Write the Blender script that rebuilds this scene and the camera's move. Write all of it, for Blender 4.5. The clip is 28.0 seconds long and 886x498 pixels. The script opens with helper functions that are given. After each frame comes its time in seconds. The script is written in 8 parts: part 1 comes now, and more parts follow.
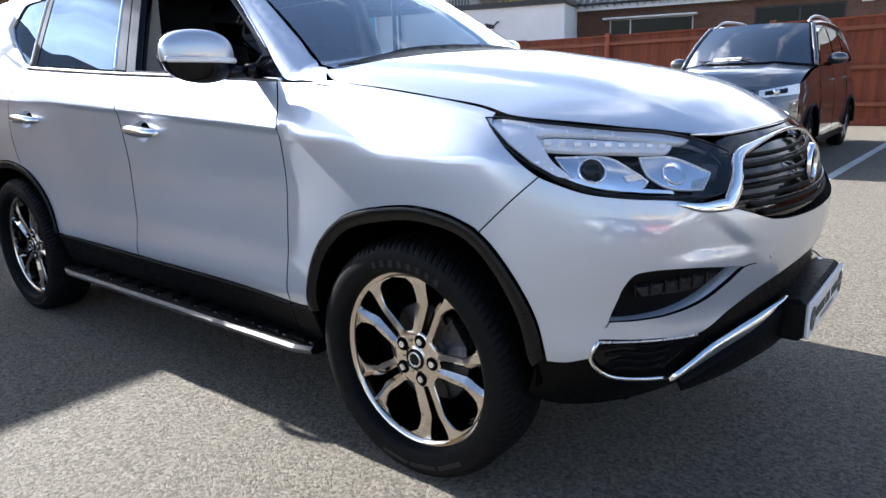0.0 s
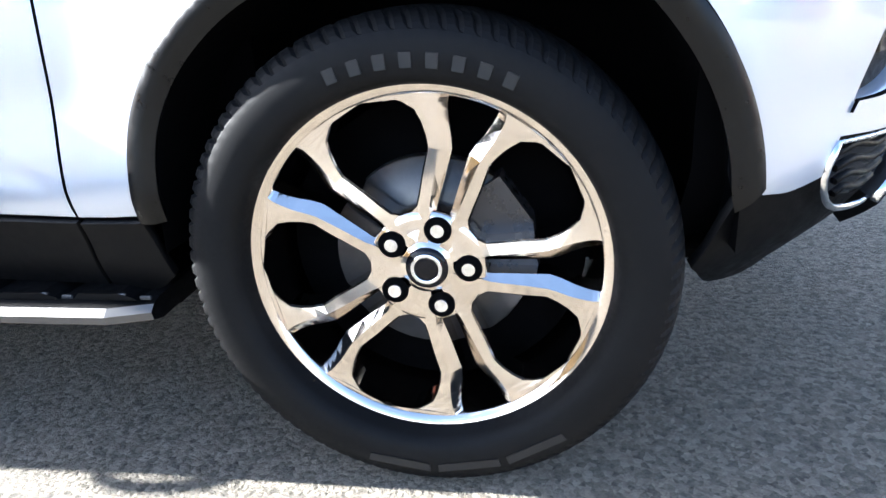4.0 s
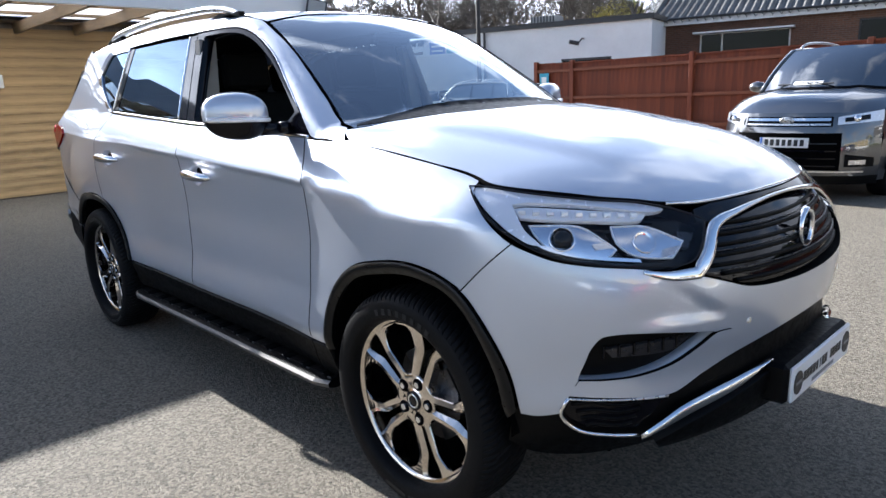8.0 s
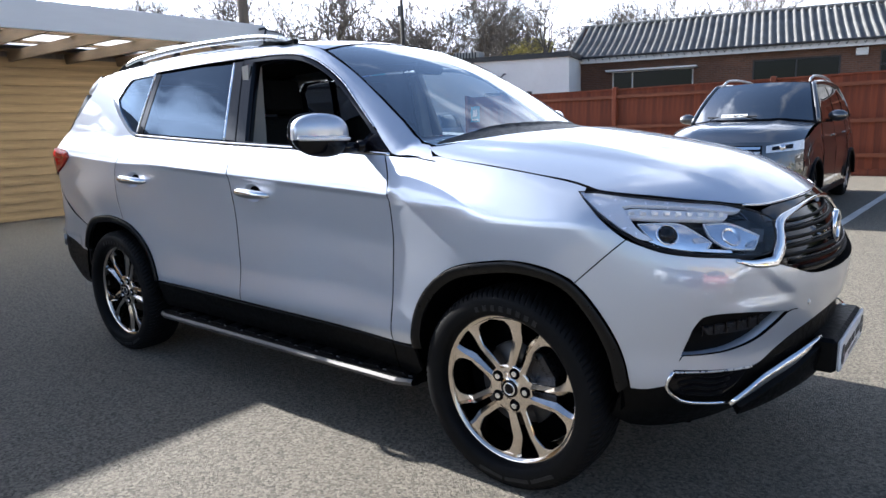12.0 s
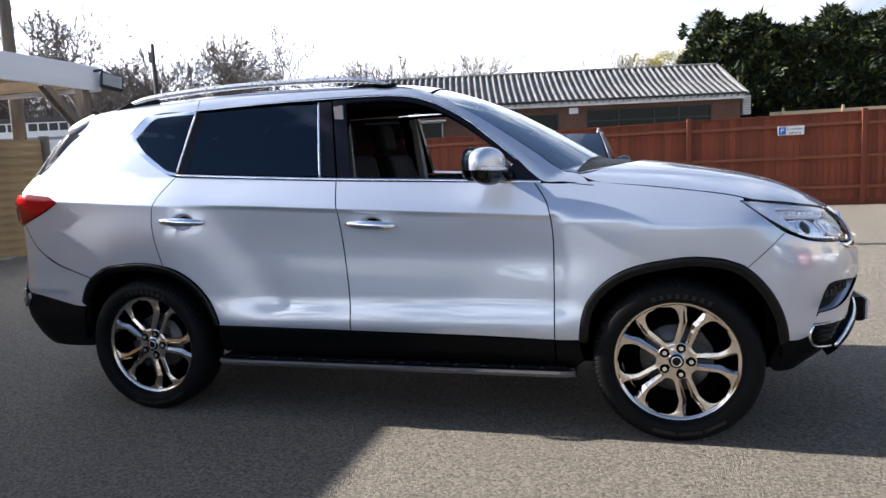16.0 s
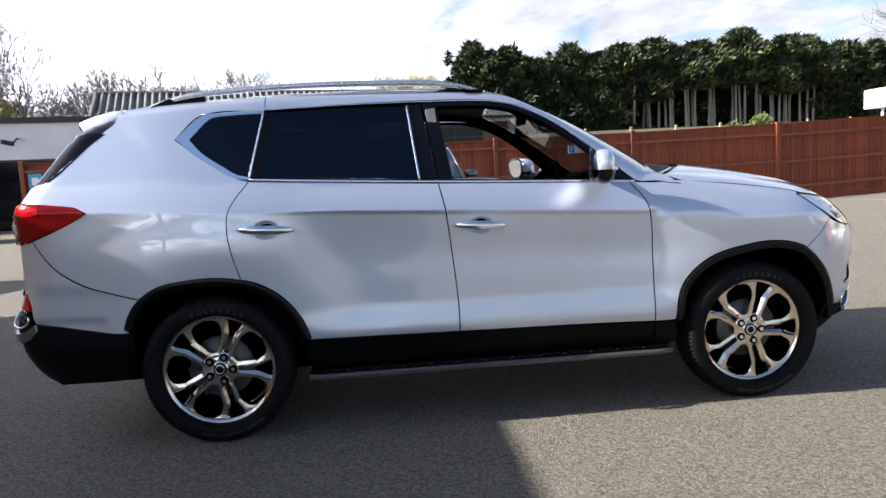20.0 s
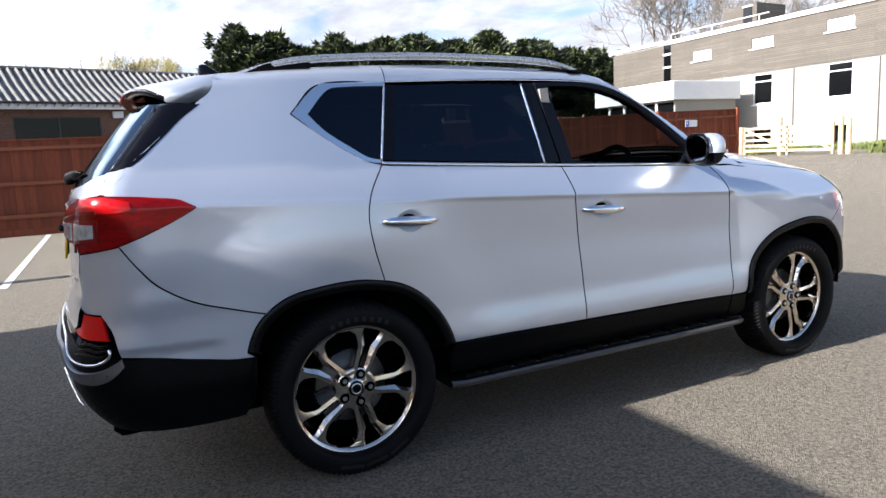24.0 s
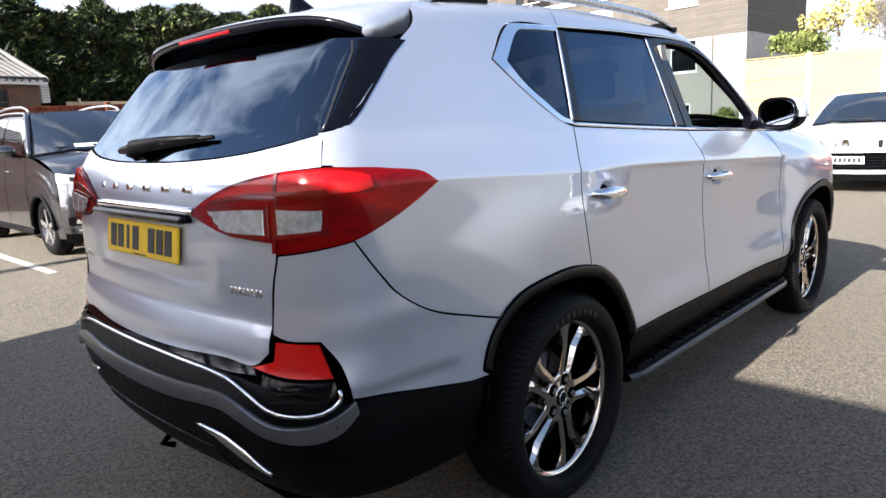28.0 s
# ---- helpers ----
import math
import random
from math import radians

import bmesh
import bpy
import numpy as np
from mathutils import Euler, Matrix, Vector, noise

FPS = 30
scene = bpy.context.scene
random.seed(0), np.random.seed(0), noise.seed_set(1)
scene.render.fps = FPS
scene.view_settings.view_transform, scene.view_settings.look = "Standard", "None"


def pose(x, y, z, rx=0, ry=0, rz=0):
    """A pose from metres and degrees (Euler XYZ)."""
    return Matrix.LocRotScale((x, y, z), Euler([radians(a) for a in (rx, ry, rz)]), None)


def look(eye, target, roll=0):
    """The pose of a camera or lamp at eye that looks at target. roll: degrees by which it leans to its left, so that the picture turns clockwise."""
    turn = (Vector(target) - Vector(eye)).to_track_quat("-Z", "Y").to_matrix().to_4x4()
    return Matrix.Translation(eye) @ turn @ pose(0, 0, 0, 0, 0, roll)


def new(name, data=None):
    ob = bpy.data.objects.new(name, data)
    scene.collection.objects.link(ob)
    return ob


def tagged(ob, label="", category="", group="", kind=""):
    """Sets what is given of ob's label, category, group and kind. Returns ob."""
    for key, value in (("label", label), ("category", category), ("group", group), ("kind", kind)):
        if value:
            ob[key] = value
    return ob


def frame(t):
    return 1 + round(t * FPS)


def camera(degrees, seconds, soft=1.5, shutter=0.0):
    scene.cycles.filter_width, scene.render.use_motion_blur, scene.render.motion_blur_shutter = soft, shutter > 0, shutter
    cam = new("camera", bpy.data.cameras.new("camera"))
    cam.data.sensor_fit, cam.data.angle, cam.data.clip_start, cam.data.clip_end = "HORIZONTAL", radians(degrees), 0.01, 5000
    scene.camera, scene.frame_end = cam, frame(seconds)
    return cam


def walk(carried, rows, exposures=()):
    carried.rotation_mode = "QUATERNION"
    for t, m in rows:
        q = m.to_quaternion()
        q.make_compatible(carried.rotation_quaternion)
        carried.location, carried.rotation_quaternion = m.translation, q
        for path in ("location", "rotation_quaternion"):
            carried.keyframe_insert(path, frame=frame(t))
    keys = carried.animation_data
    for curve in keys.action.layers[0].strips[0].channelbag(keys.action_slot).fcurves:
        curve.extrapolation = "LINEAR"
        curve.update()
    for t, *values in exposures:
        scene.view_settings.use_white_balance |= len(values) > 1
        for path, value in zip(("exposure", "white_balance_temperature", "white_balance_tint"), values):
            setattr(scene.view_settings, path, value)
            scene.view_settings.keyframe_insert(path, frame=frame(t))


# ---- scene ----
cam = camera(66.6, 28.0)
PATH = [
    (0, (4.156, -2.318, 1.214), (2.938, -0.81, 0.721), -2.0),
    (0.5, (3.905, -2.357, 1.138), (2.896, -0.71, 0.618), -2.5),
    (1, (3.637, -2.407, 1.025), (2.897, -0.615, 0.533), -2.7),
    (1.5, (3.474, -2.289, 1.005), (2.845, -0.479, 0.43), -2.8),
    (2, (3.34, -2.156, 0.971), (2.81, -0.342, 0.316), -2.9),
    (2.5, (3.173, -2.013, 0.889), (2.781, -0.185, 0.178), -3.1),
    (4.5, (3.057, -1.805, 0.77), (2.738, 0.034, 0.05), -3.5),
    (5, (3.099, -1.9, 0.833), (2.789, -0.053, 0.132), -3.3),
    (5.5, (3.242, -2.023, 0.971), (2.803, -0.207, 0.259), -3.7),
    (6, (3.412, -2.145, 1.129), (2.762, -0.391, 0.422), -3.8),
    (6.5, (3.648, -2.244, 1.215), (2.677, -0.609, 0.595), -3.0),
    (7, (3.912, -2.197, 1.32), (2.72, -0.706, 0.725), -2.7),
    (7.5, (4.191, -2.201, 1.353), (2.867, -0.792, 0.841), -2.4),
    (8, (4.446, -2.221, 1.365), (3.036, -0.876, 0.916), -2.3),
    (8.5, (4.597, -2.201, 1.364), (3.128, -0.916, 0.926), -2.2),
    (9, (4.657, -2.198, 1.36), (3.172, -0.932, 0.923), -2.2),
    (9.5, (4.657, -2.203, 1.358), (3.166, -0.945, 0.917), -2.1),
    (10, (4.655, -2.24, 1.362), (3.163, -0.983, 0.921), -2.0),
    (10.5, (4.576, -2.407, 1.361), (3.122, -1.101, 0.938), -1.8),
    (11, (4.464, -2.527, 1.343), (3.082, -1.138, 0.943), -1.8),
    (11.5, (4.303, -2.681, 1.341), (3.0, -1.213, 0.96), -1.8),
    (12, (4.158, -2.845, 1.341), (2.925, -1.313, 0.976), -1.9),
    (12.5, (4.009, -3.087, 1.353), (2.874, -1.478, 1.005), -2.0),
    (13, (3.856, -3.241, 1.349), (2.792, -1.58, 1.02), -2.2),
    (13.5, (3.663, -3.383, 1.344), (2.669, -1.675, 1.038), -2.1),
    (15.5, (2.887, -3.918, 1.335), (2.251, -2.039, 1.081), -2.5),
    (16, (2.667, -4.081, 1.324), (2.13, -2.17, 1.078), -2.6),
    (16.5, (2.456, -4.172, 1.313), (1.993, -2.241, 1.07), -2.6),
    (17, (2.244, -4.203, 1.318), (1.853, -2.256, 1.081), -2.6),
    (17.5, (2.03, -4.28, 1.316), (1.737, -2.315, 1.087), -2.7),
    (18, (1.799, -4.344, 1.314), (1.604, -2.366, 1.089), -2.8),
    (18.5, (1.561, -4.362, 1.303), (1.436, -2.378, 1.083), -2.8),
    (19, (1.339, -4.349, 1.305), (1.291, -2.361, 1.086), -2.9),
    (19.5, (1.113, -4.358, 1.311), (1.162, -2.371, 1.09), -2.9),
    (20, (0.856, -4.352, 1.321), (1.041, -2.373, 1.096), -2.9),
    (20.5, (0.619, -4.261, 1.308), (0.897, -2.293, 1.084), -3.0),
    (21, (0.426, -4.167, 1.318), (0.788, -2.213, 1.09), -3.0),
    (21.5, (0.159, -4.12, 1.321), (0.628, -2.188, 1.096), -3.0),
    (23.5, (-0.691, -3.712, 1.396), (0.118, -1.905, 1.11), -2.6),
    (24, (-0.911, -3.562, 1.371), (-0.015, -1.797, 1.085), -2.8),
    (24.5, (-1.071, -3.398, 1.362), (-0.113, -1.666, 1.077), -3.0),
    (25, (-1.251, -3.24, 1.341), (-0.21, -1.555, 1.062), -3.2),
    (25.5, (-1.405, -3.069, 1.36), (-0.273, -1.447, 1.062), -3.1),
    (26, (-1.556, -2.877, 1.358), (-0.37, -1.299, 1.039), -3.0),
    (26.5, (-1.654, -2.708, 1.372), (-0.401, -1.186, 1.036), -2.9),
    (27, (-1.793, -2.532, 1.364), (-0.48, -1.063, 1.019), -3.0),
    (27.5, (-1.912, -2.344, 1.368), (-0.535, -0.938, 1.009), -2.9),
    (28, (-1.918, -2.16, 1.365), (-0.499, -0.8, 0.995), -3.0),
]
EXPOSURES = [(0, 1.91, 5750, 12), (1, 2.06, 5750, 12), (2, 2.61, 5800, 12), (4.5, 3.54, 5500, 10), (5.2, 3.60, 5450, 10), (6, 2.78, 5650, 11), (7, 2.17, 5800, 12), (8, 1.71, 5750, 12), (11, 1.70, 5750, 12), (14, 1.62, 5800, 13), (17, 1.59, 6050, 15), (22, 1.63, 6050, 15), (25, 1.66, 6000, 14), (28, 1.91, 6250, 15)]
walk(cam, [(t, look(eye, target, roll)) for t, eye, target, roll in PATH], EXPOSURES)


# ---- sky, sun ----
SUN_EL, SUN_AZ = radians(27.3), radians(270)
world = bpy.data.worlds.new("world")
scene.world = world
world.use_nodes = True
wn, wl = world.node_tree.nodes, world.node_tree.links
wn.clear()
w_out = wn.new("ShaderNodeOutputWorld")
w_bg = wn.new("ShaderNodeBackground")
sky = wn.new("ShaderNodeTexSky")
sky.sky_type, sky.sun_disc = "NISHITA", False
sky.sun_elevation, sky.sun_rotation = SUN_EL, SUN_AZ
sky.air_density, sky.dust_density, sky.ozone_density = 1.0, 1.2, 1.0
# broken cloud: noise on a flat layer overhead
w_tc = wn.new("ShaderNodeTexCoord")
w_sep = wn.new("ShaderNodeSeparateXYZ")
wl.new(w_tc.outputs["Generated"], w_sep.inputs[0])
w_up = wn.new("ShaderNodeMath")
w_up.operation = "MAXIMUM"
w_up.inputs[1].default_value = 0.0
wl.new(w_sep.outputs[2], w_up.inputs[0])
w_add = wn.new("ShaderNodeMath")
w_add.operation = "ADD"
w_add.inputs[1].default_value = 0.16
wl.new(w_up.outputs[0], w_add.inputs[0])
w_div = wn.new("ShaderNodeVectorMath")
w_div.operation = "DIVIDE"
w_cmb = wn.new("ShaderNodeCombineXYZ")
for k in range(3):
    wl.new(w_add.outputs[0], w_cmb.inputs[k])
wl.new(w_tc.outputs["Generated"], w_div.inputs[0])
wl.new(w_cmb.outputs[0], w_div.inputs[1])
w_map = wn.new("ShaderNodeMapping")
w_map.inputs["Location"].default_value = (3.1, 1.7, 0)
w_map.inputs["Scale"].default_value = (0.75, 0.55, 0.0)
w_map.inputs["Rotation"].default_value = (0, 0, radians(25))
wl.new(w_div.outputs[0], w_map.inputs[0])
w_no = wn.new("ShaderNodeTexNoise")
w_no.inputs["Scale"].default_value = 3.4
w_no.inputs["Detail"].default_value = 7
w_no.inputs["Roughness"].default_value = 0.56
w_no.inputs["Distortion"].default_value = 0.5
wl.new(w_map.outputs[0], w_no.inputs["Vector"])
w_ramp = wn.new("ShaderNodeValToRGB")
w_ramp.color_ramp.elements[0].position = 0.40
w_ramp.color_ramp.elements[1].position = 0.58
# more cloud to the north, clearer to the south
w_dir = wn.new("ShaderNodeVectorMath")
w_dir.operation = "DOT_PRODUCT"
w_dir.inputs[1].default_value = (-0.03, 0.085, 0.0)
wl.new(w_tc.outputs["Generated"], w_dir.inputs[0])
w_cov = wn.new("ShaderNodeMath")
w_cov.operation = "ADD"
wl.new(w_no.outputs["Fac"], w_cov.inputs[0])
wl.new(w_dir.outputs["Value"], w_cov.inputs[1])
w_high = wn.new("ShaderNodeMapRange")
w_high.inputs["From Min"].default_value, w_high.inputs["From Max"].default_value = 0.24, 0.50
w_high.inputs["To Min"].default_value, w_high.inputs["To Max"].default_value = 0.03, -0.15
wl.new(w_up.outputs[0], w_high.inputs[0])
w_cov2 = wn.new("ShaderNodeMath")
w_cov2.operation = "ADD"
wl.new(w_cov.outputs[0], w_cov2.inputs[0])
wl.new(w_high.outputs[0], w_cov2.inputs[1])
wl.new(w_cov2.outputs[0], w_ramp.inputs[0])
w_n2 = wn.new("ShaderNodeTexNoise")
w_n2.inputs["Scale"].default_value = 6.5
w_n2.inputs["Detail"].default_value = 6
w_n2.inputs["Roughness"].default_value = 0.6
wl.new(w_map.outputs[0], w_n2.inputs["Vector"])
w_sh = wn.new("ShaderNodeMapRange")
w_sh.inputs["From Min"].default_value, w_sh.inputs["From Max"].default_value = 0.33, 0.66
w_sh.inputs["To Min"].default_value, w_sh.inputs["To Max"].default_value = 0.80, 1.15
wl.new(w_n2.outputs["Fac"], w_sh.inputs[0])
w_gain = wn.new("ShaderNodeVectorMath")
w_gain.operation = "SCALE"
w_gain.inputs["Scale"].default_value = 0.115
wl.new(sky.outputs[0], w_gain.inputs[0])
w_mix = wn.new("ShaderNodeMix")
w_mix.data_type = "RGBA"
wl.new(w_ramp.outputs[0], w_mix.inputs["Factor"])
wl.new(w_gain.outputs[0], w_mix.inputs["A"])
w_mix.inputs["B"].default_value = (1.0, 1.02, 1.06, 1)
# cloud is bright low down and thinner overhead
w_low = wn.new("ShaderNodeMapRange")
w_low.inputs["From Min"].default_value, w_low.inputs["From Max"].default_value = 0.15, 0.9
w_low.inputs["To Min"].default_value, w_low.inputs["To Max"].default_value = 1.02, 0.66
wl.new(w_up.outputs[0], w_low.inputs[0])
w_cl = wn.new("ShaderNodeVectorMath")
w_cl.operation = "SCALE"
w_cl.inputs[0].default_value = (1.0, 1.02, 1.06)
w_lit = wn.new("ShaderNodeMath")
w_lit.operation = "MULTIPLY"
wl.new(w_low.outputs[0], w_lit.inputs[0])
wl.new(w_sh.outputs[0], w_lit.inputs[1])
# brighter towards the sun, greyer away from it
w_fwd = wn.new("ShaderNodeMapRange")
w_fwd.inputs["From Min"].default_value, w_fwd.inputs["From Max"].default_value = -1.0, 0.3
w_fwd.inputs["To Min"].default_value, w_fwd.inputs["To Max"].default_value = 3.3, 0.55
w_fwd.interpolation_type = "SMOOTHSTEP"
wl.new(w_sep.outputs[0], w_fwd.inputs[0])
w_lit2 = wn.new("ShaderNodeMath")
w_lit2.operation = "MULTIPLY"
wl.new(w_lit.outputs[0], w_lit2.inputs[0])
wl.new(w_fwd.outputs[0], w_lit2.inputs[1])
wl.new(w_lit2.outputs[0], w_cl.inputs["Scale"])
wl.new(w_cl.outputs[0], w_mix.inputs["B"])
wl.new(w_mix.outputs["Result"], w_bg.inputs[0])
w_bg.inputs[1].default_value = 0.58
wl.new(w_bg.outputs[0], w_out.inputs[0])

sun = new("sun", bpy.data.lights.new("sun", "SUN"))
sun.data.energy, sun.data.angle, sun.data.color = 5.0, radians(0.55), (1.0, 0.93, 0.81)
sun.matrix_world = look((-math.cos(SUN_EL) * 40, 0.6, math.sin(SUN_EL) * 40), (0, 0, 0))


# ---- materials ----
def tree(name):
    m = bpy.data.materials.new(name)
    m.use_nodes = True
    n, l = m.node_tree.nodes, m.node_tree.links
    return m, n, l, n["Principled BSDF"]


def mixcol(n, l, fac, a, b, mode="MIX"):
    x = n.new("ShaderNodeMix")
    x.data_type, x.blend_type = "RGBA", mode
    for key, v in (("Factor", fac), ("A", a), ("B", b)):
        if hasattr(v, "links"):
            l.new(v, x.inputs[key])
        elif key == "Factor":
            x.inputs[key].default_value = v
        else:
            x.inputs[key].default_value = (*v, 1) if len(v) == 3 else v
    return x.outputs["Result"]


def noise_fac(n, l, scale, detail=4, rough=.55, lo=.35, hi=.65, stretch=(1, 1, 1), coords="Object"):
    tc, mp = n.new("ShaderNodeTexCoord"), n.new("ShaderNodeMapping")
    mp.inputs["Scale"].default_value = stretch
    l.new(tc.outputs[coords], mp.inputs[0])
    t = n.new("ShaderNodeTexNoise")
    t.inputs["Scale"].default_value, t.inputs["Detail"].default_value, t.inputs["Roughness"].default_value = scale, detail, rough
    l.new(mp.outputs[0], t.inputs["Vector"])
    r = n.new("ShaderNodeMapRange")
    r.inputs["From Min"].default_value, r.inputs["From Max"].default_value = lo, hi
    l.new(t.outputs["Fac"], r.inputs["Value"])
    return r.outputs["Result"]


def bumped(n, l, p, height, strength, dist):
    b = n.new("ShaderNodeBump")
    b.inputs["Strength"].default_value, b.inputs["Distance"].default_value = strength, dist
    l.new(height, b.inputs["Height"])
    l.new(b.outputs[0], p.inputs["Normal"])


def surface(name, col, rough=.6, metal=0.0, coat=0.0, var=.12, scale=6.0, grain=0.0, gscale=120.0, gdist=.001, dark=None, stretch=(1, 1, 1), spec=.5, rvar=.08, rand=0.0):
    """A plain real surface: base colour with slow and fine variation, roughness variation and relief."""
    m, n, l, p = tree(name)
    a = noise_fac(n, l, scale, 5, .6, .3, .7, stretch)
    b = noise_fac(n, l, scale * 9, 3, .6, .3, .7, stretch)
    dk = dark or tuple(c * (1 - var * 2) for c in col)
    c = mixcol(n, l, a, dk, col)
    c = mixcol(n, l, .25, c, mixcol(n, l, b, tuple(v * (1 - var) for v in col), tuple(min(1, v * (1 + var)) for v in col)))
    if rand:
        oi = n.new("ShaderNodeObjectInfo")
        hsv = n.new("ShaderNodeHueSaturation")
        r = n.new("ShaderNodeMapRange")
        r.inputs["To Min"].default_value, r.inputs["To Max"].default_value = 1 - rand, 1 + rand
        l.new(oi.outputs["Random"], r.inputs["Value"])
        l.new(r.outputs["Result"], hsv.inputs["Value"])
        l.new(c, hsv.inputs["Color"])
        c = hsv.outputs[0]
    l.new(c, p.inputs["Base Color"])
    rr = n.new("ShaderNodeMapRange")
    rr.inputs["To Min"].default_value, rr.inputs["To Max"].default_value = max(0, rough - rvar), min(1, rough + rvar)
    l.new(b, rr.inputs["Value"])
    l.new(rr.outputs["Result"], p.inputs["Roughness"])
    p.inputs["Metallic"].default_value = metal
    p.inputs["Coat Weight"].default_value = coat
    p.inputs["Coat Roughness"].default_value = .03
    p.inputs["Specular IOR Level"].default_value = spec
    if grain:
        g = noise_fac(n, l, gscale, 4, .65, .2, .8, stretch)
        bumped(n, l, p, g, grain, gdist)
    return m


def glass_mat(name, tint, gloss_col=(1, 1, 1), rough=.0, ior=1.52):
    """A thin pane: clear with a tint, and a reflection by Fresnel."""
    m, n, l, p = tree(name)
    n.remove(p)
    out = n["Material Output"]
    tr, gl, mx = n.new("ShaderNodeBsdfTransparent"), n.new("ShaderNodeBsdfGlossy"), n.new("ShaderNodeMixShader")
    tr.inputs[0].default_value = (*tint, 1)
    gl.inputs["Color"].default_value = (*gloss_col, 1)
    gl.inputs["Roughness"].default_value = rough
    lw, po, ml = n.new("ShaderNodeLayerWeight"), n.new("ShaderNodeMath"), n.new("ShaderNodeMapRange")
    lw.inputs["Blend"].default_value = .5
    po.operation = "POWER"
    po.inputs[1].default_value = 4.0
    f0 = ((ior - 1) / (ior + 1)) ** 2
    ml.inputs["To Min"].default_value, ml.inputs["To Max"].default_value = f0, 1.0
    l.new(lw.outputs["Facing"], po.inputs[0])
    l.new(po.outputs[0], ml.inputs[0])
    l.new(ml.outputs[0], mx.inputs[0])
    l.new(tr.outputs[0], mx.inputs[1])
    l.new(gl.outputs[0], mx.inputs[2])
    l.new(mx.outputs[0], out.inputs[0])
    return m


def sheet_mat():
    """Cloudy plastic roof sheet that lets soft light through."""
    m, n, l, p = tree("roof_sheet")
    n.remove(p)
    tl, df, mx = n.new("ShaderNodeBsdfTranslucent"), n.new("ShaderNodeBsdfDiffuse"), n.new("ShaderNodeMixShader")
    tl.inputs[0].default_value = (.97, .975, .98, 1)
    df.inputs[0].default_value = (.6, .6, .6, 1)
    mx.inputs[0].default_value = .08
    l.new(tl.outputs[0], mx.inputs[1])
    l.new(df.outputs[0], mx.inputs[2])
    l.new(mx.outputs[0], n["Material Output"].inputs[0])
    return m


def asphalt():
    m, n, l, p = tree("asphalt")
    big = noise_fac(n, l, .35, 4, .6, .3, .7)
    patch = noise_fac(n, l, 1.7, 5, .65, .35, .7)
    grit = noise_fac(n, l, 60, 5, .8, .36, .66)
    tc = n.new("ShaderNodeTexCoord")
    vo = n.new("ShaderNodeTexVoronoi")
    vo.inputs["Scale"].default_value = 95
    l.new(tc.outputs["Object"], vo.inputs["Vector"])
    sp = n.new("ShaderNodeSeparateColor")
    l.new(vo.outputs["Color"], sp.inputs[0])
    c = mixcol(n, l, big, (0.157, 0.138, 0.106), (0.214, 0.188, 0.146))
    c = mixcol(n, l, patch, c, (0.181, 0.158, 0.121))
    stone = mixcol(n, l, sp.outputs[0], (0.026, 0.023, 0.018), (0.520, 0.460, 0.360))
    c = mixcol(n, l, .64, c, stone)
    dark = mixcol(n, l, grit, (0.037, 0.034, 0.026), (0.379, 0.333, 0.260))
    c = mixcol(n, l, .42, c, dark)
    l.new(c, p.inputs["Base Color"])
    p.inputs["Roughness"].default_value = .82
    p.inputs["Specular IOR Level"].default_value = .4
    ad = n.new("ShaderNodeMath")
    ad.operation = "SUBTRACT"
    l.new(grit, ad.inputs[0])
    l.new(vo.outputs["Distance"], ad.inputs[1])
    bumped(n, l, p, ad.outputs[0], 1.0, .012)
    return m


def paint(name, col, flake=.5, metal=.35, rough=.32):
    """Metallic paint under a clear coat."""
    m, n, l, p = tree(name)
    a = noise_fac(n, l, 1.1, 3, .5, .3, .7)
    fl = noise_fac(n, l, 2600, 2, .5, .3, .7)
    c = mixcol(n, l, a, tuple(v * .965 for v in col), col)
    c = mixcol(n, l, fl, tuple(v * .93 for v in col), c)
    l.new(c, p.inputs["Base Color"])
    p.inputs["Metallic"].default_value, p.inputs["Roughness"].default_value = metal, rough
    p.inputs["Coat Weight"].default_value, p.inputs["Coat Roughness"].default_value = 1.0, .02
    p.inputs["Coat IOR"].default_value = 2.0
    return m


M = {}
M["asphalt"] = asphalt()
M["silver"] = paint("silver_paint", (.49, .535, .62), metal=.52, rough=.34)
M["black_plastic"] = surface("black_plastic", (.0020, .0021, .0025), .5, spec=.11, grain=.25, gscale=900, gdist=.0004, var=.2, rvar=.1)
M["arch_plastic"] = surface("arch_plastic", (.0024, .0025, .003), .34, spec=.22, grain=.2, gscale=900, gdist=.0003, var=.2, rvar=.08)
M["gloss_black"] = surface("gloss_black", (.003, .003, .005), .06, spec=.22, var=.1, rvar=.03)
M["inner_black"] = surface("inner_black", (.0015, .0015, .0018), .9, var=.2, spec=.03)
M["chrome"] = surface("chrome", (.80, .81, .83), .05, metal=1, var=.03, rvar=.02)
M["satin"] = surface("satin_silver", (.62, .62, .62), .30, metal=.9, var=.05)
M["wheel"] = surface("wheel_metal", (.66, .595, .53), .10, metal=1, var=.05, rvar=.03)
M["wheel_dark"] = surface("wheel_dark", (.05, .05, .055), .3, metal=.7, var=.1)
M["rubber"] = surface("tyre_rubber", (.0045, .0045, .0050), .62, spec=.12, var=.25, scale=14, grain=.2, gscale=420, gdist=.0006)
M["rubber_mark"] = surface("tyre_lettering", (.009, .0092, .010), .5, var=.15, scale=20, spec=.3)
M["disc"] = surface("brake_disc", (.10, .098, .095), .4, metal=.8, var=.2, scale=20)
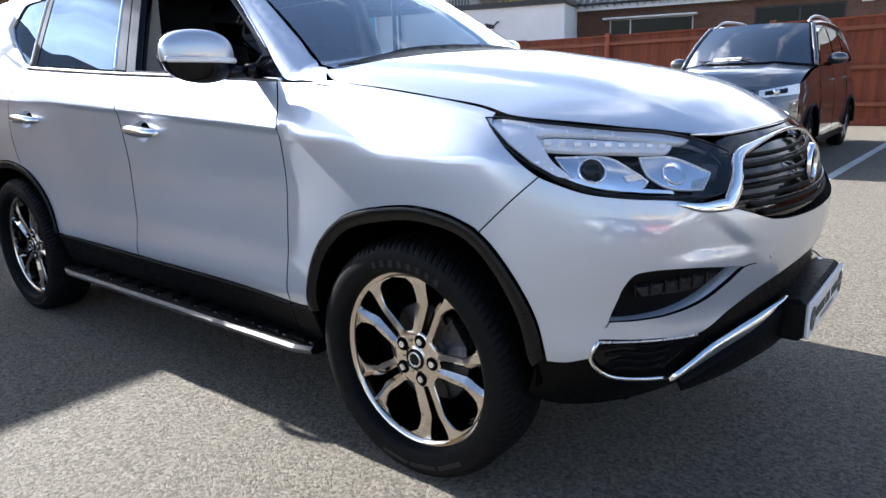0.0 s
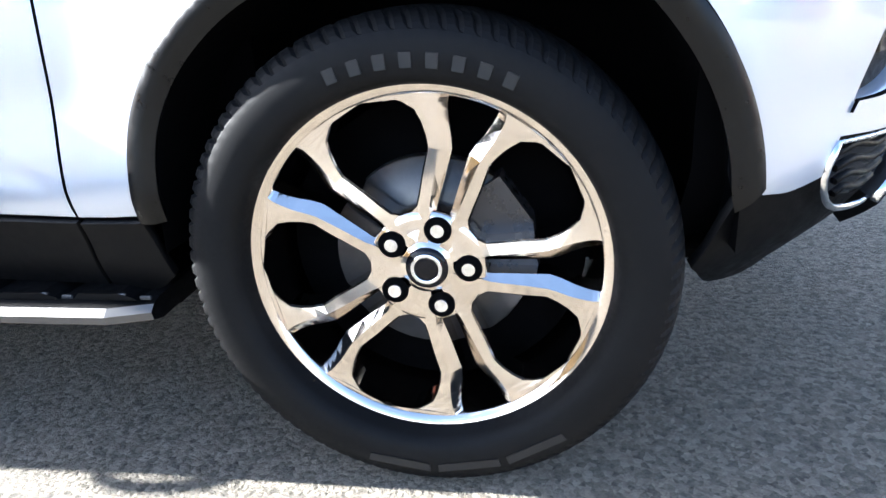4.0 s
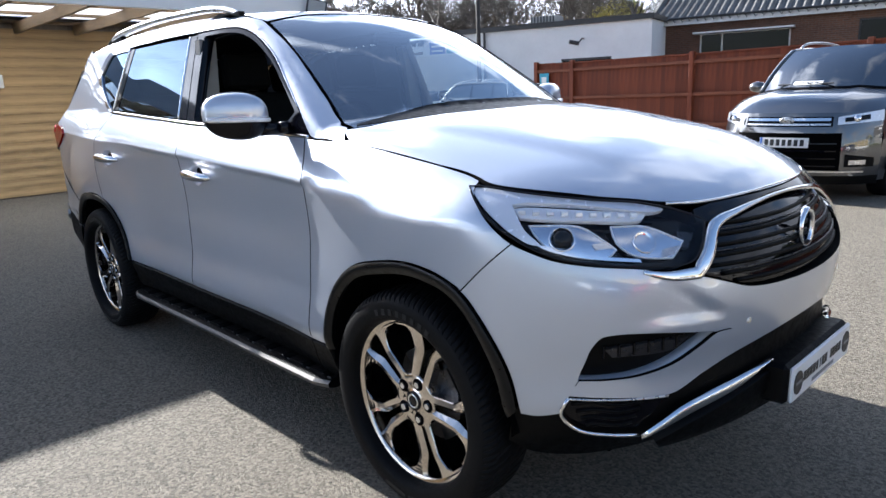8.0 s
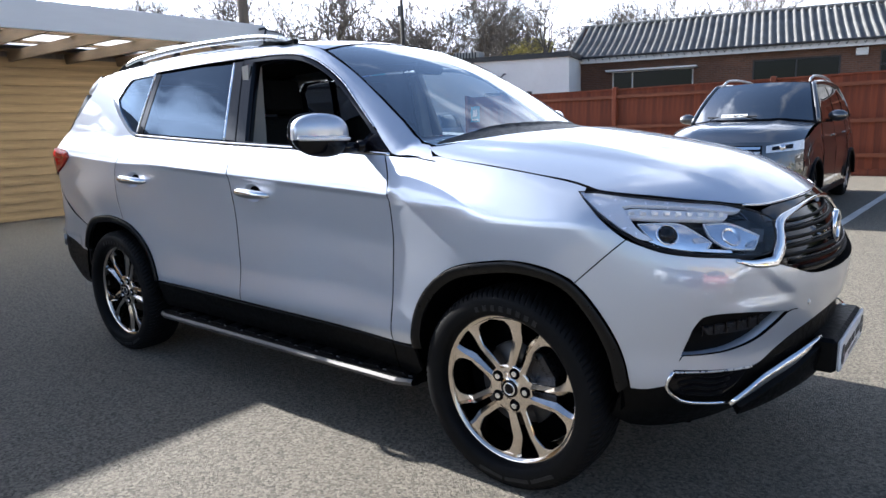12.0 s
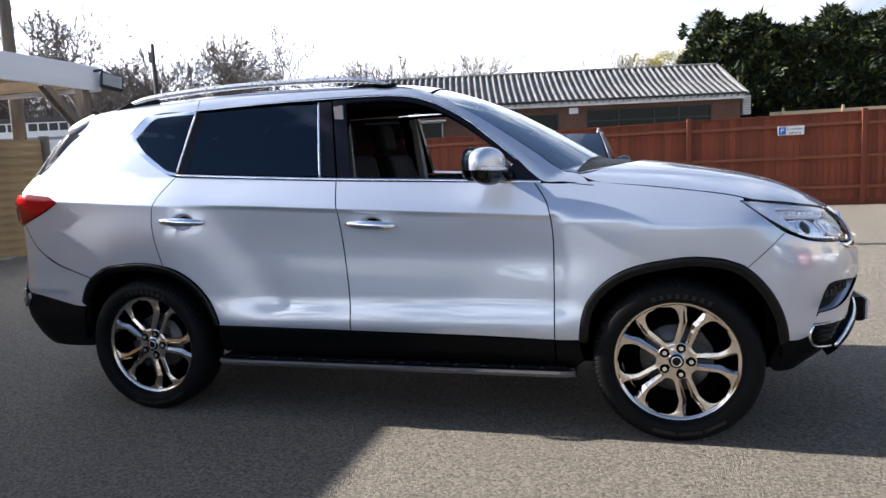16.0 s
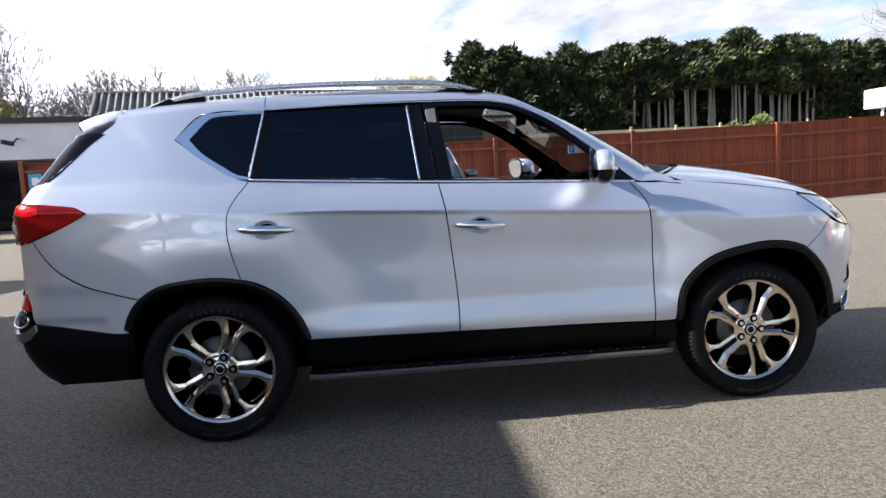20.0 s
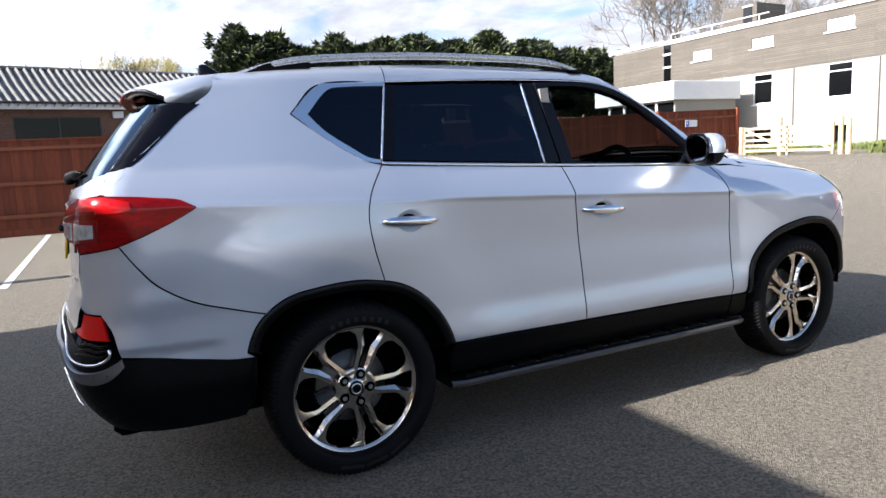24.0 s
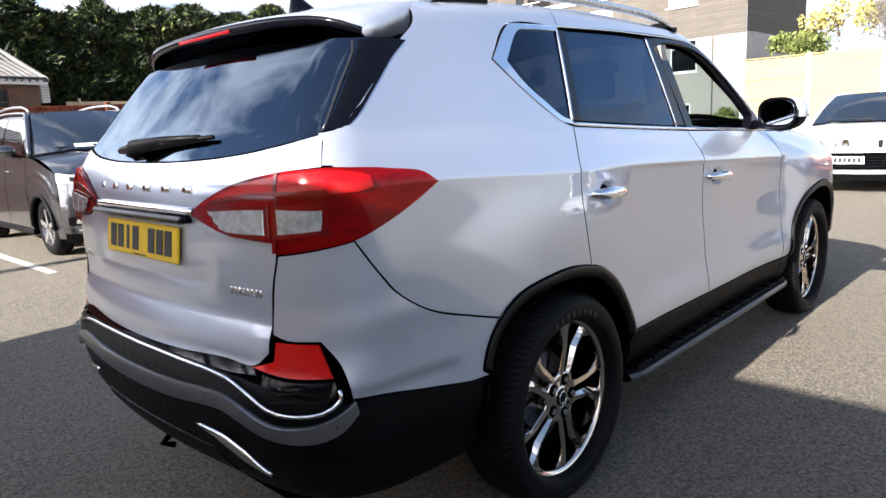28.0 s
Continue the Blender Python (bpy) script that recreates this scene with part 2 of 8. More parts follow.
M["tint_glass"] = glass_mat("tinted_glass", (.030, .034, .042), (.55, .74, 1.0), ior=1.46)
M["clear_glass"] = glass_mat("clear_glass", (.50, .58, .60), (.92, .97, 1.0), ior=3.2)
M["parked_glass"] = surface("parked_car_glass", (.008, .011, .014), .03, coat=1.0, var=.1, rvar=.02, spec=1.0)
M["parked_glass"].node_tree.nodes["Principled BSDF"].inputs["Coat IOR"].default_value = 2.3
M["sheet"] = sheet_mat()
M["rear_glass"] = glass_mat("rear_glass", (.018, .024, .036), (.66, .82, 1.0), ior=2.25)
M["grille_black"] = surface("grille_black", (.003, .003, .0033), .5, spec=.07, var=.1)
M["lamp_clear"] = surface("clear_lamp_insert", (.66, .67, .68), .12, metal=.5, var=.3, scale=45, coat=.3)
M["lens"] = glass_mat("lamp_lens", (.97, .97, .98), ior=1.25)
M["red_lens"] = surface("red_lens", (.52, .004, .005), .16, coat=.10, spec=.3, var=.08, scale=12, rvar=.02)
M["red_deep"] = surface("red_lens_wing", (.27, .002, .0025), .12, coat=.08, spec=.22, var=.42, scale=11, stretch=(.5, .5, 2), rvar=.02)
M["red_dark"] = surface("red_lens_dark", (.20, .002, .003), .12, coat=.3, var=.2, scale=30)
M["lamp_white"] = surface("lamp_white", (.85, .86, .88), .15, metal=.2, var=.1, scale=30)
M["reflector"] = surface("lamp_reflector", (.80, .81, .84), .14, metal=1, var=.08, scale=30)
M["lamp_silver"] = surface("lamp_silver", (.74, .76, .80), .22, metal=.35, var=.03)
M["step_edge"] = surface("step_edge_metal", (.11, .105, .10), .46, metal=.6, var=.12)
# paler than the pads: sheen put into the colour
M["pad_edge"] = surface("pad_edge_sheen", (.03, .031, .034), .5, var=.25, scale=30)
M["bumper_satin"] = surface("bumper_satin", (.20, .205, .22), .30, metal=.85, var=.03, rvar=.03)
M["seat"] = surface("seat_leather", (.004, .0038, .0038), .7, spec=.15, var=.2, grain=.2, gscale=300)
M["pillar_cloth"] = surface("pillar_cloth", (.30, .285, .26), .9, var=.08)
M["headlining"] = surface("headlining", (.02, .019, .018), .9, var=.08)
M["white_plate"] = surface("white_plate", (.74, .74, .73), .35, var=.05)
M["yellow_plate"] = surface("yellow_plate", (.80, .52, .015), .35, var=.05)
M["ink"] = surface("black_ink", (.012, .012, .014), .5, var=.1)
M["grey_ink"] = surface("grey_ink", (.22, .22, .23), .5, var=.1)
M["blue_sign"] = surface("blue_sign", (.02, .10, .42), .45, var=.06)
M["cyan_sign"] = surface("cyan_sign", (.03, .32, .45), .45, var=.1)
M["white_sign"] = surface("white_sign", (.72, .72, .70), .45, var=.06)
M["line_paint"] = surface("line_paint", (.62, .61, .57), .7, var=.25, scale=5, grain=.3, gscale=160, gdist=.002)
M["white_wall"] = surface("white_render", (.74, .74, .74), .8, var=.07, scale=.9, grain=.2, gscale=60, gdist=.002)
M["cream_wall"] = surface("cream_render", (.25, .24, .212), .8, var=.08, scale=.7, grain=.2, gscale=60, gdist=.002)
M["white_wood"] = surface("white_painted_wood", (.84, .84, .85), .6, var=.07, scale=1.5, stretch=(1, .15, 1))
M["fence"] = surface("stained_fence", (.20, .042, .012), .75, var=.28, scale=5, stretch=(3, 3, .35), grain=.4, gscale=60, gdist=.003, rand=.22)
M["fence_rail"] = surface("fence_rail", (.22, .062, .024), .75, var=.3, scale=4, stretch=(.3, 3, 3), grain=.3, gscale=60, gdist=.002)
M["timber"] = surface("timber_boards", (.50, .33, .15), .72, var=.38, scale=3.5, stretch=(1, .12, 2.6), grain=.35, gscale=45, gdist=.003, rand=.07)
M["post_wood"] = surface("weathered_post", (.20, .165, .13), .8, var=.3, scale=5, stretch=(3, 3, .3), grain=.4, gscale=50, gdist=.003)
M["joist"] = surface("joist_wood", (.25, .172, .095), .75, var=.25, scale=4, stretch=(.3, 2, 2), grain=.3, gscale=45)
M["brick"] = surface("brick", (.26, .125, .075), .85, var=.25, scale=9, grain=.5, gscale=90, gdist=.004, rand=.35)
M["mortar"] = surface("mortar", (.30, .27, .235), .9, var=.15, scale=5)
M["sheet_roof"] = surface("cement_sheet_roof", (.21, .205, .195), .85, var=.35, scale=1.2, grain=.5, gscale=25, gdist=.004, dark=(.09, .088, .08))
M["fascia_white"] = surface("white_fascia", (.68, .68, .67), .6, var=.1)
M["dark_trim"] = surface("dark_trim", (.03, .03, .032), .5, var=.2)
M["window_dark"] = surface("window_glass_dark", (.004, .0045, .005), .08, spec=.25, var=.1, rvar=.02)
M["panel_white"] = surface("white_panel", (.76, .76, .74), .5, var=.05)
M["yellow_wood"] = surface("new_fence_wood", (.34, .26, .115), .75, var=.15, scale=2, stretch=(1, .3, 2), grain=.25, gscale=50)
M["gate_wood"] = surface("gate_wood", (.52, .40, .25), .75, var=.2, scale=3, stretch=(.4, 2, 2))
M["concrete"] = surface("concrete", (.42, .41, .38), .85, var=.15, scale=3, grain=.3, gscale=80)
M["bark"] = surface("bark", (.12, .095, .072), .9, var=.35, scale=6, stretch=(1, 1, .3), grain=.5, gscale=30, gdist=.01)
M["twig"] = surface("twigs", (.185, .16, .135), .9, var=.3)
M["pale_stem"] = surface("pale_stem", (.30, .27, .225), .85, var=.3, scale=5, stretch=(3, 3, .4))
M["pole"] = surface("tarred_pole", (.06, .052, .045), .85, var=.3)
M["ford_grey"] = paint("dark_grey_paint", (.045, .047, .052), metal=.6, rough=.3)
M["car_white"] = paint("white_car_paint", (.72, .72, .71), metal=0, rough=.4)
M["car_silver"] = paint("silver_car_paint", (.45, .47, .50), metal=.6)
M["car_orange"] = paint("orange_car_paint", (.55, .12, .02), metal=.1)
M["car_red"] = paint("red_car_paint", (.5, .02, .02), metal=.1)
M["car_blue"] = paint("blue_car_paint", (.04, .09, .2), metal=.3)
M["grass"] = surface("grass", (.11, .145, .04), .9, var=.3, scale=3, grain=.5, gscale=40, gdist=.02)


def leaf_mat(name, a, b, skew=.0):
    m, n, l, p = tree(name)
    g = n.new("ShaderNodeNewGeometry")
    r = n.new("ShaderNodeValToRGB")
    r.color_ramp.elements[0].color, r.color_ramp.elements[1].color = (*a, 1), (*b, 1)
    r.color_ramp.elements[0].position = skew
    l.new(g.outputs["Random Per Island"], r.inputs[0])
    l.new(r.outputs[0], p.inputs["Base Color"])
    p.inputs["Roughness"].default_value = .65
    return m


# over half the blades near-black: the crown's inner shade put into the colour
M["conifer"] = leaf_mat("conifer_leaves", (.006, .013, .005), (.12, .155, .032), .55)
M["yellow_leaf"] = leaf_mat("spring_leaves", (.26, .23, .06), (.46, .40, .13))
M["orange_leaf"] = leaf_mat("russet_leaves", (.22, .13, .03), (.36, .22, .06))
M["green_leaf"] = leaf_mat("shrub_leaves", (.06, .085, .02), (.17, .20, .05))
M["needle_dead"] = leaf_mat("bare_twigs", (.15, .13, .11), (.28, .25, .22))


# ---- building blocks ----
def mesh_from(bm, name, mat=None, smooth=False):
    me = bpy.data.meshes.new(name)
    bm.to_mesh(me)
    bm.free()
    if mat is not None:
        me.materials.append(M[mat] if isinstance(mat, str) else mat)
    if smooth:
        for p in me.polygons:
            p.use_smooth = True
    return me


def part(name, bm, mat, parent=None, label="", smooth=False):
    """One mesh object, under a thing or a part."""
    ob = new(name, mesh_from(bm, name, mat, smooth) if isinstance(bm, bmesh.types.BMesh) else bm)
    if parent is not None:
        ob.parent = parent
    if label:
        tagged(ob, label)
    return ob


def thing(name, label, category, group="", kind="", at=None):
    ob = new(name)
    ob.empty_display_size = .1
    if at is not None:
        ob.matrix_world = at
    return tagged(ob, label, category, group, kind)


def box(x0, y0, z0, x1, y1, z1, bevel=0.0, bm=None, seg=1):
    """A box between two corners, its edges rounded by bevel."""
    b = bm or bmesh.new()
    if bevel > 0 and bm is not None:
        t = box(x0, y0, z0, x1, y1, z1, bevel, None, seg)
        me = bpy.data.meshes.new("t")
        t.to_mesh(me)
        t.free()
        b.from_mesh(me)
        bpy.data.meshes.remove(me)
        return b
    v = [b.verts.new((x, y, z)) for x in (x0, x1) for y in (y0, y1) for z in (z0, z1)]
    for q in ((0, 1, 3, 2), (4, 6, 7, 5), (0, 4, 5, 1), (2, 3, 7, 6), (0, 2, 6, 4), (1, 5, 7, 3)):
        b.faces.new([v[i] for i in q])
    if bevel > 0:
        bmesh.ops.bevel(b, geom=b.edges[:], offset=bevel, segments=seg, affect="EDGES", profile=.6)
    bmesh.ops.recalc_face_normals(b, faces=b.faces[:])
    return b


def beam(a, b, w, h, bm=None, up=(0, 0, 1), bevel=0.0):
    """A straight piece of w x h from a to b."""
    a, b = Vector(a), Vector(b)
    d = (b - a).normalized()
    s = d.cross(Vector(up)).normalized()
    u = s.cross(d)
    out = bm or bmesh.new()
    vs = [out.verts.new(p + s * (i * w / 2) + u * (j * h / 2)) for p in (a, b) for i, j in ((-1, -1), (1, -1), (1, 1), (-1, 1))]
    fs = [out.faces.new([vs[k] for k in q]) for q in ((3, 2, 1, 0), (4, 5, 6, 7), (0, 1, 5, 4), (1, 2, 6, 5), (2, 3, 7, 6), (3, 0, 4, 7))]
    bmesh.ops.recalc_face_normals(out, faces=fs)
    return out


def tube(points, radii, bm=None, sides=8, cap=True):
    """A tapered tube along points."""
    out = bm or bmesh.new()
    pts = [Vector(p) for p in points]
    if not hasattr(radii, "__len__"):
        radii = [radii] * len(pts)
    rings, ref = [], None
    for i, p in enumerate(pts):
        d = (pts[min(i + 1, len(pts) - 1)] - pts[max(i - 1, 0)]).normalized()
        if ref is None:
            ref = d.orthogonal().normalized()
        s = (ref - d * ref.dot(d)).normalized()
        ref = s
        u = d.cross(s)
        rings.append([out.verts.new(p + (s * math.cos(2 * math.pi * k / sides) + u * math.sin(2 * math.pi * k / sides)) * radii[i]) for k in range(sides)])
    for a, b in zip(rings, rings[1:]):
        for k in range(sides):
            out.faces.new((a[k], a[(k + 1) % sides], b[(k + 1) % sides], b[k]))
    if cap:
        out.faces.new(rings[0][::-1])
        out.faces.new(rings[-1])
    return out


def lathe(profile, sides=48, axis="y", bm=None, closed=False):
    """Turns a profile of (r, a) pairs round an axis through the origin."""
    out = bm or bmesh.new()
    rings = []
    for r, a in profile:
        ring = []
        for k in range(sides):
            c, s = r * math.cos(2 * math.pi * k / sides), r * math.sin(2 * math.pi * k / sides)
            ring.append(out.verts.new((c, a, s) if axis == "y" else (c, s, a)))
        rings.append(ring)
    if closed:
        rings.append(rings[0])
    for a, b in zip(rings, rings[1:]):
        for k in range(sides):
            out.faces.new((a[k], a[(k + 1) % sides], b[(k + 1) % sides], b[k]))
    bmesh.ops.recalc_face_normals(out, faces=out.faces[:])
    return out


def prism(outline, y0, y1, bm=None):
    """An outline of (x, z) pairs given depth from y0 to y1."""
    out = bm or bmesh.new()
    a = [out.verts.new((x, y0, z)) for x, z in outline]
    b = [out.verts.new((x, y1, z)) for x, z in outline]
    fs = [out.faces.new(a), out.faces.new(b[::-1])]
    for i in range(len(a)):
        j = (i + 1) % len(a)
        fs.append(out.faces.new((a[j], a[i], b[i], b[j])))
    bmesh.ops.recalc_face_normals(out, faces=fs)
    return out


def brick_mat(name, c1, c2, mortar, w, h, gap, bump_d=.006):
    """Courses on a wall built along its own x and z."""
    m, n, l, p = tree(name)
    tc, sep, cmb = n.new("ShaderNodeTexCoord"), n.new("ShaderNodeSeparateXYZ"), n.new("ShaderNodeCombineXYZ")
    l.new(tc.outputs["Object"], sep.inputs[0])
    l.new(sep.outputs[0], cmb.inputs[0])
    l.new(sep.outputs[2], cmb.inputs[1])
    t = n.new("ShaderNodeTexBrick")
    t.inputs["Scale"].default_value = 1.0
    t.inputs["Brick Width"].default_value, t.inputs["Row Height"].default_value, t.inputs["Mortar Size"].default_value = w, h, gap
    t.inputs["Color1"].default_value, t.inputs["Color2"].default_value, t.inputs["Mortar"].default_value = (*c1, 1), (*c2, 1), (*mortar, 1)
    t.inputs["Mortar Smooth"].default_value = .2
    l.new(cmb.outputs[0], t.inputs["Vector"])
    st = noise_fac(n, l, .8, 5, .6, .3, .7)
    fine = noise_fac(n, l, 14, 4, .6, .3, .7)
    c = mixcol(n, l, .35, t.outputs["Color"], mixcol(n, l, fine, tuple(v * .6 for v in c1), tuple(min(1, v * 1.3) for v in c2)))
    c = mixcol(n, l, st, c, mixcol(n, l, .5, c, tuple(v * .7 for v in c1)))
    l.new(c, p.inputs["Base Color"])
    p.inputs["Roughness"].default_value = .88
    inv = n.new("ShaderNodeMath")
    inv.operation = "SUBTRACT"
    inv.inputs[0].default_value = 1.0
    l.new(t.outputs["Fac"], inv.inputs[1])
    bumped(n, l, p, inv.outputs[0], .6, bump_d)
    return m


M["brick_wall"] = brick_mat("brick_wall", (.085, .038, .023), (.165, .075, .042), (.15, .135, .115), .225, .075, .010)
M["shingle_wall"] = brick_mat("shingle_wall", (.085, .074, .060), (.135, .119, .098), (.03, .027, .022), 2.4, .105, .012, .012)

# ---- the shape of the silver car: x ahead from the rear axle, y to its left, z up ----
def spl(pairs):
    """A smooth monotone-ish curve through (a, b) pairs."""
    xs = np.array([p[0] for p in pairs], float)
    ys = np.array([p[1] for p in pairs], float)
    d = np.diff(ys) / np.diff(xs)
    m = np.empty(len(xs))
    m[0], m[-1] = d[0], d[-1]
    h = np.diff(xs)
    m[1:-1] = (d[:-1] * h[1:] + d[1:] * h[:-1]) / (h[1:] + h[:-1])

    def f(x):
        x = np.clip(np.asarray(x, float), xs[0], xs[-1])
        i = np.clip(np.searchsorted(xs, x) - 1, 0, len(xs) - 2)
        t = (x - xs[i]) / h[i]
        return ((1 + 2 * t) * (1 - t) ** 2 * ys[i] + t * (1 - t) ** 2 * h[i] * m[i]
                + t * t * (3 - 2 * t) * ys[i + 1] + t * t * (t - 1) * h[i] * m[i + 1])
    return f


def smax(a, b, k):
    h = np.maximum(k - np.abs(a - b), 0) / k
    return np.maximum(a, b) + h * h * k / 4


def step(a, b, x):
    t = np.clip((x - a) / (b - a), 0, 1)
    return t * t * (3 - 2 * t)


def bump(x, c, w):
    return np.exp(-((x - c) / w) ** 2)


plan_w = spl([(-1.2, .80), (-.95, .835), (-.55, .868), (-.2, .893), (.1, .899), (.5, .892), (1.25, .890), (2.2, .890), (2.5, .902), (2.865, .918), (3.14, .920), (3.34, .898), (3.5, .84), (3.7, .72)])
hood_z = spl([(1.9, 1.37), (2.3, 1.345), (2.5, 1.322), (2.87, 1.275), (3.1, 1.235), (3.29, 1.195), (3.51, 1.128), (3.62, 1.085), (3.70, 1.04), (3.8, .95)])
roof_z = spl([(-1.2, 1.66), (-.8, 1.725), (-.41, 1.768), (-.1, 1.793), (.3, 1.812), (.7, 1.818), (1.1, 1.81), (1.4, 1.797), (1.6, 1.775), (1.8, 1.715), (2.0, 1.63), (2.197, 1.525), (2.51, 1.336), (2.7, 1.215), (3.8, .5)])
nose_x = spl([(.2, 3.50), (.30, 3.60), (.40, 3.72), (.50, 3.765), (.60, 3.765), (.70, 3.785), (.82, 3.79), (.92, 3.76), (1.0, 3.715), (1.07, 3.66), (1.14, 3.58), (1.5, 3.1)])
tail_x = spl([(.2, -.85), (.32, -1.0), (.42, -1.08), (.55, -1.12), (.66, -1.13), (.76, -1.085), (.85, -1.06), (1.0, -1.06), (1.12, -1.05), (1.22, -1.035), (1.32, -.985), (1.45, -.885), (1.6, -.755), (1.72, -.64), (1.9, -.45)])


def crease_z(x):
    return 1.062 + (2.3 - x) * .0555


def belt_z(x):
    """The lower edge of the side windows."""
    return 1.222 + (2.25 - x) * .044 + .012 * step(.6, .2, x)


def side_w(x, z):
    """Half width at a length and a height."""
    zc, zb = crease_z(x), belt_z(x)
    fade = step(.10, .85, x) * step(2.70, 2.25, x)
    soft = 1 - fade
    w = plan_w(x)
    up = np.clip((z - zc) / (zb - zc), 0, 1)
    w = w - (.006 + .084 * up ** 1.25) * step(zc - .012, zc + .010, z)
    under = (.016 * step(zc + .008, zc - .016, z) * fade + .010 * bump(z, zc - .17, .14) * fade)
    w = w - under * step(.55, .9, z)
    w = w - .013 * step(1.02, .66, z) * fade + .017 * step(.665, .50, z) * fade + .003 * bump(z, .56, .08) * (1 - fade)
    w = w - .03 * step(.52, .40, z) - .08 * step(.42, .2, z)
    # fuller over the wheels
    for cx, lift, far, wide in ((2.85, .012, .98, .17), (.0, .012, .80, .13)):
        r = np.hypot(x - cx, (z - .40) * .95)
        w = w + lift * bump(r, .46, .25) - .0045 * bump(r, far, wide) * step(.4, .75, z)
    w = w + soft * .006 * bump(z, 1.0, .12)
    glass = np.maximum(z - zb, 0)
    return w - .31 * glass - .06 * glass ** 2


def hood_at(x, y):
    a = np.abs(y) / .8
    h = hood_z(x + .03 * a * a) - .070 * a ** 2 - .018 * a ** 6
    ridge = .52 + .12 * (2.9 - x) * .3
    return h + .006 * step(ridge + .09, ridge - .09, np.abs(y)) * step(3.62, 3.1, x)


def roof_at(x, y):
    a = np.abs(y) / .7
    return roof_z(x + .17 * a * a * step(1.2, 2.0, x)) - .035 * a ** 2 - .02 * a ** 4


def body(x, y, z):
    """Below zero inside the car's skin."""
    s = np.abs(y) - side_w(x, z)
    f = x - (nose_x(z) - .30 * y * y - .20 * y ** 4)
    r = (tail_x(z) + .13 * y * y) - x
    h, g = hood_at(x, y), roof_at(x, y)
    top = np.minimum(z - h, z - g)
    d = smax(s, top, .045)
    d = smax(d, f, .16)
    d = smax(d, r, .12 + .10 * step(1.25, 1.0, z))
    return d


def cast(o, v, far=2.4):
    """Where rays from outside (o + v * far) inwards first meet the skin; o lies inside."""
    o, v = np.atleast_2d(np.asarray(o, float)), np.atleast_2d(np.asarray(v, float))
    v = np.broadcast_to(v, o.shape)
    ds = np.linspace(far, 0, 97)
    hi = np.full(len(o), far)
    lo = np.full(len(o), 0.0)
    done = np.zeros(len(o), bool)
    for d in ds[1:]:
        p = o + v * d
        inside = (body(*p.T) < 0) & ~done
        lo[inside] = d
        done |= inside
        hi[~done] = d
    for _ in range(26):
        mid = (lo + hi) / 2
        p = o + v * mid[:, None]
        inside = body(*p.T) < 0
        lo, hi = np.where(inside, mid, lo), np.where(inside, hi, mid)
    return o + v * lo[:, None]


def skin_normal(p):
    e = .004
    g = np.stack([body(*(p + e * a).T) - body(*(p - e * a).T) for a in np.eye(3)], 1)
    return g / np.maximum(np.linalg.norm(g, axis=1, keepdims=True), 1e-9)

# ---- panels cut from the skin ----
from mathutils.geometry import delaunay_2d_cdt

AX_F, AX_R, K_C = 2.75, -.15, .92


def flat(proj, p):
    """A place near the skin in the flat coordinates of a projection: S side, T top, F round the nose, R round the tail."""
    x, y, z = p[:3]
    if proj == "S":
        return (x, z)
    if proj == "T":
        return (x, y)
    if proj == "F":
        return (math.atan2(y, x - AX_F) * K_C, z)
    return (math.atan2(y, AX_R - x) * K_C, z)


def skin(proj, uv):
    """The skin's places for flat coordinates."""
    uv = np.asarray(uv, float)
    n = len(uv)
    if proj == "S":
        o = np.stack([uv[:, 0], np.zeros(n), uv[:, 1]], 1)
        return cast(o, np.array([[0, -1.0, 0]]), 1.3)
    if proj == "T":
        o = np.stack([uv[:, 0], uv[:, 1], np.full(n, .9)], 1)
        return cast(o, np.array([[0, 0, 1.0]]), 1.1)
    a = uv[:, 0] / K_C
    sx, ax = (1, AX_F) if proj == "F" else (-1, AX_R)
    o = np.stack([np.full(n, ax), np.zeros(n), uv[:, 1]], 1)
    return cast(o, np.stack([sx * np.cos(a), np.sin(a), np.zeros(n)], 1), 1.5)


def curve(pts, closed=True, step_=.02, sharp=48):
    """Points joined smoothly, but with corners where the line turns sharply, at even steps."""
    p = np.array(pts, float)
    n = len(p)
    corner = np.zeros(n, bool)
    for i in range(n):
        if not closed and i in (0, n - 1):
            corner[i] = True
            continue
        a, b = p[i] - p[i - 1], p[(i + 1) % n] - p[i]
        c = (a @ b) / max(np.linalg.norm(a) * np.linalg.norm(b), 1e-9)
        corner[i] = c < math.cos(radians(sharp))
    out = []
    for i in range(n if closed else n - 1):
        j = (i + 1) % n
        p1, p2 = p[i], p[j]
        p0 = p1 - (p2 - p1) if corner[i] else p[i - 1]
        p3 = p2 + (p2 - p1) if corner[j] else p[(j + 1) % n]
        d = np.linalg.norm(p2 - p1)
        m1 = (p2 - p0) / (np.linalg.norm(p2 - p1) + np.linalg.norm(p1 - p0)) * d
        m2 = (p3 - p1) / (np.linalg.norm(p3 - p2) + np.linalg.norm(p2 - p1)) * d
        k = max(1, int(math.ceil(d / step_)))
        for t in np.arange(k) / k:
            out.append((2 * t ** 3 - 3 * t ** 2 + 1) * p1 + (t ** 3 - 2 * t ** 2 + t) * m1 + (3 * t ** 2 - 2 * t ** 3) * p2 + (t ** 3 - t ** 2) * m2)
    if not closed:
        out.append(p[-1])
    return np.array(out)


def inside(poly, q):
    x, y = q[:, 0], q[:, 1]
    r = np.zeros(len(q), bool)
    a, b = poly, np.roll(poly, -1, 0)
    for (x0, y0), (x1, y1) in zip(a, b):
        if y0 != y1:
            r ^= ((y0 > y) != (y1 > y)) & (x < (x1 - x0) * (y - y0) / (y1 - y0) + x0)
    return r


